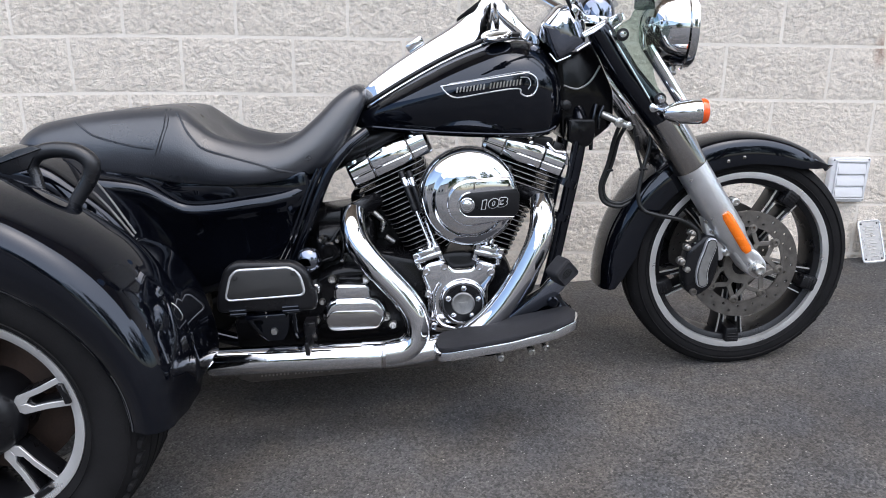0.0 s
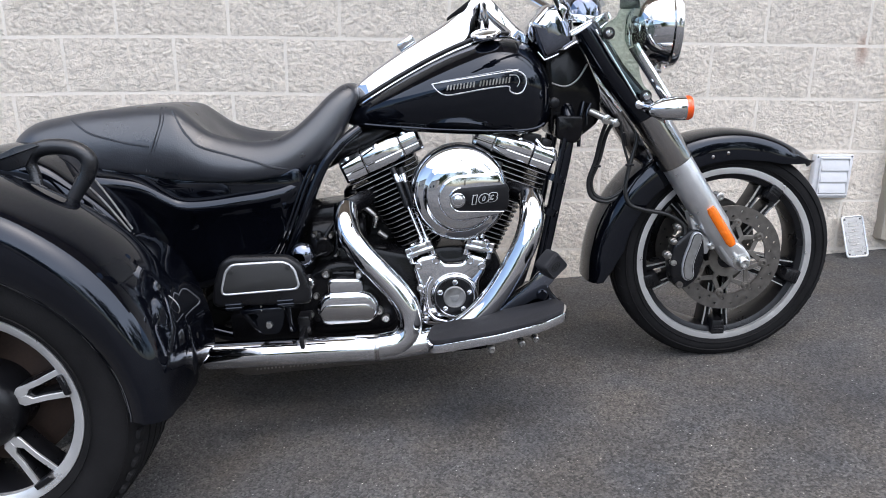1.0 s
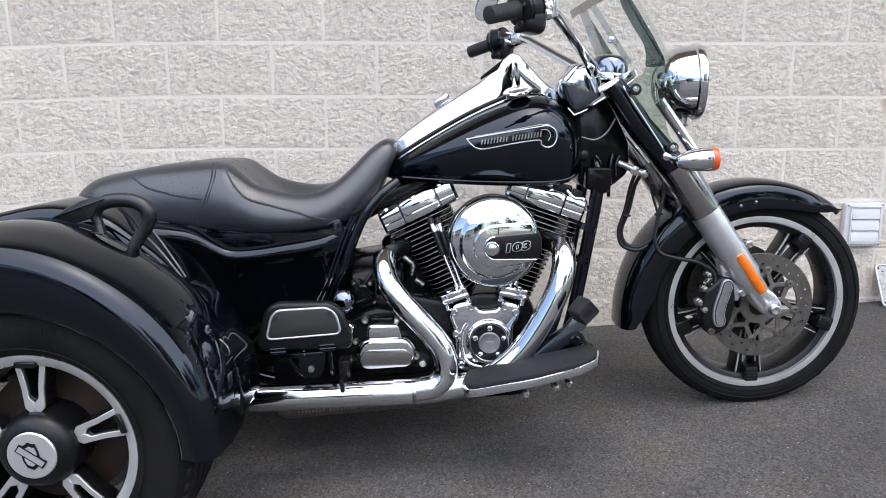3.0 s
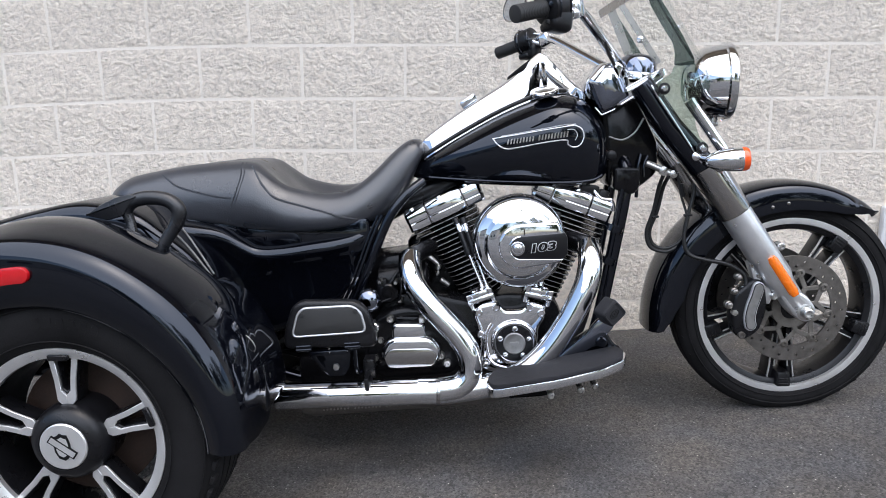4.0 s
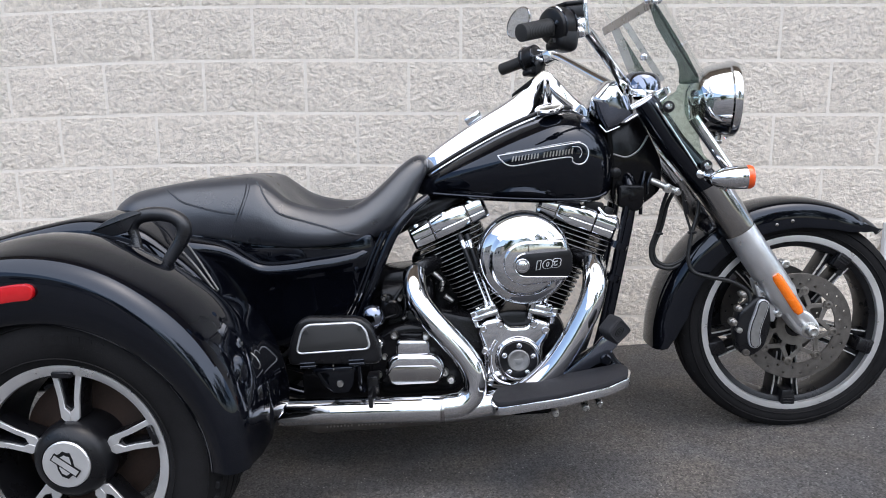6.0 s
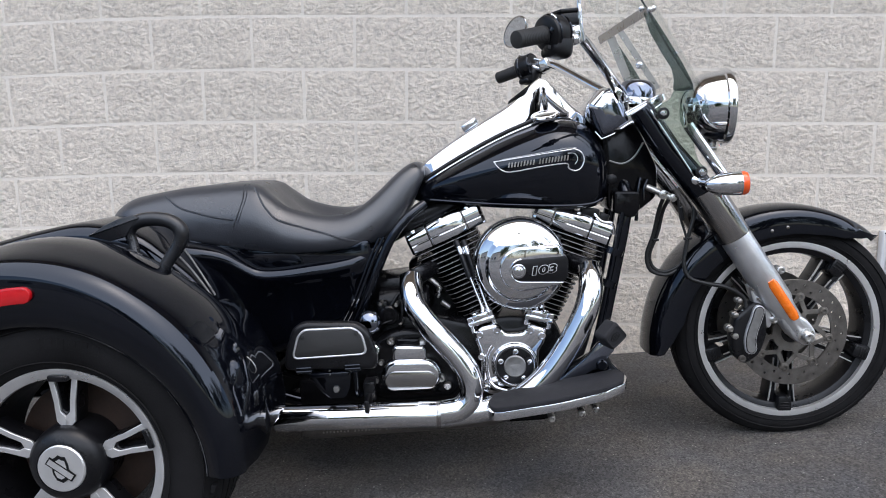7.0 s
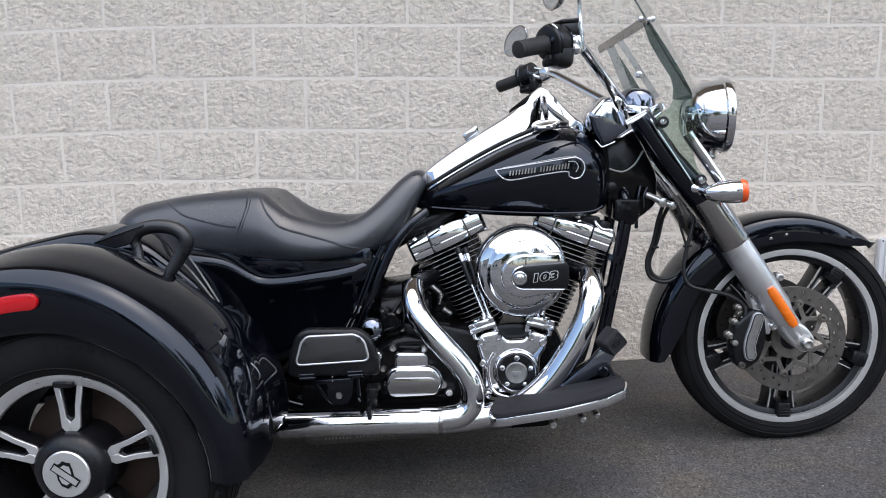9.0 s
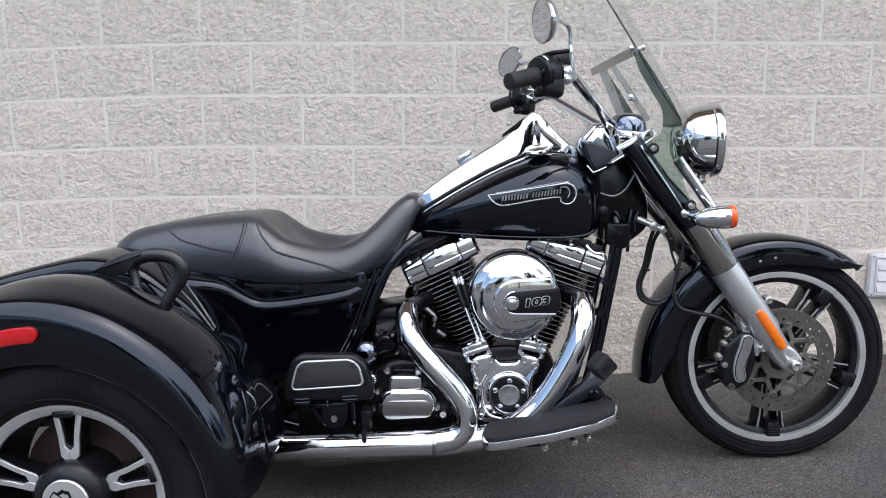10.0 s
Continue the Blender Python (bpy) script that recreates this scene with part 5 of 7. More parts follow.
part("cross_strap", strap(bmesh.new(), (1.328, -0.216, 1.188), (1.301, 0.238, 1.189), 0.0115, 0.003, (-0.25, 0, 1)), BARE, shield, "flat stainless cross strap", 20)
part("upright_strap", strap(bmesh.new(), (1.342, 0.131, 1.197), (1.444, 0.128, 1.022), 0.0085, 0.004, (1, 0, 0.42)), STAINLESS, shield, "flat stainless upright strap", 20)
part("upright_strap", strap(bmesh.new(), (1.317, 0.160, 1.194), (1.371, 0.160, 1.044), 0.0125, 0.003, (1, 0, 0.2)), STAINLESS, shield, "flat stainless upright strap", 20)
for x, y, z, ax, r in ((1.339, 0.142, 1.200, (-0.5, -1, 0.2), 0.0085), (1.345, 0.120, 1.206, (-0.5, -1, 0.2), 0.007), (1.391, 0.124, 1.094, (-0.4, -1, 0), 0.0125), (1.317, 0.156, 1.190, (-0.5, -1, 0.2), 0.011), (1.305, 0.232, 1.188, (-0.5, -1, 0.2), 0.006),
                       (1.316, -0.214, 1.194, (-0.5, -1, 0.2), 0.0085), (1.336, -0.214, 1.190, (0.3, -1, 0), 0.0085), (1.352, -0.19, 1.196, (0.4, -1, 0), 0.0095), (1.462, 0.0, 1.105, (0.8, -0.4, 0.5), 0.008)):
    bm = bmesh.new()
    r *= 0.85
    lathe(bm, [(r, -0.004), (r, 0.002), (r * 0.75, 0.005), (r * 0.4, 0.006), (0, 0.006)], (x, y, z), ax, 16)
    part("strap_screw", bm, CHROME, shield, "small domed screw")

# handlebar with its controls
bm = bmesh.new()
half = [(1.315, 0, 0.965), (1.306, 0.030, 0.990), (1.293, 0.066, 1.010), (1.243, 0.140, 1.056), (1.190, 0.218, 1.105), (1.158, 0.262, 1.131), (1.130, 0.298, 1.139), (1.070, 0.345, 1.132), (0.995, 0.398, 1.120)]
path = [Vector((x, -y, z)) for x, y, z in reversed(half)] + [Vector(p) for p in half[1:]]
sweep(bm, curve(path, 6), 0.0132, 20)
bars = part("handlebar", bm, CHROME, trike, "pulled-back chrome handlebar")
for s in (-1, 1):
    a, b = Vector((1.062, s * 0.348, 1.132)), Vector((0.993, s * 0.402, 1.117))
    bm = bmesh.new()
    t = (b - a).normalized()
    ribs = [(0.006 + 0.0048 * k + d, r) for k in range(15) for d, r in ((0.0, 0.0191), (0.0008, 0.0195), (0.0032, 0.0195), (0.0040, 0.0191))]
    sweep(bm, [a, a, a + t * 0.004] + [a + t * d for d, r in ribs] + [b - t * 0.006, b - t * 0.001, b, b], [0.001, 0.019, 0.0205] + [r for d, r in ribs] + [0.0198, 0.0192, 0.0165, 0.001], 28)
    part("grip", bm, GRIP, bars, "ribbed black rubber grip")
    # switch housing: a round drum with a lobe hanging below it
    bm = bmesh.new()
    c = a - t * 0.002
    sweep(bm, [c, c, c - t * 0.004, c - t * 0.014, c - t * 0.018, c - t * 0.040, c - t * 0.050, c - t * 0.054, c - t * 0.054], [0.001, 0.033, 0.039, 0.041, 0.0375, 0.039, 0.036, 0.030, 0.001], 32)
    part("switch_housing", bm, SATIN, bars, "round black switch housing")
    bm = bmesh.new()
    for d, r in ((0.010, 0.0405), (0.046, 0.0375)):
        sweep(bm, [c - t * d, c - t * d, c - t * (d + 0.002), c - t * (d + 0.005), c - t * (d + 0.007), c - t * (d + 0.007)], [0.03, r - 0.001, r + 0.0015, r + 0.0015, r - 0.001, 0.03], 32)
    part("housing_band", bm, PAINT, bars, "glossy black bands round the housing")
    bm = bmesh.new()
    q = c - t * 0.030
    box(bm, q + Vector((0.008, 0, -0.030)), (0.062, 0.056, 0.058), 0.018, (0, 10, -s * 38), 4)
    box(bm, q + Vector((-0.006, 0, -0.044)), (0.040, 0.044, 0.020), 0.008, (0, -6, -s * 38), 3)
    part("switch_lobe", bm, SATIN, bars, "black switch housing lobe")
    bm = bmesh.new()
    sweep(bm, [c + Vector((0, 0, 0.0)) + Vector((t.y * math.cos(u) * 0.0415, -t.x * math.cos(u) * 0.0415, math.sin(u) * 0.0415)) - t * 0.010 for u in np.linspace(radians(35), radians(140), 14)], 0.0035, 8)
    part("housing_edge", bm, CHROME, bars, "bright edge of the switch housing")
    for dx, dz, w in ((-0.006, -0.020, 0.014), (-0.004, -0.036, 0.016), (0.002, 0.012, 0.012)):
        bm = bmesh.new()
        box(bm, q + Vector((-0.012 + dx, s * 0.022, dz)), (w, 0.012, 0.010), 0.003, (0, 8, -s * 38))
        part("switch_button", bm, GRIP, bars, "black switch button")
    # chrome clamp with its round-headed bolt and arm
    bm = bmesh.new()
    box(bm, (1.140, s * 0.288, 1.134), (0.040, 0.038, 0.044), 0.010, (0, -20, -s * 38), 3)
    sweep(bm, curve([(1.098, s * 0.312, 1.134), (1.115, s * 0.308, 1.128), (1.134, s * 0.302, 1.122)], 4), [0.010, 0.0105, 0.011, 0.0115, 0.012, 0.0125, 0.013, 0.0135, 0.014], 14)
    sweep(bm, curve([(1.106, s * 0.310, 1.158), (1.126, s * 0.302, 1.153), (1.150, s * 0.296, 1.152)], 4), 0.0045, 10)
    part("lever_clamp", bm, CHROME, bars, "chrome lever clamp")
    bm = bmesh.new()
    bmesh.ops.create_uvsphere(bm, u_segments=20, v_segments=12, radius=0.0125)
    bm.transform(Matrix.Translation((1.136, s * 0.314, 1.120)))
    part("clamp_bolt", bm, CHROME, bars, "round chrome bolt head")
    if s < 0:
        bm = bmesh.new()
        box(bm, (1.119, -0.295, 1.168), (0.050, 0.042, 0.032), 0.008, (0, -6, 30), 3)
        box(bm, (1.118, -0.295, 1.187), (0.056, 0.046, 0.008), 0.003, (0, -6, 30))
        part("fluid_reservoir", bm, SATIN, bars, "black brake fluid reservoir")
        bm = bmesh.new()
        sweep(bm, curve([(1.216, -0.190, 1.098), (1.226, -0.178, 1.076), (1.243, -0.152, 1.040), (1.264, -0.124, 1.008), (1.284, -0.100, 0.976), (1.305, -0.09, 0.93)], 6), 0.0045, 10)
        part("brake_hose", bm, CABLE, bars)


def mirror(s, at, size, turn, tilt):
    """A mirror on its bent stem; the oval bowl's glass looks back along the machine."""
    x, y, z = at
    bm = bmesh.new()
    sweep(bm, curve([(1.155, s * 0.294, 1.118), (1.153, s * 0.296, 1.150), (1.152, s * 0.296, 1.190), (1.153, s * 0.297, 1.228), (1.149, s * 0.303, 1.243), (1.138, s * 0.318, 1.248), (x + 0.034, s * 0.375, 1.248), (x + 0.008, s * 0.41, z)], 6),
          [0.0075] * 13 + [0.0056] * 30, 14)
    m = part("mirror_stem", bm, CHROME, bars, "bent chrome mirror stem")
    shell = bmesh.new()
    prof = [(0.0, 0.026), (0.35, 0.0245), (0.65, 0.019), (0.88, 0.010), (0.98, 0.002), (1.0, -0.004), (0.96, -0.006)]
    skin(shell, [[(h, r * size[0] * math.cos(a), r * size[1] * math.sin(a)) for a in (2 * math.pi * k / 36 for k in range(36))] for r, h in prof], True, True)
    m = pose(x, y, z) @ pose(0, 0, 0, tilt, 0, turn)
    shell.transform(m)
    part("mirror_shell", shell, CHROME, bars, "oval chrome mirror shell", 60)
    face = bmesh.new()
    oval = [(size[0] * 0.94 * math.cos(a), size[1] * 0.92 * math.sin(a)) for a in (2 * math.pi * j / 36 for j in range(36))]
    skin(face, [[(-0.004, p, q) for p, q in oval], [(-0.0072, p, q) for p, q in oval]], True, True)
    face.transform(m)
    part("mirror_glass", face, MIRROR, bars, "oval mirror glass")
    rim = sweep(bmesh.new(), [(-0.0055, 1.04 * p, 1.05 * q) for p, q in oval], 0.0032, 8, loop=True)
    rim.transform(m)
    part("mirror_rim", rim, DARK_CHROME, bars, "dark rim round the mirror glass")


mirror(-1, (1.078, -0.425, 1.240), (0.062, 0.048), 13, 12)
mirror(1, (1.062, 0.405, 1.262), (0.064, 0.042), 34, -24)

# hoses at the front
for name, r, pts in (("brake_hose", 0.0055, [(1.400, -0.10, 0.712), (1.393, -0.07, 0.68), (1.380, -0.055, 0.617), (1.358, -0.05, 0.560), (1.366, -0.05, 0.522), (1.398, -0.055, 0.508), (1.437, -0.06, 0.525), (1.46, -0.05, 0.56)]),
                     ("brake_hose", 0.0055, [(1.388, -0.10, 0.720), (1.380, -0.075, 0.68), (1.368, -0.06, 0.617), (1.349, -0.055, 0.560), (1.358, -0.055, 0.516), (1.398, -0.06, 0.500), (1.430, -0.06, 0.512)]),
                     ("brake_hose", 0.0058, [(1.476, -0.085, 0.70), (1.468, -0.09, 0.655), (1.450, -0.095, 0.60), (1.437, -0.10, 0.540), (1.447, -0.105, 0.499), (1.485, -0.11, 0.481), (1.545, -0.115, 0.465), (1.588, -0.12, 0.435), (1.592, -0.125, 0.402)]),
                     ("sensor_cable", 0.0035, [(1.425, -0.10, 0.72), (1.432, -0.10, 0.66), (1.446, -0.10, 0.60), (1.436, -0.105, 0.545)])):
    part(name, sweep(bmesh.new(), curve([Vector(p) for p in pts], 6), r, 10), CABLE, trike, "black rubber hose")
for c, size in (((1.372, -0.058, 0.60), (0.02, 0.016, 0.006)), ((1.450, -0.096, 0.603), (0.022, 0.014, 0.007))):
    part("hose_clip", box(bmesh.new(), c, size, 0.002), SATIN, trike)
part("cable_joint", rod(bmesh.new(), (1.432, -0.10, 0.69), (1.438, -0.10, 0.655), 0.006, None, 10), SATIN, trike)

# -- frame --
for s in (-1, 1):
    y = 0.095 * s
    bm = bmesh.new()
    sweep(bm, curve([(1.290, 0.04 * s, 0.78), (1.287, y, 0.70), (1.242, y, 0.50), (1.195, y, 0.32), (1.150, y, 0.215), (1.08, y, 0.175), (0.80, y, 0.17), (0.45, y, 0.19), (0.25, y, 0.25)], 6), 0.018, 14)
    part("frame_tube", bm, PAINT, trike, "gloss black frame tube")
# near side: a curved strut from the tank down behind the side cover, with two hoses beside it
bm = sweep(bmesh.new(), curve([(0.745, -0.13, 0.752), (0.700, -0.16, 0.722), (0.656, -0.17, 0.674), (0.629, -0.172, 0.628), (0.606, -0.174, 0.582), (0.584, -0.175, 0.535), (0.54, -0.175, 0.45), (0.47, -0.17, 0.34)], 5), 0.0125, 14)
part("frame_strut", bm, PAINT, trike, "curved gloss black frame strut")
for k, dx in enumerate((-0.019, -0.030)):
    bm = sweep(bmesh.new(), curve([(0.652 + dx, -0.168, 0.674), (0.624 + dx, -0.172, 0.624), (0.598 + dx, -0.176, 0.57), (0.565 + dx, -0.180, 0.50), (0.53 + dx, -0.18, 0.42)], 5), 0.0050 - 0.001 * k, 10)
    part("frame_hose", bm, PAINT, trike, "glossy black hose along the frame")
bm = bmesh.new()
sweep(bm, curve([(1.30, 0, 0.84), (1.1, 0, 0.80), (0.85, 0, 0.75), (0.66, 0, 0.68), (0.5, 0, 0.60)], 5), 0.03, 14)
part("frame_backbone", bm, SATIN, trike, "black frame backbone under the tank")
# loom and clip on the near down tube
bm = bmesh.new()
sweep(bm, curve([(1.272, -0.122, 0.69), (1.238, -0.122, 0.55), (1.218, -0.122, 0.47), (1.196, -0.12, 0.38), (1.168, -0.118, 0.28)], 5), 0.0065, 10)
for z, x in ((0.585, 1.247), (0.50, 1.224)):
    rod(bm, (x + 0.004, -0.108, z + 0.008), (x - 0.004, -0.108, z - 0.008), 0.026, None, 16)
part("wire_loom", bm, PAINT, trike, "black wiring sleeve clipped to the frame")

# -- engine --
bm = bmesh.new()
prism(bm, rounded([(0.50, 0.22), (0.50, 0.40), (0.60, 0.455), (0.72, 0.46), (0.84, 0.425), (0.95, 0.44), (1.075, 0.42), (1.11, 0.30), (1.06, 0.205), (0.80, 0.19)], 0.03), -0.165, 0.165, 0.015)
case = part("crankcase", bm, WRINKLE, trike, "black engine and gearbox case")


def cylinder(lean, foot):
    """A finned cylinder leaning along x, with head and rocker box."""
    up = Vector((math.sin(radians(lean)), 0, math.cos(radians(lean))))
    along = Vector((up.z, 0, -up.x))
    m = Matrix(((along.x, 0, up.x, foot), (0, 1, 0, 0), (along.z, 0, up.z, 0.285), (0, 0, 0, 1)))
    bm = bmesh.new()
    lathe(bm, [(0.056, 0.10), (0.056, 0.39), (0.0, 0.39)], (0, 0, 0), (0, 0, 1), 32)
    bm.transform(m)
    cyl = part("cylinder", bm, WRINKLE, trike, "black finned engine cylinder")
    for k in range(18):
        h = 0.142 + 0.0138 * k
        head = h > 0.318
        w, d = (0.094, 0.112) if head else (0.066, 0.106)
        wo = w if head else 0.052 + 0.097 * (h - 0.195)
        side = 1 if lean < 0 else -1
        bm = bmesh.new()
        out = rounded([(-wo, -d), (w, -d), (w, d), (-wo, d)], 0.030 if head else 0.044, 6)
        out = [(x * side, y) for x, y in out]
        lo, hi = [(x * 0.985, y * 0.985, h - 0.0026) for x, y in out], [(x * 0.985, y * 0.985, h + 0.0026) for x, y in out]
        lo2 = [(x, y, h - 0.0007) for x, y in out]
        hi2 = [(x, y, h + 0.0007) for x, y in out]
        skin(bm, [lo, lo2, hi2, hi], True, True)
        bm.transform(m)
        fin = part("fin", bm, WRINKLE, cyl)
        fin.data.materials.append(FIN_EDGE)
        for p in fin.data.polygons:
            if len(p.vertices) == 4 and abs(p.normal.dot(up)) < 0.3:
                p.material_index = 1
    # rocker box in three lengths with narrow joints: its face leans in above a low sill
    face = [(-0.106, 0.383), (-0.113, 0.386), (-0.1145, 0.391), (-0.1145, 0.4035), (-0.1125, 0.4065), (-0.1125, 0.4085), (-0.1155, 0.4105), (-0.1155, 0.420),
            (-0.1142, 0.430), (-0.1105, 0.438), (-0.102, 0.445), (-0.086, 0.449), (0.0, 0.450)]
    face = face + [(-y, z) for y, z in reversed(face[:-1])]
    ends = (-0.097, -0.031, 0.073, 0.128) if lean < 0 else (-0.128, -0.073, 0.031, 0.097)
    rock = part("rocker_box", mesh_of(lambda b: (prism(b, [(ends[0] + 0.004, 0.386), (ends[3] - 0.004, 0.386), (ends[3] - 0.004, 0.440), (ends[0] + 0.004, 0.440)], -0.104, 0.104), b.transform(m))), DARK_CHROME, trike, "chrome rocker box")
    for j in range(3):
        x0, x1 = ends[j] + (0.0011 if j else 0), ends[j + 1] - (0.0011 if j < 2 else 0)
        e0, e1 = (0.0025, 0.93) if j else (0.010, 0.86), (0.0025, 0.93) if j < 2 else (0.010, 0.86)
        bm = bmesh.new()
        rings = []
        for x, k in ((x0, e0[1]), (x0 + e0[0] * 0.3, (1 + e0[1]) / 2 + 0.01), (x0 + e0[0], 1.0), (x1 - e1[0], 1.0), (x1 - e1[0] * 0.3, (1 + e1[1]) / 2 + 0.01), (x1, e1[1])):
            if 0.9 < k < 1.0 and (e0[1] > 0.9 or x > 0) and (e1[1] > 0.9 or x < 0):
                k = 1 - (1 - k) * 0.25
            rings.append([(x, y * k, 0.384 + (z - 0.384) * k) for y, z in face])
        skin(bm, rings, True, True)
        bm.transform(m)
        part("rocker_cover", bm, CHROME, rock, "polished chrome rocker cover", 24)
    for x in (-0.070, 0.012, 0.092) if lean < 0 else (-0.092, -0.012, 0.070):
        bm = bmesh.new()
        lathe(bm, [(0.012, 0.430), (0.012, 0.4425), (0.0095, 0.446), (0.0060, 0.4465), (0.0055, 0.443), (0.0, 0.443)], (x, -0.098, 0.0), (0, 0, 1), 16)
        bm.transform(m)
        part("rocker_bolt", bm, CHROME, rock)
    return m


cylinder(-20.5, 0.925)
cylinder(23.5, 0.993)

# push-rod tubes and lifter blocks
for x0, z0, x1, z1, s in ((0.898, 0.456, 0.842, 0.645, -1), (0.884, 0.460, 0.822, 0.645, -1), (1.020, 0.450, 1.078, 0.640, 1), (1.034, 0.456, 1.100, 0.640, 1)):
    a, b = Vector((x0, -0.178, z0)), Vector((x1, -0.120, z1))
    d = b - a
    bm = sweep(bmesh.new(), [a, a + d * 0.06, a + d * 0.07, a + d * 0.50], [0.0100, 0.0100, 0.0050, 0.0050], 16)
    rodtube = part("pushrod_tube", bm, CHROME, trike, "thin chrome push-rod tube")
    bm = sweep(bmesh.new(), [a + d * 0.47, a + d * 0.47, a + d * 0.50, a + d * 0.56, a + d * 0.57, b], [0.004, 0.0095, 0.0105, 0.0105, 0.0085, 0.0085], 16)
    part("upper_tube", bm, SATIN, rodtube, "black upper tube")
    bm = sweep(bmesh.new(), [a + d * q for q in (0.80, 0.80, 0.82, 0.86, 0.875, 0.89, 0.91, 0.91)], [0.006, 0.0088, 0.0092, 0.0092, 0.0087, 0.0092, 0.0090, 0.006], 16)
    part("tube_collar", bm, CHROME, rodtube, "chrome tube collar")
for x, z, a in ((0.876, 0.437, 16), (1.026, 0.434, -16)):
    bm = bmesh.new()
    e, u = Vector((math.cos(radians(a)), 0, math.sin(radians(a)))), Vector((-math.sin(radians(a)), 0, math.cos(radians(a))))
    c = Vector((x, -0.185, z))
    box(bm, c, (0.074, 0.046, 0.014), 0.004, (0, -a, 0))
    box(bm, c + u * 0.012, (0.048, 0.038, 0.020), 0.006, (0, -a, 0))
    for o in (-0.012, 0.012):
        rod(bm, c + e * o + u * 0.014, c + e * o + u * 0.025, 0.0115, 0.010, 16, 0.002)
    for o in (-0.030, 0.030):
        rod(bm, c + e * o + u * 0.004 + Vector((0, -0.012, 0)), c + e * o + u * 0.020 + Vector((0, -0.012, 0)), 0.0085, None, 6, 0.001)
        rod(bm, c + e * o - u * 0.022 + Vector((0, -0.012, 0)), c + e * o - u * 0.004 + Vector((0, -0.012, 0)), 0.007, None, 12)
    part("lifter_block", bm, CHROME, trike, "polished lifter block")

# air cleaner
AC = Vector((0.985, 0, 0.584))
bm = bmesh.new()
lathe(bm, [(0.0, 0.150), (0.100, 0.150), (0.116, 0.156), (0.121, 0.170), (0.121, 0.190), (0.118, 0.193)], AC, (0, -1, 0), 64)
part("air_cleaner_base", bm, SATIN, trike, "black air cleaner back plate")
bm = bmesh.new()
lathe(bm, [(0.1185, 0.188), (0.1195, 0.212), (0.1180, 0.226), (0.113, 0.238), (0.106, 0.2435), (0.0930, 0.2475), (0.0895, 0.2490), (0.0840, 0.2555), (0.0800, 0.2580), (0.05, 0.2625), (0.0, 0.2645)], AC, (0, -1, 0), 96)
ac = part("air_cleaner", bm, CHROME, trike, "round chrome air cleaner cover with black inset", 60)
bm = bmesh.new()
slot = [(0.985 + 0.029 * math.cos(a), 0.577 + 0.029 * math.sin(a)) for a in (radians(90 + 180 * k / 14) for k in range(15))] + [(1.086, 0.541), (1.099, 0.555), (1.101, 0.595), (1.096, 0.608)]
prism(bm, slot, -0.2715, -0.235, 0.002, 2)
shoe = [(0.985 + 0.056 * math.cos(a), 0.580 + 0.056 * math.sin(a)) for a in (radians(90 + 180 * k / 20) for k in range(21))] + [(1.078, 0.532), (1.090, 0.556), (1.092, 0.606), (1.080, 0.636)]
part("raised_shoe", prism(bmesh.new(), shoe, -0.2690, -0.240, 0.0065, 3), CHROME, ac, "raised chrome horseshoe round the inset")
inset = part("inset", bm, SATIN, ac, "black inset panel")
bm = bmesh.new()
sweep(bm, [(x, -0.2715, z) for x, z in slot[:15]], 0.0022, 8)
sweep(bm, [(0.985, -0.2715, 0.548), (1.086, -0.2715, 0.541)], 0.0022, 8)
part("inset_edge", bm, CHROME, ac)
bm = bmesh.new()
lathe(bm, [(0.0180, 0.0), (0.0180, 0.0022), (0.0160, 0.003), (0.0145, 0.001), (0.0120, 0.001), (0.0105, 0.005), (0.0070, 0.007), (0.0, 0.0072)], (0.976, -0.2712, 0.577), (0, -1, 0), 28)
part("cover_screw", bm, CHROME, ac, "chrome centre screw")


def lettering(text, size, extrude, bevel, swell):
    """A word in the built-in font as a mesh in the x-z plane, its left foot at the origin."""
    c = bpy.data.curves.new("word", "FONT")
    c.body, c.size, c.extrude, c.bevel_depth, c.shear, c.space_character = text, size, extrude, bevel, 0.18, 1.02
    c.offset = swell
    o = bpy.data.objects.new("word", c)
    scene.collection.objects.link(o)
    me = bpy.data.meshes.new_from_object(o.evaluated_get(bpy.context.evaluated_depsgraph_get()))
    bpy.data.objects.remove(o)
    me.transform(pose(0, 0, 0, 90, 0, 0))
    return me


bpy.context.view_layer.update()
for swell, mat, y, word in ((0.0022, ALLOY, -0.2722, "numerals"), (0.0008, INK, -0.2734, "numeral_face")):
    me = lettering("103", 0.0275, 0.0010, 0.0003, swell * 0.85)
    me.transform(Matrix.Diagonal((1.62, 1, 1.0, 1)))
    me.transform(pose(1.003, y, 0.5650, 0, -4.0, 0))
    me.materials.append(mat)
    part(word, me, mat, ac, "silver-edged numerals 103" if y > -0.273 else "")

# cam cover with its timer cover
bm = bmesh.new()
prism(bm, rounded([(0.852, 0.402), (0.870, 0.424), (0.916, 0.432), (0.936, 0.404), (0.984, 0.403), (1.000, 0.425), (1.045, 0.408), (1.038, 0.370), (1.022, 0.352), (1.018, 0.29), (0.995, 0.240), (0.93, 0.232), (0.876, 0.240), (0.862, 0.275), (0.864, 0.345)], 0.012), -0.214, -0.16, 0.010, 3)
camc = part("cam_cover", bm, CHROME, trike, "chrome cam cover")
bm = bmesh.new()
lathe(bm, [(0.062, 0.210), (0.061, 0.219), (0.057, 0.224), (0.054, 0.225), (0.052, 0.222), (0.050, 0.2215), (0.048, 0.222)], (0.955, 0, 0.318), (0, -1, 0), 56)
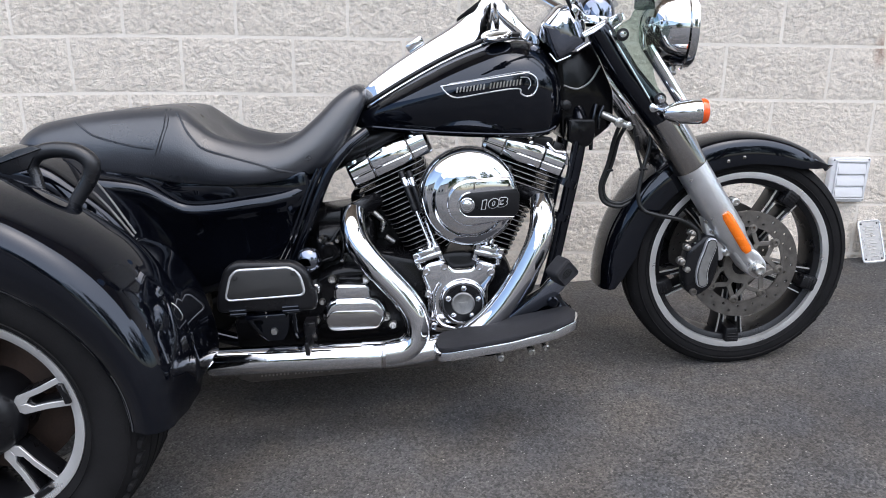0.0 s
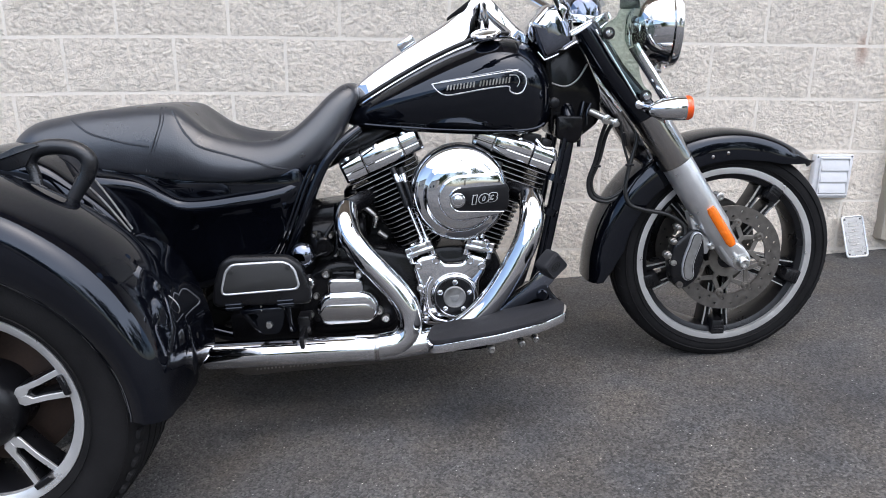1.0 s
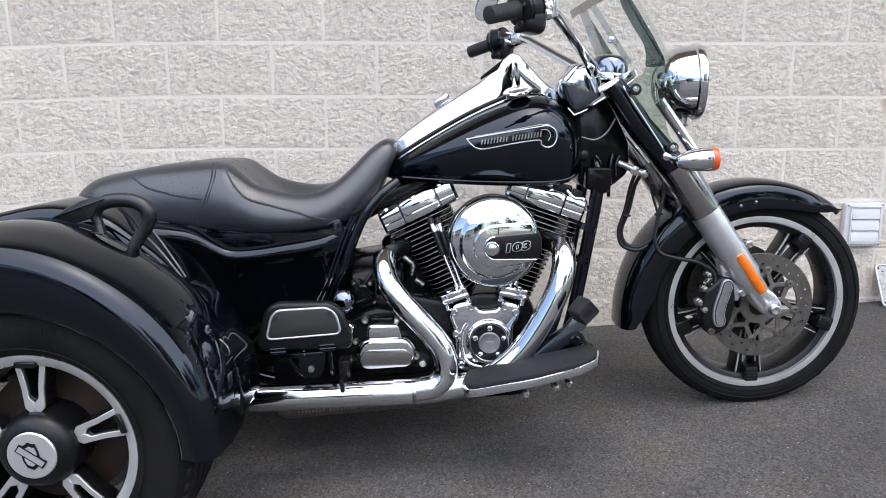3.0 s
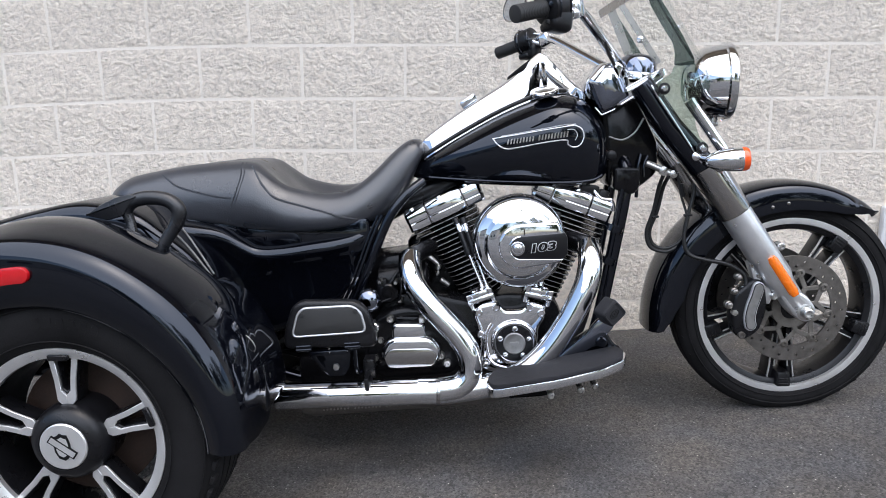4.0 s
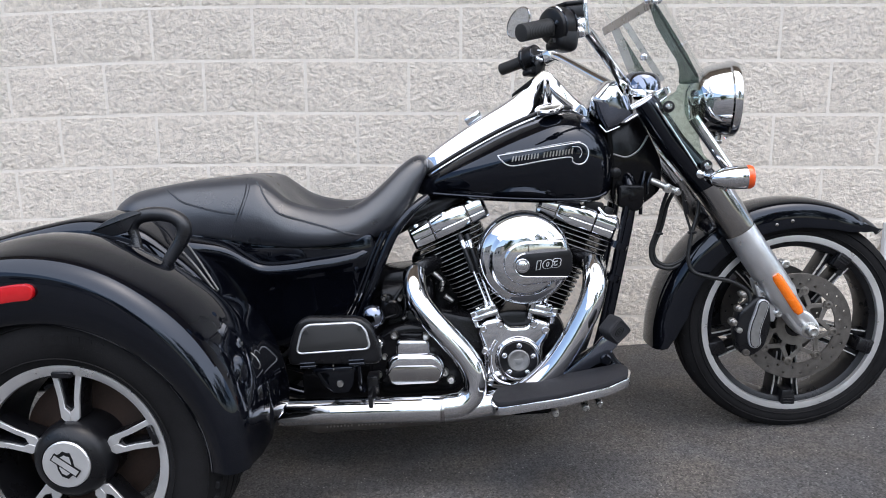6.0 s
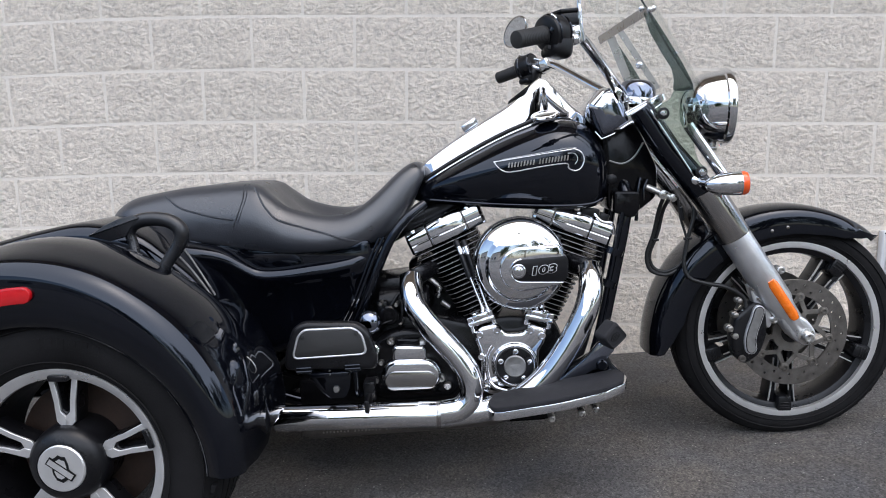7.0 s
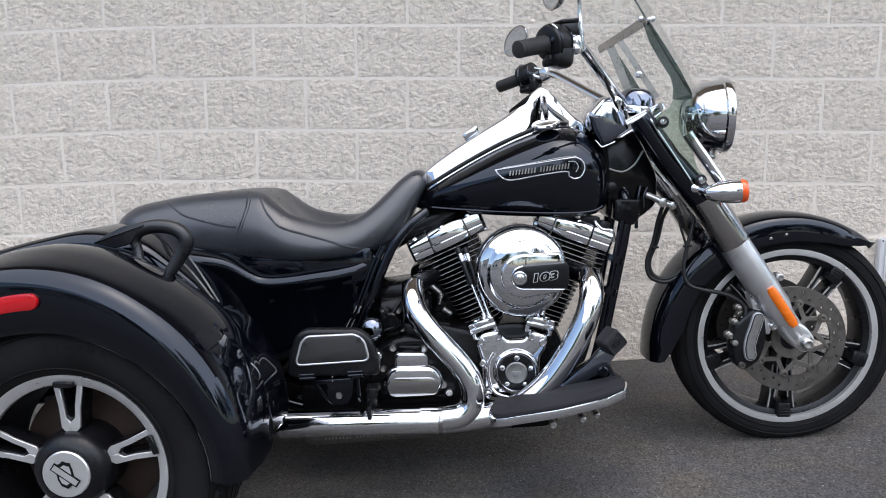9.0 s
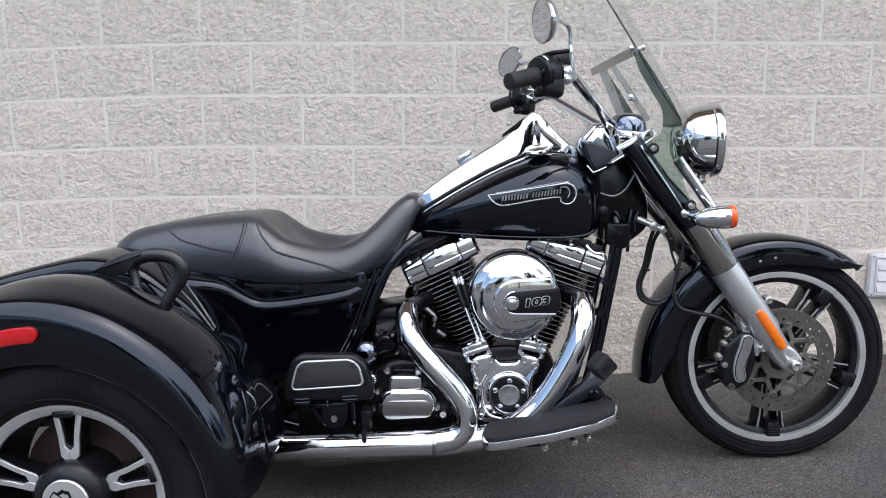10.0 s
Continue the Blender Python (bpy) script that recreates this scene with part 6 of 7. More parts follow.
part("timer_ring", bm, CHROME, camc, "chrome ring")
bm = bmesh.new()
lathe(bm, [(0.0505, 0.218), (0.049, 0.2235), (0.030, 0.2255), (0.028, 0.225)], (0.955, 0, 0.318), (0, -1, 0), 48)
part("timer_plate", bm, SATIN, camc, "black timer plate")
bm = bmesh.new()
lathe(bm, [(0.0290, 0.220), (0.0290, 0.2285), (0.0265, 0.230), (0.0255, 0.228), (0.0, 0.2275)], (0.955, 0, 0.318), (0, -1, 0), 40)
part("timer_cap", bm, GREY_ALLOY, camc, "satin timer cap")
bm = bmesh.new()
prism(bm, rounded([(0.943, 0.322), (0.967, 0.322), (0.965, 0.313), (0.955, 0.306), (0.945, 0.313)], 0.003, 3), -0.2290, -0.2270, 0.0005)
part("timer_mark", bm, GREY_ALLOY, camc, "worn raised shield")
for k in range(5):
    a = radians(85 + 72 * k)
    bm = bmesh.new()
    lathe(bm, [(0.0072, 0.222), (0.0072, 0.229), (0.0045, 0.2305), (0.0, 0.2305)], (0.955 + 0.0395 * math.cos(a), 0, 0.318 + 0.0395 * math.sin(a)), (0, -1, 0), 14)
    part("timer_screw", bm, CHROME, camc)
for x, z in ((0.868, 0.404), (0.914, 0.414), (1.001, 0.407), (1.030, 0.390), (0.868, 0.345), (0.876, 0.258), (0.985, 0.255)):
    bm = bmesh.new()
    lathe(bm, [(0.0105, 0.205), (0.0105, 0.216), (0.008, 0.220), (0.0055, 0.220), (0.005, 0.216), (0.0, 0.216)], (x, 0, z), (0, -1, 0), 16)
    part("cam_bolt", bm, CHROME, camc)
bm = bmesh.new()
sweep(bm, curve([(0.900, -0.213, 0.372), (0.884, -0.213, 0.345), (0.882, -0.213, 0.30), (0.896, -0.213, 0.262), (0.930, -0.213, 0.246)], 6), 0.006, 10, flat=0.5)
part("cam_rib", bm, CHROME, camc)

# gearbox side: black case, chrome covers, bolts
bm = bmesh.new()
prism(bm, rounded([(0.565, 0.255), (0.555, 0.33), (0.60, 0.415), (0.66, 0.435), (0.745, 0.430), (0.80, 0.36), (0.815, 0.275), (0.79, 0.240), (0.62, 0.235)], 0.03), -0.225, -0.15, 0.014, 3)
gear = part("gearbox_cover", bm, WRINKLE, trike, "black gearbox end cover")
bm = bmesh.new()
prism(bm, rounded([(0.603, 0.328), (0.632, 0.368), (0.744, 0.364), (0.768, 0.326), (0.750, 0.283), (0.626, 0.283)], 0.028, 6), -0.272, -0.215, 0.014, 4)
part("chrome_cover", bm, CHROME, gear, "chrome clutch release cover")
bm = bmesh.new()
prism(bm, rounded([(0.614, 0.318), (0.632, 0.340), (0.738, 0.335), (0.755, 0.314), (0.742, 0.287), (0.626, 0.288)], 0.018, 5), -0.2755, -0.265, 0.003)
part("cover_plate", bm, DARK_CHROME, gear, "flat oval cover plate")
bm = bmesh.new()
prism(bm, rounded([(0.640, 0.360), (0.640, 0.392), (0.650, 0.402), (0.722, 0.398), (0.728, 0.388), (0.728, 0.357)], 0.008), -0.262, -0.215, 0.008, 3)
part("chrome_block", bm, CHROME, gear, "chrome upper cover block")
bm = bmesh.new()
prism(bm, rounded([(0.652, 0.396), (0.652, 0.418), (0.712, 0.414), (0.712, 0.392)], 0.006), -0.250, -0.215, 0.006)
part("cover_neck", bm, WRINKLE, gear)
for x, z, r in ((0.636, 0.408, 0.011), (0.716, 0.400, 0.011), (0.578, 0.276, 0.011), (0.585, 0.304, 0.010), (0.760, 0.300, 0.011), (0.775, 0.278, 0.011), (0.590, 0.385, 0.013), (0.606, 0.352, 0.008)):
    bm = bmesh.new()
    lathe(bm, [(r, 0.20), (r, 0.232), (r * 0.75, 0.238), (r * 0.5, 0.238), (r * 0.45, 0.232), (0.0, 0.232)], (x, 0, z), (0, -1, 0), 16)
    part("case_bolt", bm, BOLT, gear)
bm = bmesh.new()
bmesh.ops.create_uvsphere(bm, u_segments=28, v_segments=16, radius=0.031)
bm.transform(Matrix.Translation((0.586, -0.235, 0.462)) @ Matrix.Diagonal((1, 0.8, 1.05, 1)))
# darkened colour stands for the machine and ground reflected in the chrome
part("horn_dome", bm, DARK_REFLECT_CHROME, trike, "small chrome dome, dark reflections put into its colour")
bm = bmesh.new()
rod(bm, (0.592, -0.20, 0.388), (0.592, -0.238, 0.388), 0.015, 0.013, 18, 0.003)
part("chrome_plug", bm, CHROME, trike, "chrome drain plug")
# dark clutter behind the header: starter, brackets, hoses
bm = bmesh.new()
rod(bm, (0.60, -0.12, 0.49), (0.74, -0.12, 0.49), 0.045, None, 24, 0.006)
box(bm, (0.64, -0.05, 0.505), (0.20, 0.16, 0.11), 0.020, (0, -4, 0))
box(bm, (0.615, -0.165, 0.475), (0.03, 0.03, 0.06), 0.006)
part("starter_motor", bm, WRINKLE, trike, "black starter motor")
for k, pts in enumerate(([(0.60, -0.17, 0.42), (0.625, -0.19, 0.47), (0.66, -0.18, 0.52), (0.70, -0.15, 0.55)], [(0.565, -0.19, 0.40), (0.60, -0.20, 0.44), (0.64, -0.195, 0.455)], [(0.655, -0.20, 0.44), (0.668, -0.205, 0.47), (0.672, -0.19, 0.51)])):
    part("engine_hose", sweep(bmesh.new(), curve([Vector(p) for p in pts], 5), 0.0038 + 0.0015 * (k == 0), 10), WRINKLE, trike, "black rubber hose")
bm = bmesh.new()
lathe(bm, [(0.026, 0.175), (0.026, 0.196), (0.022, 0.200), (0.017, 0.200), (0.015, 0.196), (0.009, 0.196), (0.008, 0.202), (0.0, 0.202)], (0.633, 0, 0.468), (0, -1, 0), 28)
part("drive_boss", bm, WRINKLE, trike, "round black boss")
for x, z in ((0.6135, 0.5020), (0.655, 0.497), (0.662, 0.447)):
    bm = bmesh.new()
    lathe(bm, [(0.0065, 0.17), (0.0065, 0.203), (0.0045, 0.206), (0.0, 0.206)], (x, 0, z), (0, -1, 0), 6)
    part("boss_bolt", bm, BOLT, trike)
bm = bmesh.new()
for o in (0.0, 0.012):
    rod(bm, (0.548 + o, -0.212, 0.522), (0.502 + o, -0.212, 0.448), 0.0026, None, 8)
part("chrome_link", bm, CHROME, trike, "pair of thin chrome link rods")
bm = bmesh.new()
sweep(bm, curve([(0.560, -0.06, 0.512), (0.605, -0.10, 0.520), (0.650, -0.11, 0.526), (0.700, -0.11, 0.535), (0.735, -0.10, 0.560)], 6), 0.014, 14)
part("breather_hose", bm, PAINT, trike, "thick glossy black hose")
# made-up box, keeps the gap behind the rear cylinder dark
bm = bmesh.new()
box(bm, (0.765, 0.03, 0.500), (0.16, 0.10, 0.20), 0.03, (0, -8, 0), 3)
part("oil_housing", bm, WRINKLE, trike, "made-up black box filling the dark gap behind the rear cylinder")
for a, b in (((0.742, -0.11, 0.545), (0.768, -0.11, 0.520)), ((0.768, -0.11, 0.520), (0.760, -0.11, 0.490)), ((0.770, -0.11, 0.478), (0.792, -0.11, 0.460))):
    part("chrome_fitting", rod(bmesh.new(), a, b, 0.0075, 0.006, 12, 0.001), BOLT, trike, "small zinc pipe fitting")
part("bracket", box(bmesh.new(), (0.700, -0.180, 0.500), (0.03, 0.02, 0.05), 0.004, (0, 20, 0)), BOLT, trike)
# inlet bits between tank and front cylinder
bm = bmesh.new()
box(bm, (1.19, -0.09, 0.695), (0.05, 0.03, 0.022), 0.004, (0, 14, 0))
box(bm, (1.225, -0.09, 0.672), (0.026, 0.026, 0.034), 0.004, (0, 24, 0))
rod(bm, (1.165, -0.09, 0.70), (1.245, -0.09, 0.655), 0.006, None, 10)
part("ignition_fitting", bm, SATIN, trike, "black wiring connectors")
bm = bmesh.new()
sweep(bm, curve([(1.20, -0.105, 0.690), (1.218, -0.11, 0.668), (1.246, -0.11, 0.660), (1.250, -0.11, 0.630)], 5), 0.004, 8)
part("vent_hose", bm, CHROME, trike)

# underside: unseen pan and axle shapes, added to keep light off the ground
bm = bmesh.new()
prism(bm, rounded([(0.36, 0.30), (0.36, 0.17), (0.42, 0.135), (1.04, 0.135), (1.10, 0.18), (1.08, 0.24)], 0.02), -0.16, 0.16, 0.012)
part("oil_pan", bm, WRINKLE, trike, "black block added under the engine to shade the ground")
bm = bmesh.new()
rod(bm, (0, -0.50, 0.312), (0, 0.50, 0.312), 0.045, None, 20, 0.006)
prism(bm, rounded([(-0.12, 0.24), (-0.10, 0.40), (0.10, 0.42), (0.22, 0.34), (0.22, 0.22), (0.05, 0.18)], 0.03), -0.14, 0.14, 0.015)
part("rear_axle", bm, WRINKLE, trike, "black axle block added under the body to shade the ground")

# unseen far-side cover shape, added to block light from the wall
bm = bmesh.new()
prism(bm, rounded([(0.42, 0.20), (0.42, 0.36), (0.50, 0.42), (0.98, 0.42), (1.08, 0.36), (1.08, 0.24), (1.00, 0.18), (0.50, 0.17)], 0.05, 5), 0.15, 0.29, 0.03, 3)
part("primary_cover", bm, SATIN, trike, "black far-side block added to shade the ground")

# -- exhaust --
def pipe(name, pts, r, mat, label, parent=None):
    return part(name, sweep(bmesh.new(), curve([Vector(p) for p in pts], 8), r, 28), mat, parent or trike, label)


pipe("rear_header", [(0.698, -0.185, 0.560), (0.699, -0.220, 0.535), (0.709, -0.250, 0.500), (0.738, -0.268, 0.456), (0.775, -0.278, 0.412), (0.812, -0.285, 0.365), (0.836, -0.290, 0.318), (0.835, -0.293, 0.270), (0.808, -0.297, 0.240), (0.765, -0.300, 0.234), (0.70, -0.302, 0.237)], 0.0305, CHROME, "chrome rear exhaust header shield")
pipe("front_header", [(1.166, -0.185, 0.556), (1.163, -0.218, 0.530), (1.154, -0.245, 0.495), (1.135, -0.258, 0.450), (1.100, -0.265, 0.390), (1.052, -0.270, 0.325), (1.000, -0.274, 0.275), (0.950, -0.278, 0.245), (0.89, -0.280, 0.229), (0.80, -0.283, 0.220), (0.74, -0.285, 0.218)], 0.0310, CHROME, "chrome front exhaust header shield")
bm = bmesh.new()
a, b = Vector((0.752, -0.302, 0.230)), Vector((0.338, -0.312, 0.248))
t = (b - a).normalized()
sweep(bm, [a, a + t * 0.003, b - t * 0.008, b, b], [0.031, 0.0335, 0.0335, 0.032, 0.022], 32)
shroud = part("muffler_shield", bm, CHROME, trike, "long chrome muffler shield")
bm = bmesh.new()
for k in range(2):
    x = 0.752 - 0.004 * k
    sweep(bm, [a - t * (0.004 - 0.006 * k), a + t * (0.004 + 0.003 * k)], [0.0355, 0.0355], 32)
part("pipe_clamp", bm, DARK_CHROME, shroud)
bm = bmesh.new()
a, b = Vector((0.930, -0.262, 0.206)), Vector((0.395, -0.285, 0.208))
t = (b - a).normalized()
sweep(bm, [a, a, a + t * 0.05, b - t * 0.03, b, b], [0.005, 0.020, 0.030, 0.030, 0.020, 0.004], 28)
part("lower_muffler", bm, DISC, trike, "dull lower muffler with pierced shield")
bm = bmesh.new()
for k in range(26):
    x = 0.455 + 0.009 * k
    if k % 9 == 8:
        continue
    box(bm, (x, -0.3140, 0.203 + 0.0006 * (k % 3)), (0.004, 0.002, 0.0045), 0.0006, (0, 10, 0), 1)
dots = part("shield_marks", bm, STEEL, trike, "row of small pierced marks")
tagged(dots, kind="stuff")
bm = bmesh.new()
box(bm, (0.575, -0.302, 0.262), (0.012, 0.066, 0.05), 0.003)
box(bm, (0.575, -0.25, 0.29), (0.03, 0.05, 0.05), 0.004)
part("muffler_bracket", bm, SATIN, trike)

for x, z, side in ((0.720, 0.575, 1), (1.148, 0.570, -1)):
    bm = bmesh.new()
    rod(bm, (x + 0.05 * side, -0.07, z + 0.004), (x - 0.016 * side, -0.178, z - 0.016), 0.020, 0.027, 20, 0.005)
    part("exhaust_flange", bm, WRINKLE, trike, "black exhaust port flange")

# -- passenger footboard, folded up --
bm = bmesh.new()
prism(bm, rounded([(0.388, 0.388), (0.393, 0.430), (0.418, 0.492), (0.445, 0.506), (0.575, 0.497), (0.602, 0.472), (0.618, 0.412), (0.614, 0.378)], 0.022, 5), -0.372, -0.340, 0.010, 3)
board = part("passenger_footboard", bm, SATIN, trike, "folded black passenger footboard with bright edging")
ring = rounded([(0.413, 0.419), (0.432, 0.474), (0.448, 0.488), (0.566, 0.486), (0.586, 0.468), (0.594, 0.420)], 0.016, 5)
bm = bmesh.new()
sweep(bm, [(x, -0.373, z) for x, z in ring], 0.0030, 8, loop=True)
part("bright_edging", bm, ALLOY, board, "thin bright edging")
cx, cz = 0.504, 0.452
part("rubber_pad", prism(bmesh.new(), [(cx + (x - cx) * 0.97, cz + (z - cz) * 0.94) for x, z in ring], -0.3765, -0.368, 0.002), GRIP, board, "black rubber pad")
for x, z in ((0.443, 0.472), (0.573, 0.473)):
    bm = bmesh.new()
    lathe(bm, [(0.006, 0.374), (0.006, 0.378), (0.0, 0.3785)], (x, 0, z), (0, -1, 0), 12)
    part("pad_rivet", bm, GRIP, board)
for x in (0.438, 0.557):
    bm = bmesh.new()
    rod(bm, (x - 0.020, -0.362, 0.392), (x + 0.020, -0.362, 0.392), 0.011, None, 14, 0.002)
    rod(bm, (x - 0.018, -0.374, 0.394), (x + 0.018, -0.374, 0.394), 0.003, None, 8)
    rod(bm, (x - 0.019, -0.372, 0.384), (x + 0.019, -0.372, 0.384), 0.0045, None, 10, 0.001)
    part("hinge", bm, PAINT, board, "glossy black hinge knuckle")
bm = bmesh.new()
box(bm, (0.498, -0.356, 0.372), (0.092, 0.036, 0.012), 0.003)
prism(bm, rounded([(0.452, 0.368), (0.546, 0.368), (0.536, 0.318), (0.522, 0.296), (0.484, 0.296), (0.468, 0.322)], 0.008), -0.330, -0.312, 0.004)
part("footboard_mount", bm, PAINT, board, "glossy black mount")
for x0, x1 in ((0.448, 0.486), (0.556, 0.550)):
    bm = sweep(bmesh.new(), curve([(x0, -0.345, 0.370), ((x0 + x1) / 2, -0.330, 0.325), (x1, -0.300, 0.290), (x1 + 0.004, -0.26, 0.284)], 4), 0.0065, 10)
    part("mount_arm", bm, PAINT, board, "bent black mounting arm")
bm = bmesh.new()
lathe(bm, [(0.0095, 0.330), (0.0095, 0.334), (0.007, 0.337), (0.0, 0.337)], (0.503, 0, 0.322), (0, -1, 0), 6)
part("mount_bolt", bm, BOLT, board)
for z in (0.3745, 0.3835):
    bm = bmesh.new()
    lathe(bm, [(0.0022, 0.372), (0.0022, 0.3755), (0.0, 0.376)], (0.500, 0, z), (0, -1, 0), 8)
    part("stop_pin", bm, BOLT, board)

# -- rider footboard and brake pedal --
plan = [(0.886, -0.288), (0.872, -0.345), (0.878, -0.392), (0.905, -0.404), (1.040, -0.412), (1.155, -0.402), (1.208, -0.375), (1.222, -0.330), (1.208, -0.285), (1.05, -0.275)]


def board_z(x, y):
    return 0.259 + 0.125 * (x - 0.88) + 0.05 * max(0, x - 1.10)


def plate(bm, outline, z0, z1, inset=0.0, bevel=0.003):
    """A plate lying on the footboard's slope."""
    cx, cy = sum(p[0] for p in outline) / len(outline), sum(p[1] for p in outline) / len(outline)
    out = [(cx + (x - cx) * (1 - inset), cy + (y - cy) * (1 - inset * 2)) for x, y in rounded(outline, 0.013, 2)]
    made = bmesh.new()
    f = made.faces.new([made.verts.new((x, y, board_z(x, y) + z0)) for x, y in out])
    ext = bmesh.ops.extrude_face_region(made, geom=[f])
    bmesh.ops.translate(made, verts=[g for g in ext["geom"] if isinstance(g, bmesh.types.BMVert)], vec=(0, 0, z1 - z0))
    bmesh.ops.recalc_face_normals(made, faces=made.faces)
    bmesh.ops.bevel(made, geom=[e for e in made.edges if e.calc_face_angle(0) > 0.9], offset=bevel, segments=2, profile=0.5, affect="EDGES")
    return merge(bm, made)


fb = part("rider_footboard", plate(bmesh.new(), plan, -0.020, 0.002, 0.0, 0.003), CHROME, trike, "chrome rider footboard with black rubber")
part("rubber_pad", plate(bmesh.new(), plan, 0.002, 0.012, 0.035, 0.003), WORN, fb, "worn black rubber pad")
for x, y, z in ((1.030, -0.340, 0.230), (1.104, -0.340, 0.239), (1.138, -0.340, 0.247)):
    bm = bmesh.new()
    rod(bm, (x, y + 0.06, z), (x, y - 0.02, z - 0.010), 0.0085, None, 14, 0.002)
    lathe(bm, [(0.006, 0.0), (0.005, 0.004), (0, 0.004)], (x, y - 0.02, z - 0.010), (0, -1, 0), 10)
    part("stud", bm, BOLT, fb)
bm = bmesh.new()
rod(bm, (1.00, -0.33, 0.252), (0.98, -0.15, 0.215), 0.012, None, 12)
rod(bm, (1.14, -0.33, 0.268), (1.12, -0.12, 0.23), 0.012, None, 12)
part("footboard_bracket", bm, SATIN, fb)
bm = bmesh.new()
made = bmesh.new()
prism(made, rounded([(-0.031, -0.026), (0.030, -0.031), (0.031, 0.030), (-0.029, 0.027)], 0.013, 5), -0.048, 0.006, 0.009, 4)
merge(bm, made, pose(1.180, -0.300, 0.412, 0, -40, 20) @ Matrix.Diagonal((0.9, 0.9, 0.9, 1)))
pedal = part("brake_pedal", bm, WORN, trike, "black rubber brake pedal pad")
bm = bmesh.new()
made = bmesh.new()
sweep(made, [(0.0145 * math.cos(q), -0.0485, 0.0085 * math.sin(q)) for q in (2 * math.pi * k / 24 for k in range(24))], 0.0013, 6, loop=True)
for k in range(3):
    box(made, (-0.007 + 0.007 * k, -0.0485, 0), (0.0035, 0.002, 0.009), 0.0006)
merge(bm, made, pose(1.180, -0.300, 0.412, 0, -40, 20) @ Matrix.Diagonal((0.9, 0.9, 0.9, 1)))
part("pedal_mark", bm, INK, pedal, "dark moulded oval")
bm = bmesh.new()
made = bmesh.new()
sweep(made, [(x, -0.0505, z) for x, z in rounded([(-0.025, -0.018), (0.025, -0.0225), (0.025, 0.0225), (-0.025, 0.018)], 0.008)], 0.0018, 8, loop=True)
merge(bm, made, pose(1.180, -0.300, 0.412, 0, -40, 20) @ Matrix.Diagonal((0.9, 0.9, 0.9, 1)))
part("pad_border", bm, WORN, pedal, "worn raised border of the pad")
bm = bmesh.new()
prism(bm, rounded([(1.165, 0.385), (1.200, 0.385), (1.205, 0.362), (1.170, 0.328), (1.110, 0.288), (1.055, 0.258), (1.035, 0.272), (1.085, 0.312), (1.135, 0.350)], 0.010), -0.285, -0.268, 0.004)
part("pedal_arm", bm, DARK_REFLECT_CHROME, pedal, "dark polished pedal arm")
bm = bmesh.new()
prism(bm, rounded([(1.05, 0.275), (1.09, 0.318), (1.15, 0.352), (1.185, 0.350), (1.20, 0.320), (1.225, 0.292), (1.20, 0.285), (1.12, 0.290)], 0.010), -0.268, -0.235, 0.006)
rod(bm, (1.17, -0.29, 0.325), (1.17, -0.22, 0.325), 0.014, None, 14, 0.003)
part("pedal_bracket", bm, PAINT, pedal)

# ---- small things at the wall ----
def vent_cover():
    bm = bmesh.new()
    out = rounded([(3.298, 0.220), (3.452, 0.220), (3.456, 0.398), (3.298, 0.396)], 0.012, 4)
    prism(bm, out, -0.034, -0.004, 0.006, 3)
    v = tagged(part("vent_cover", bm, WHITE, None), "white plastic louvred vent cover on a block wall", "vent cover")
    bm = bmesh.new()
    x0, x1, z0, z1 = 3.324, 3.436, 0.238, 0.378
    for a, b in (((x0 - 0.007, z0 - 0.007), (x1 + 0.007, z0)), ((x0 - 0.007, z1), (x1 + 0.007, z1 + 0.007)), ((x0 - 0.007, z0), (x0, z1)), ((x1, z0), (x1 + 0.007, z1))):
        prism(bm, [(a[0], a[1]), (b[0], a[1]), (b[0], b[1]), (a[0], b[1])], -0.041, -0.033, 0.002)
    part("vent_frame", bm, WHITE, v)
    for k in range(3):
        za = z0 + 0.046 * k
        bm = bmesh.new()
        rings = []
        for x in (x0 + 0.001, x1 - 0.001):
            rings.append([(x, -0.0345, za + 0.002), (x, -0.0425, za + 0.003), (x, -0.0415, za + 0.018), (x, -0.0385, za + 0.034), (x, -0.0355, za + 0.044), (x, -0.0345, za + 0.044)])
        skin(bm, rings, True, True)
        part("louvre", bm, WHITE, v, "", 30)
    for x, z in ((3.308, 0.386), (3.446, 0.388), (3.308, 0.230), (3.444, 0.230)):
        bm = bmesh.new()
        lathe(bm, [(0.0035, 0), (0.003, 0.002), (0, 0.002)], (x, -0.0335, z), (0, -1, 0), 10)
        part("screw", bm, SATIN, v)
    bm = bmesh.new()
    prism(bm, [(3.302, 0.224), (3.448, 0.224), (3.452, 0.394), (3.302, 0.392)], -0.004, 0.004)
    part("gasket", bm, SATIN, v)


vent_cover()


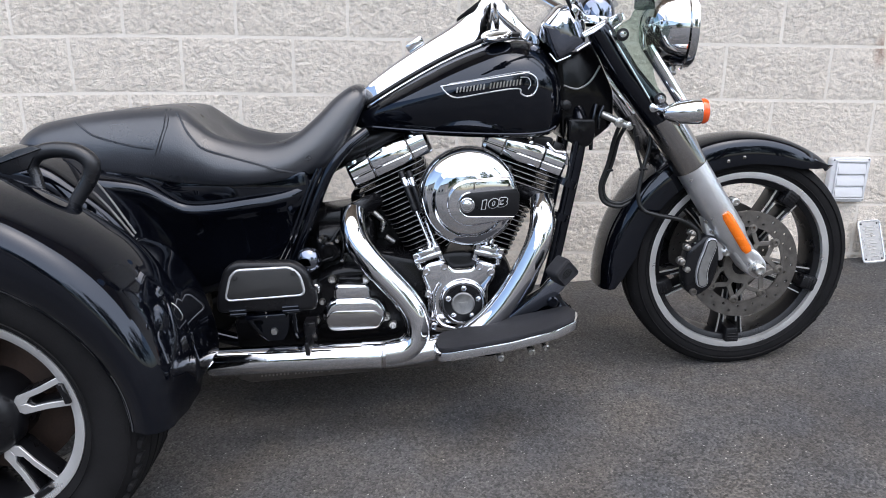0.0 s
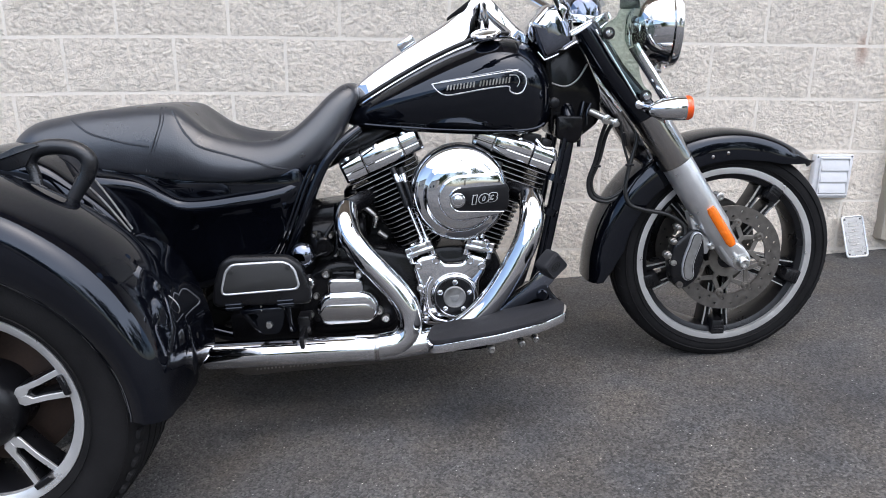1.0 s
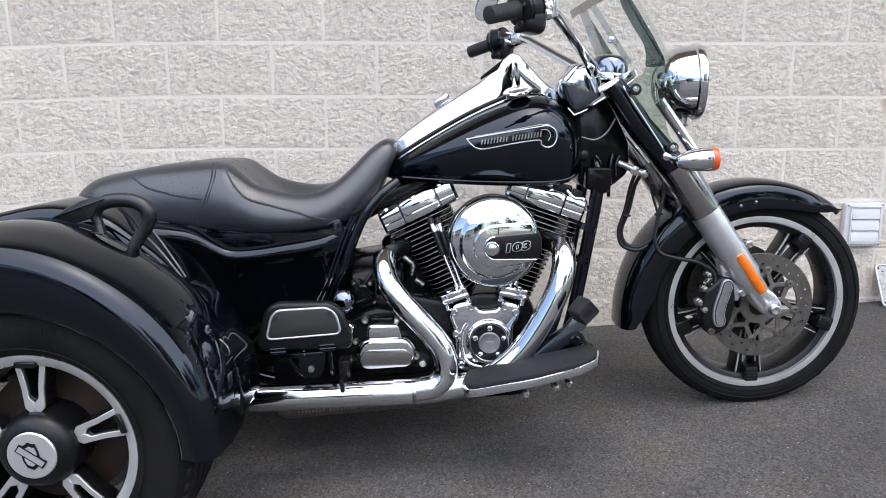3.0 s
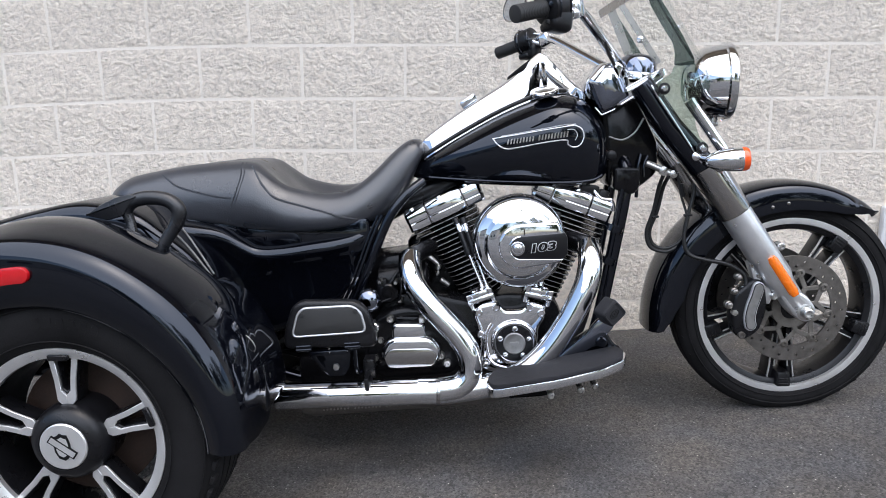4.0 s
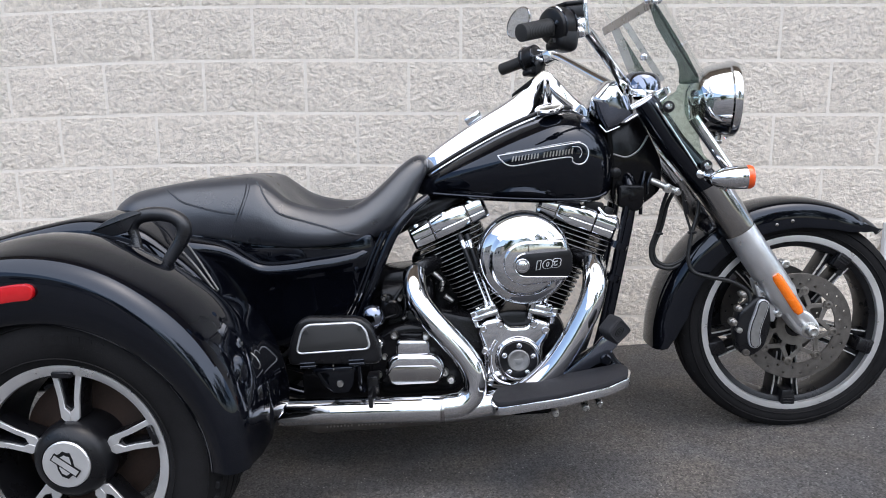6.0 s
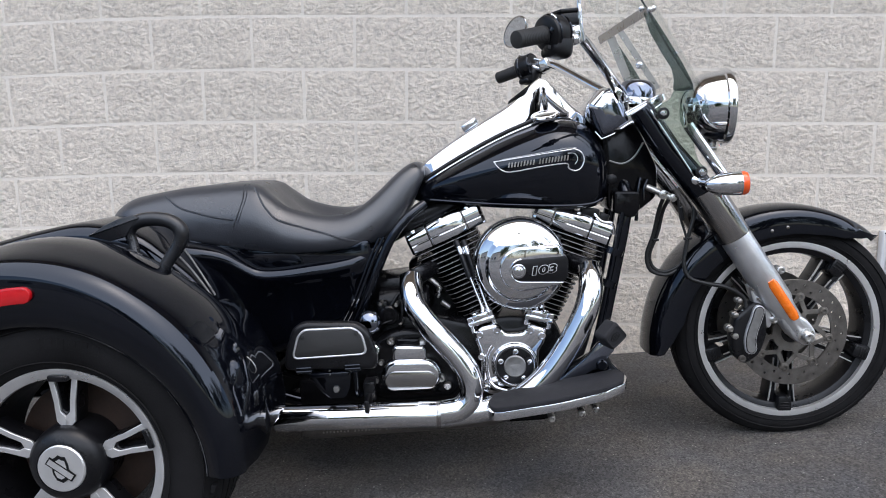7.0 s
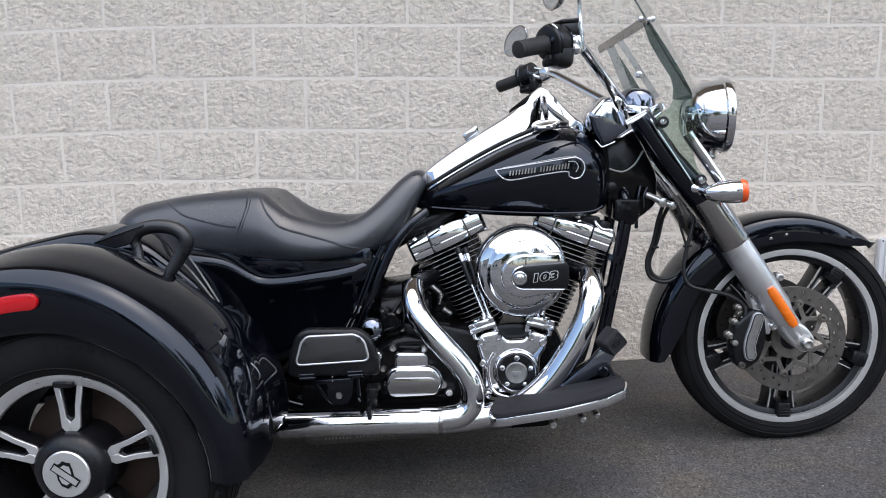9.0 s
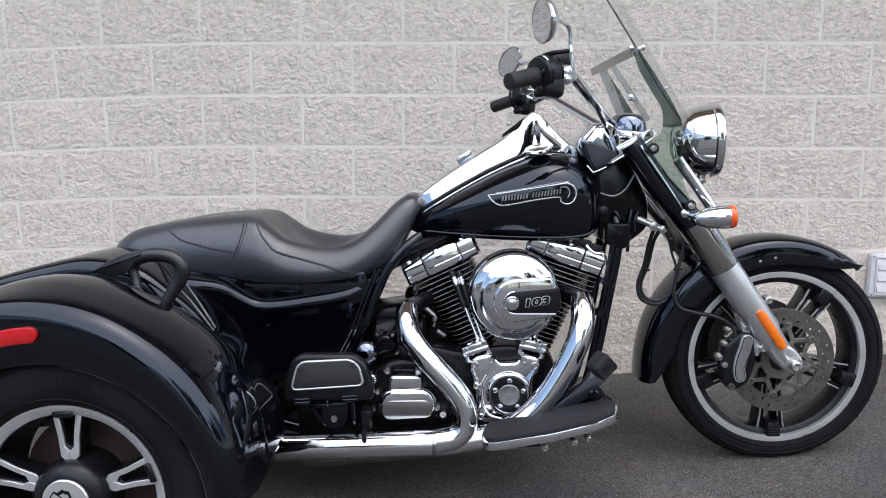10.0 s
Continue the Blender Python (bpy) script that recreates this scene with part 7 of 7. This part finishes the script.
def metal_plate():
    """A bare pressed plate on end, leaning on the wall, its raised strokes as plain bars."""
    w, h = 0.092, 0.174
    out = rounded([(-w / 2, 0), (w / 2, 0), (w / 2, h), (-w / 2, h)], 0.014, 5)
    m = pose(3.503, -0.088, ground_height(3.503) + 0.001, -21, -5, 0)
    bm = prism(bmesh.new(), out, -0.0010, 0.0010)
    bm.transform(m)
    c = tagged(part("metal_plate", bm, BARE, None), "bare pressed aluminium plate leaning on a block wall", "metal plate")
    bm = bmesh.new()
    sweep(bm, [(x * 0.94, -0.0012, 0.005 + z * 0.945) for x, z in out], 0.0036, 8, loop=True)
    bm.transform(m)
    part("raised_rim", bm, ALLOY, c, "bright raised rim")
    for k in range(5):
        z = 0.034 + 0.0262 * k
        for a, b in (((-0.020, z - 0.008), (0.020, z - 0.008 + 0.004 * (k % 2))), ((-0.020, z + 0.004), (0.010, z + 0.006))):
            bm = sweep(bmesh.new(), [Vector((a[0], -0.0005, a[1])), Vector((b[0], -0.0005, b[1]))], 0.0020, 8)
            bm.transform(m)
            part("raised_bar", bm, BARE, c)
    for x in (-1, 1):
        for z in (0.016, h - 0.016):
            # black disc laid on for the dark of the hole
            bm = bmesh.new()
            lathe(bm, [(0.0038, 0.0), (0.0036, 0.0018), (0, 0.0018)], (x * (w / 2 - 0.014), 0, z), (0, -1, 0), 10)
            bm.transform(m)
            part("hole_disc", bm, INK, c, "black disc in place of a bolt hole")


metal_plate()

# ---- the door beside ----
TAUPE = material("taupe_frame_paint", (0.40, 0.36, 0.30), 0.5, 0.0, 0.12, 10, bump=0.0004, bump_scale=120)
DOORWHITE = material("white_door_paint", (0.72, 0.72, 0.72), 0.4, 0.0, 0.05, 6, bump=0.0003, bump_scale=140)
x0, x1, z0, z1 = 3.612, 4.64, 0.052, 2.20
bm = bmesh.new()
prism(bm, [(x0, z0), (x0 + 0.055, z0 - 0.012), (x0 + 0.055, z1 - 0.055), (x1 - 0.055, z1 - 0.055), (x1 - 0.055, z0 - 0.012), (x1, z0), (x1, z1), (x0, z1)], -0.050, 0.03, 0.004)
door = tagged(part("door_1", bm, TAUPE, None), "white steel door in a taupe metal frame", "door", kind="structure")
bm = bmesh.new()
prism(bm, [(x0 + 0.058, z0 - 0.010), (x1 - 0.058, z0 - 0.010), (x1 - 0.058, z1 - 0.060), (x0 + 0.058, z1 - 0.060)], -0.060, -0.015, 0.003)
part("door_leaf", bm, DOORWHITE, door, "plain white steel leaf")
bm = bmesh.new()
lathe(bm, [(0.028, 0.0), (0.028, 0.006), (0.012, 0.010), (0.012, 0.045), (0.026, 0.055), (0.028, 0.075), (0.0, 0.085)], (x1 - 0.13, -0.060, 1.02), (0, -1, 0), 24)
part("door_knob", bm, BOLT, door)

# ---- what the chrome sees: trees and a low building across the yard ----
LEAF = material("tree_leaves", (0.045, 0.075, 0.025), 0.6, 0.0, 0.5, 1.2)
BARK = material("tree_bark", (0.10, 0.08, 0.06), 0.9, 0.0, 0.4, 6, bump=0.01, bump_scale=20)
BRICKWORK = material("pale_stucco", (0.42, 0.39, 0.35), 0.9, 0.0, 0.2, 0.6, bump=0.004, bump_scale=40)
ROOFING = material("roof_felt", (0.06, 0.06, 0.065), 0.9, 0.0, 0.3, 1.5)
GLAZING = material("dark_window_glass", (0.02, 0.025, 0.03), 0.06, 0.0, 0.1, 2)


def tree(height, seed):
    r = random.Random(seed)
    base = new("tree")
    bm = bmesh.new()
    sweep(bm, curve([(0, 0, -0.6), (0.05, 0.03, height * 0.2), (-0.06, 0.05, height * 0.45), (0.02, 0, height * 0.8)], 5), [0.26 - 0.0145 * k for k in range(16)], 10)
    tips = []
    for k in range(16):
        a, z = k * 2.4, height * (0.22 + 0.034 * k)
        reach = height * (0.34 - 0.012 * k)
        tip = Vector((math.cos(a) * reach, math.sin(a) * reach, z + height * 0.16))
        sweep(bm, curve([(0, 0, z), (tip.x * 0.5, tip.y * 0.5, z + height * 0.05), tip], 4), [0.075 - 0.007 * j for j in range(9)], 6)
        tips += [tip, tip * 0.6 + Vector((0, 0, z * 0.4 + 0.3))]
    part("trunk", bm, BARK, base)
    verts, faces = [], []
    for k in range(120):
        c = r.choice(tips) + Vector((r.gauss(0, 0.10), r.gauss(0, 0.10), r.gauss(0.04, 0.09))) * height
        size = height * r.uniform(0.05, 0.10)
        for j in range(26):
            p = c + Vector((r.gauss(0, 1), r.gauss(0, 1), r.gauss(0, 0.8))) * size * 0.6
            u = Vector((r.gauss(0, 1), r.gauss(0, 1), r.gauss(0, 1))).normalized() * 0.16
            v = u.orthogonal().normalized() * 0.09
            n = len(verts)
            verts += [p - u, p + v, p + u, p - v]
            faces.append((n, n + 1, n + 2, n + 3))
    me = bpy.data.meshes.new("crown")
    me.from_pydata(verts, [], faces)
    me.materials.append(LEAF)
    part("crown", me, LEAF, base)
    return tagged(base, "full green leafy tree across the yard", "tree", group="trees across the yard")


first = tree(5.6, 2)
first.matrix_world = pose(-2.5, -22.0, ground_height(-2.5))
second = tree(8.6, 5)
second.matrix_world = pose(9.5, -19.0, ground_height(9.5))
for x, y, k, turn in ((15.5, -22, 1.2, 130), (21.5, -17, 1.0, 300), (-7.5, -30, 1.1, 20), (25, -6, 1.1, 90), (12.4, -28, 1.2, 40), (4.5, -33, 1.0, 200), (13.5, -17.5, 0.8, 250), (18.5, -12, 0.8, 10), (31, -16, 1.2, 75)):
    src = first if (x + y) % 2 < 1 else second
    t = copy_thing(src, pose(x, y, ground_height(x) - 0.1, 0, 0, turn))
    t.scale = (k, k, k)


def building(x, y, w, d, h):
    base = new("low_building")
    base.matrix_world = pose(x, y, ground_height(x))
    part("wall", box(bmesh.new(), (0, 0, h / 2 - 0.5), (w, d, h + 1.0)), BRICKWORK, base)
    part("roof", box(bmesh.new(), (0, 0, h + 0.12), (w + 0.5, d + 0.5, 0.3), 0.04), ROOFING, base)
    for k in range(int(w // 3)):
        cx = -w / 2 + 1.5 + 3 * k
        bm = bmesh.new()
        box(bm, (cx, d / 2 + 0.02, 1.7), (1.5, 0.10, 1.3), 0.02)
        win = part("window", bm, DOORWHITE, base)
        part("pane", box(bmesh.new(), (cx, d / 2 + 0.06, 1.7), (1.36, 0.06, 1.16)), GLAZING, win)
    return tagged(base, "low pale building with dark windows across the yard", "building")


building(-14.0, -24.0, 15.0, 8.0, 4.2)
building(-24.0, -6.0, 8.0, 14.0, 4.0)


# ---- the blocks of the wall ----
blocks = [block_mesh(k, LENGTH, COURSE) for k in range(10)]
for me in blocks:
    me.materials.append(BLOCK)
pick = random.Random(4)
rest = bmesh.new()
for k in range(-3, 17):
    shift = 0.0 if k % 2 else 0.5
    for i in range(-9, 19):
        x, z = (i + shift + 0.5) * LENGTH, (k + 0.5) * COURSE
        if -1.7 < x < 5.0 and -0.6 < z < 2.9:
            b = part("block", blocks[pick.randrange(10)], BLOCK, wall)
            # left-hand blocks are lowered, tilted and narrowed to fit the camera's view
            view_bend = max(0.0, 1.0 - x)
            b.location = (x + 0.018 * view_bend * view_bend, 0, z - 0.021 * view_bend * view_bend)
            b.rotation_euler = (0, -0.042 * view_bend, 0)
            b.scale = (1 - 0.036 * view_bend, 1, 1)
        elif -3.4 < x < 7.4:
            box(rest, (x, 0.006, z), (LENGTH - JOINT, 0.034, COURSE - JOINT))
far = part("outer_blocks", rest, BLOCK, wall)
tagged(far, kind="stuff")
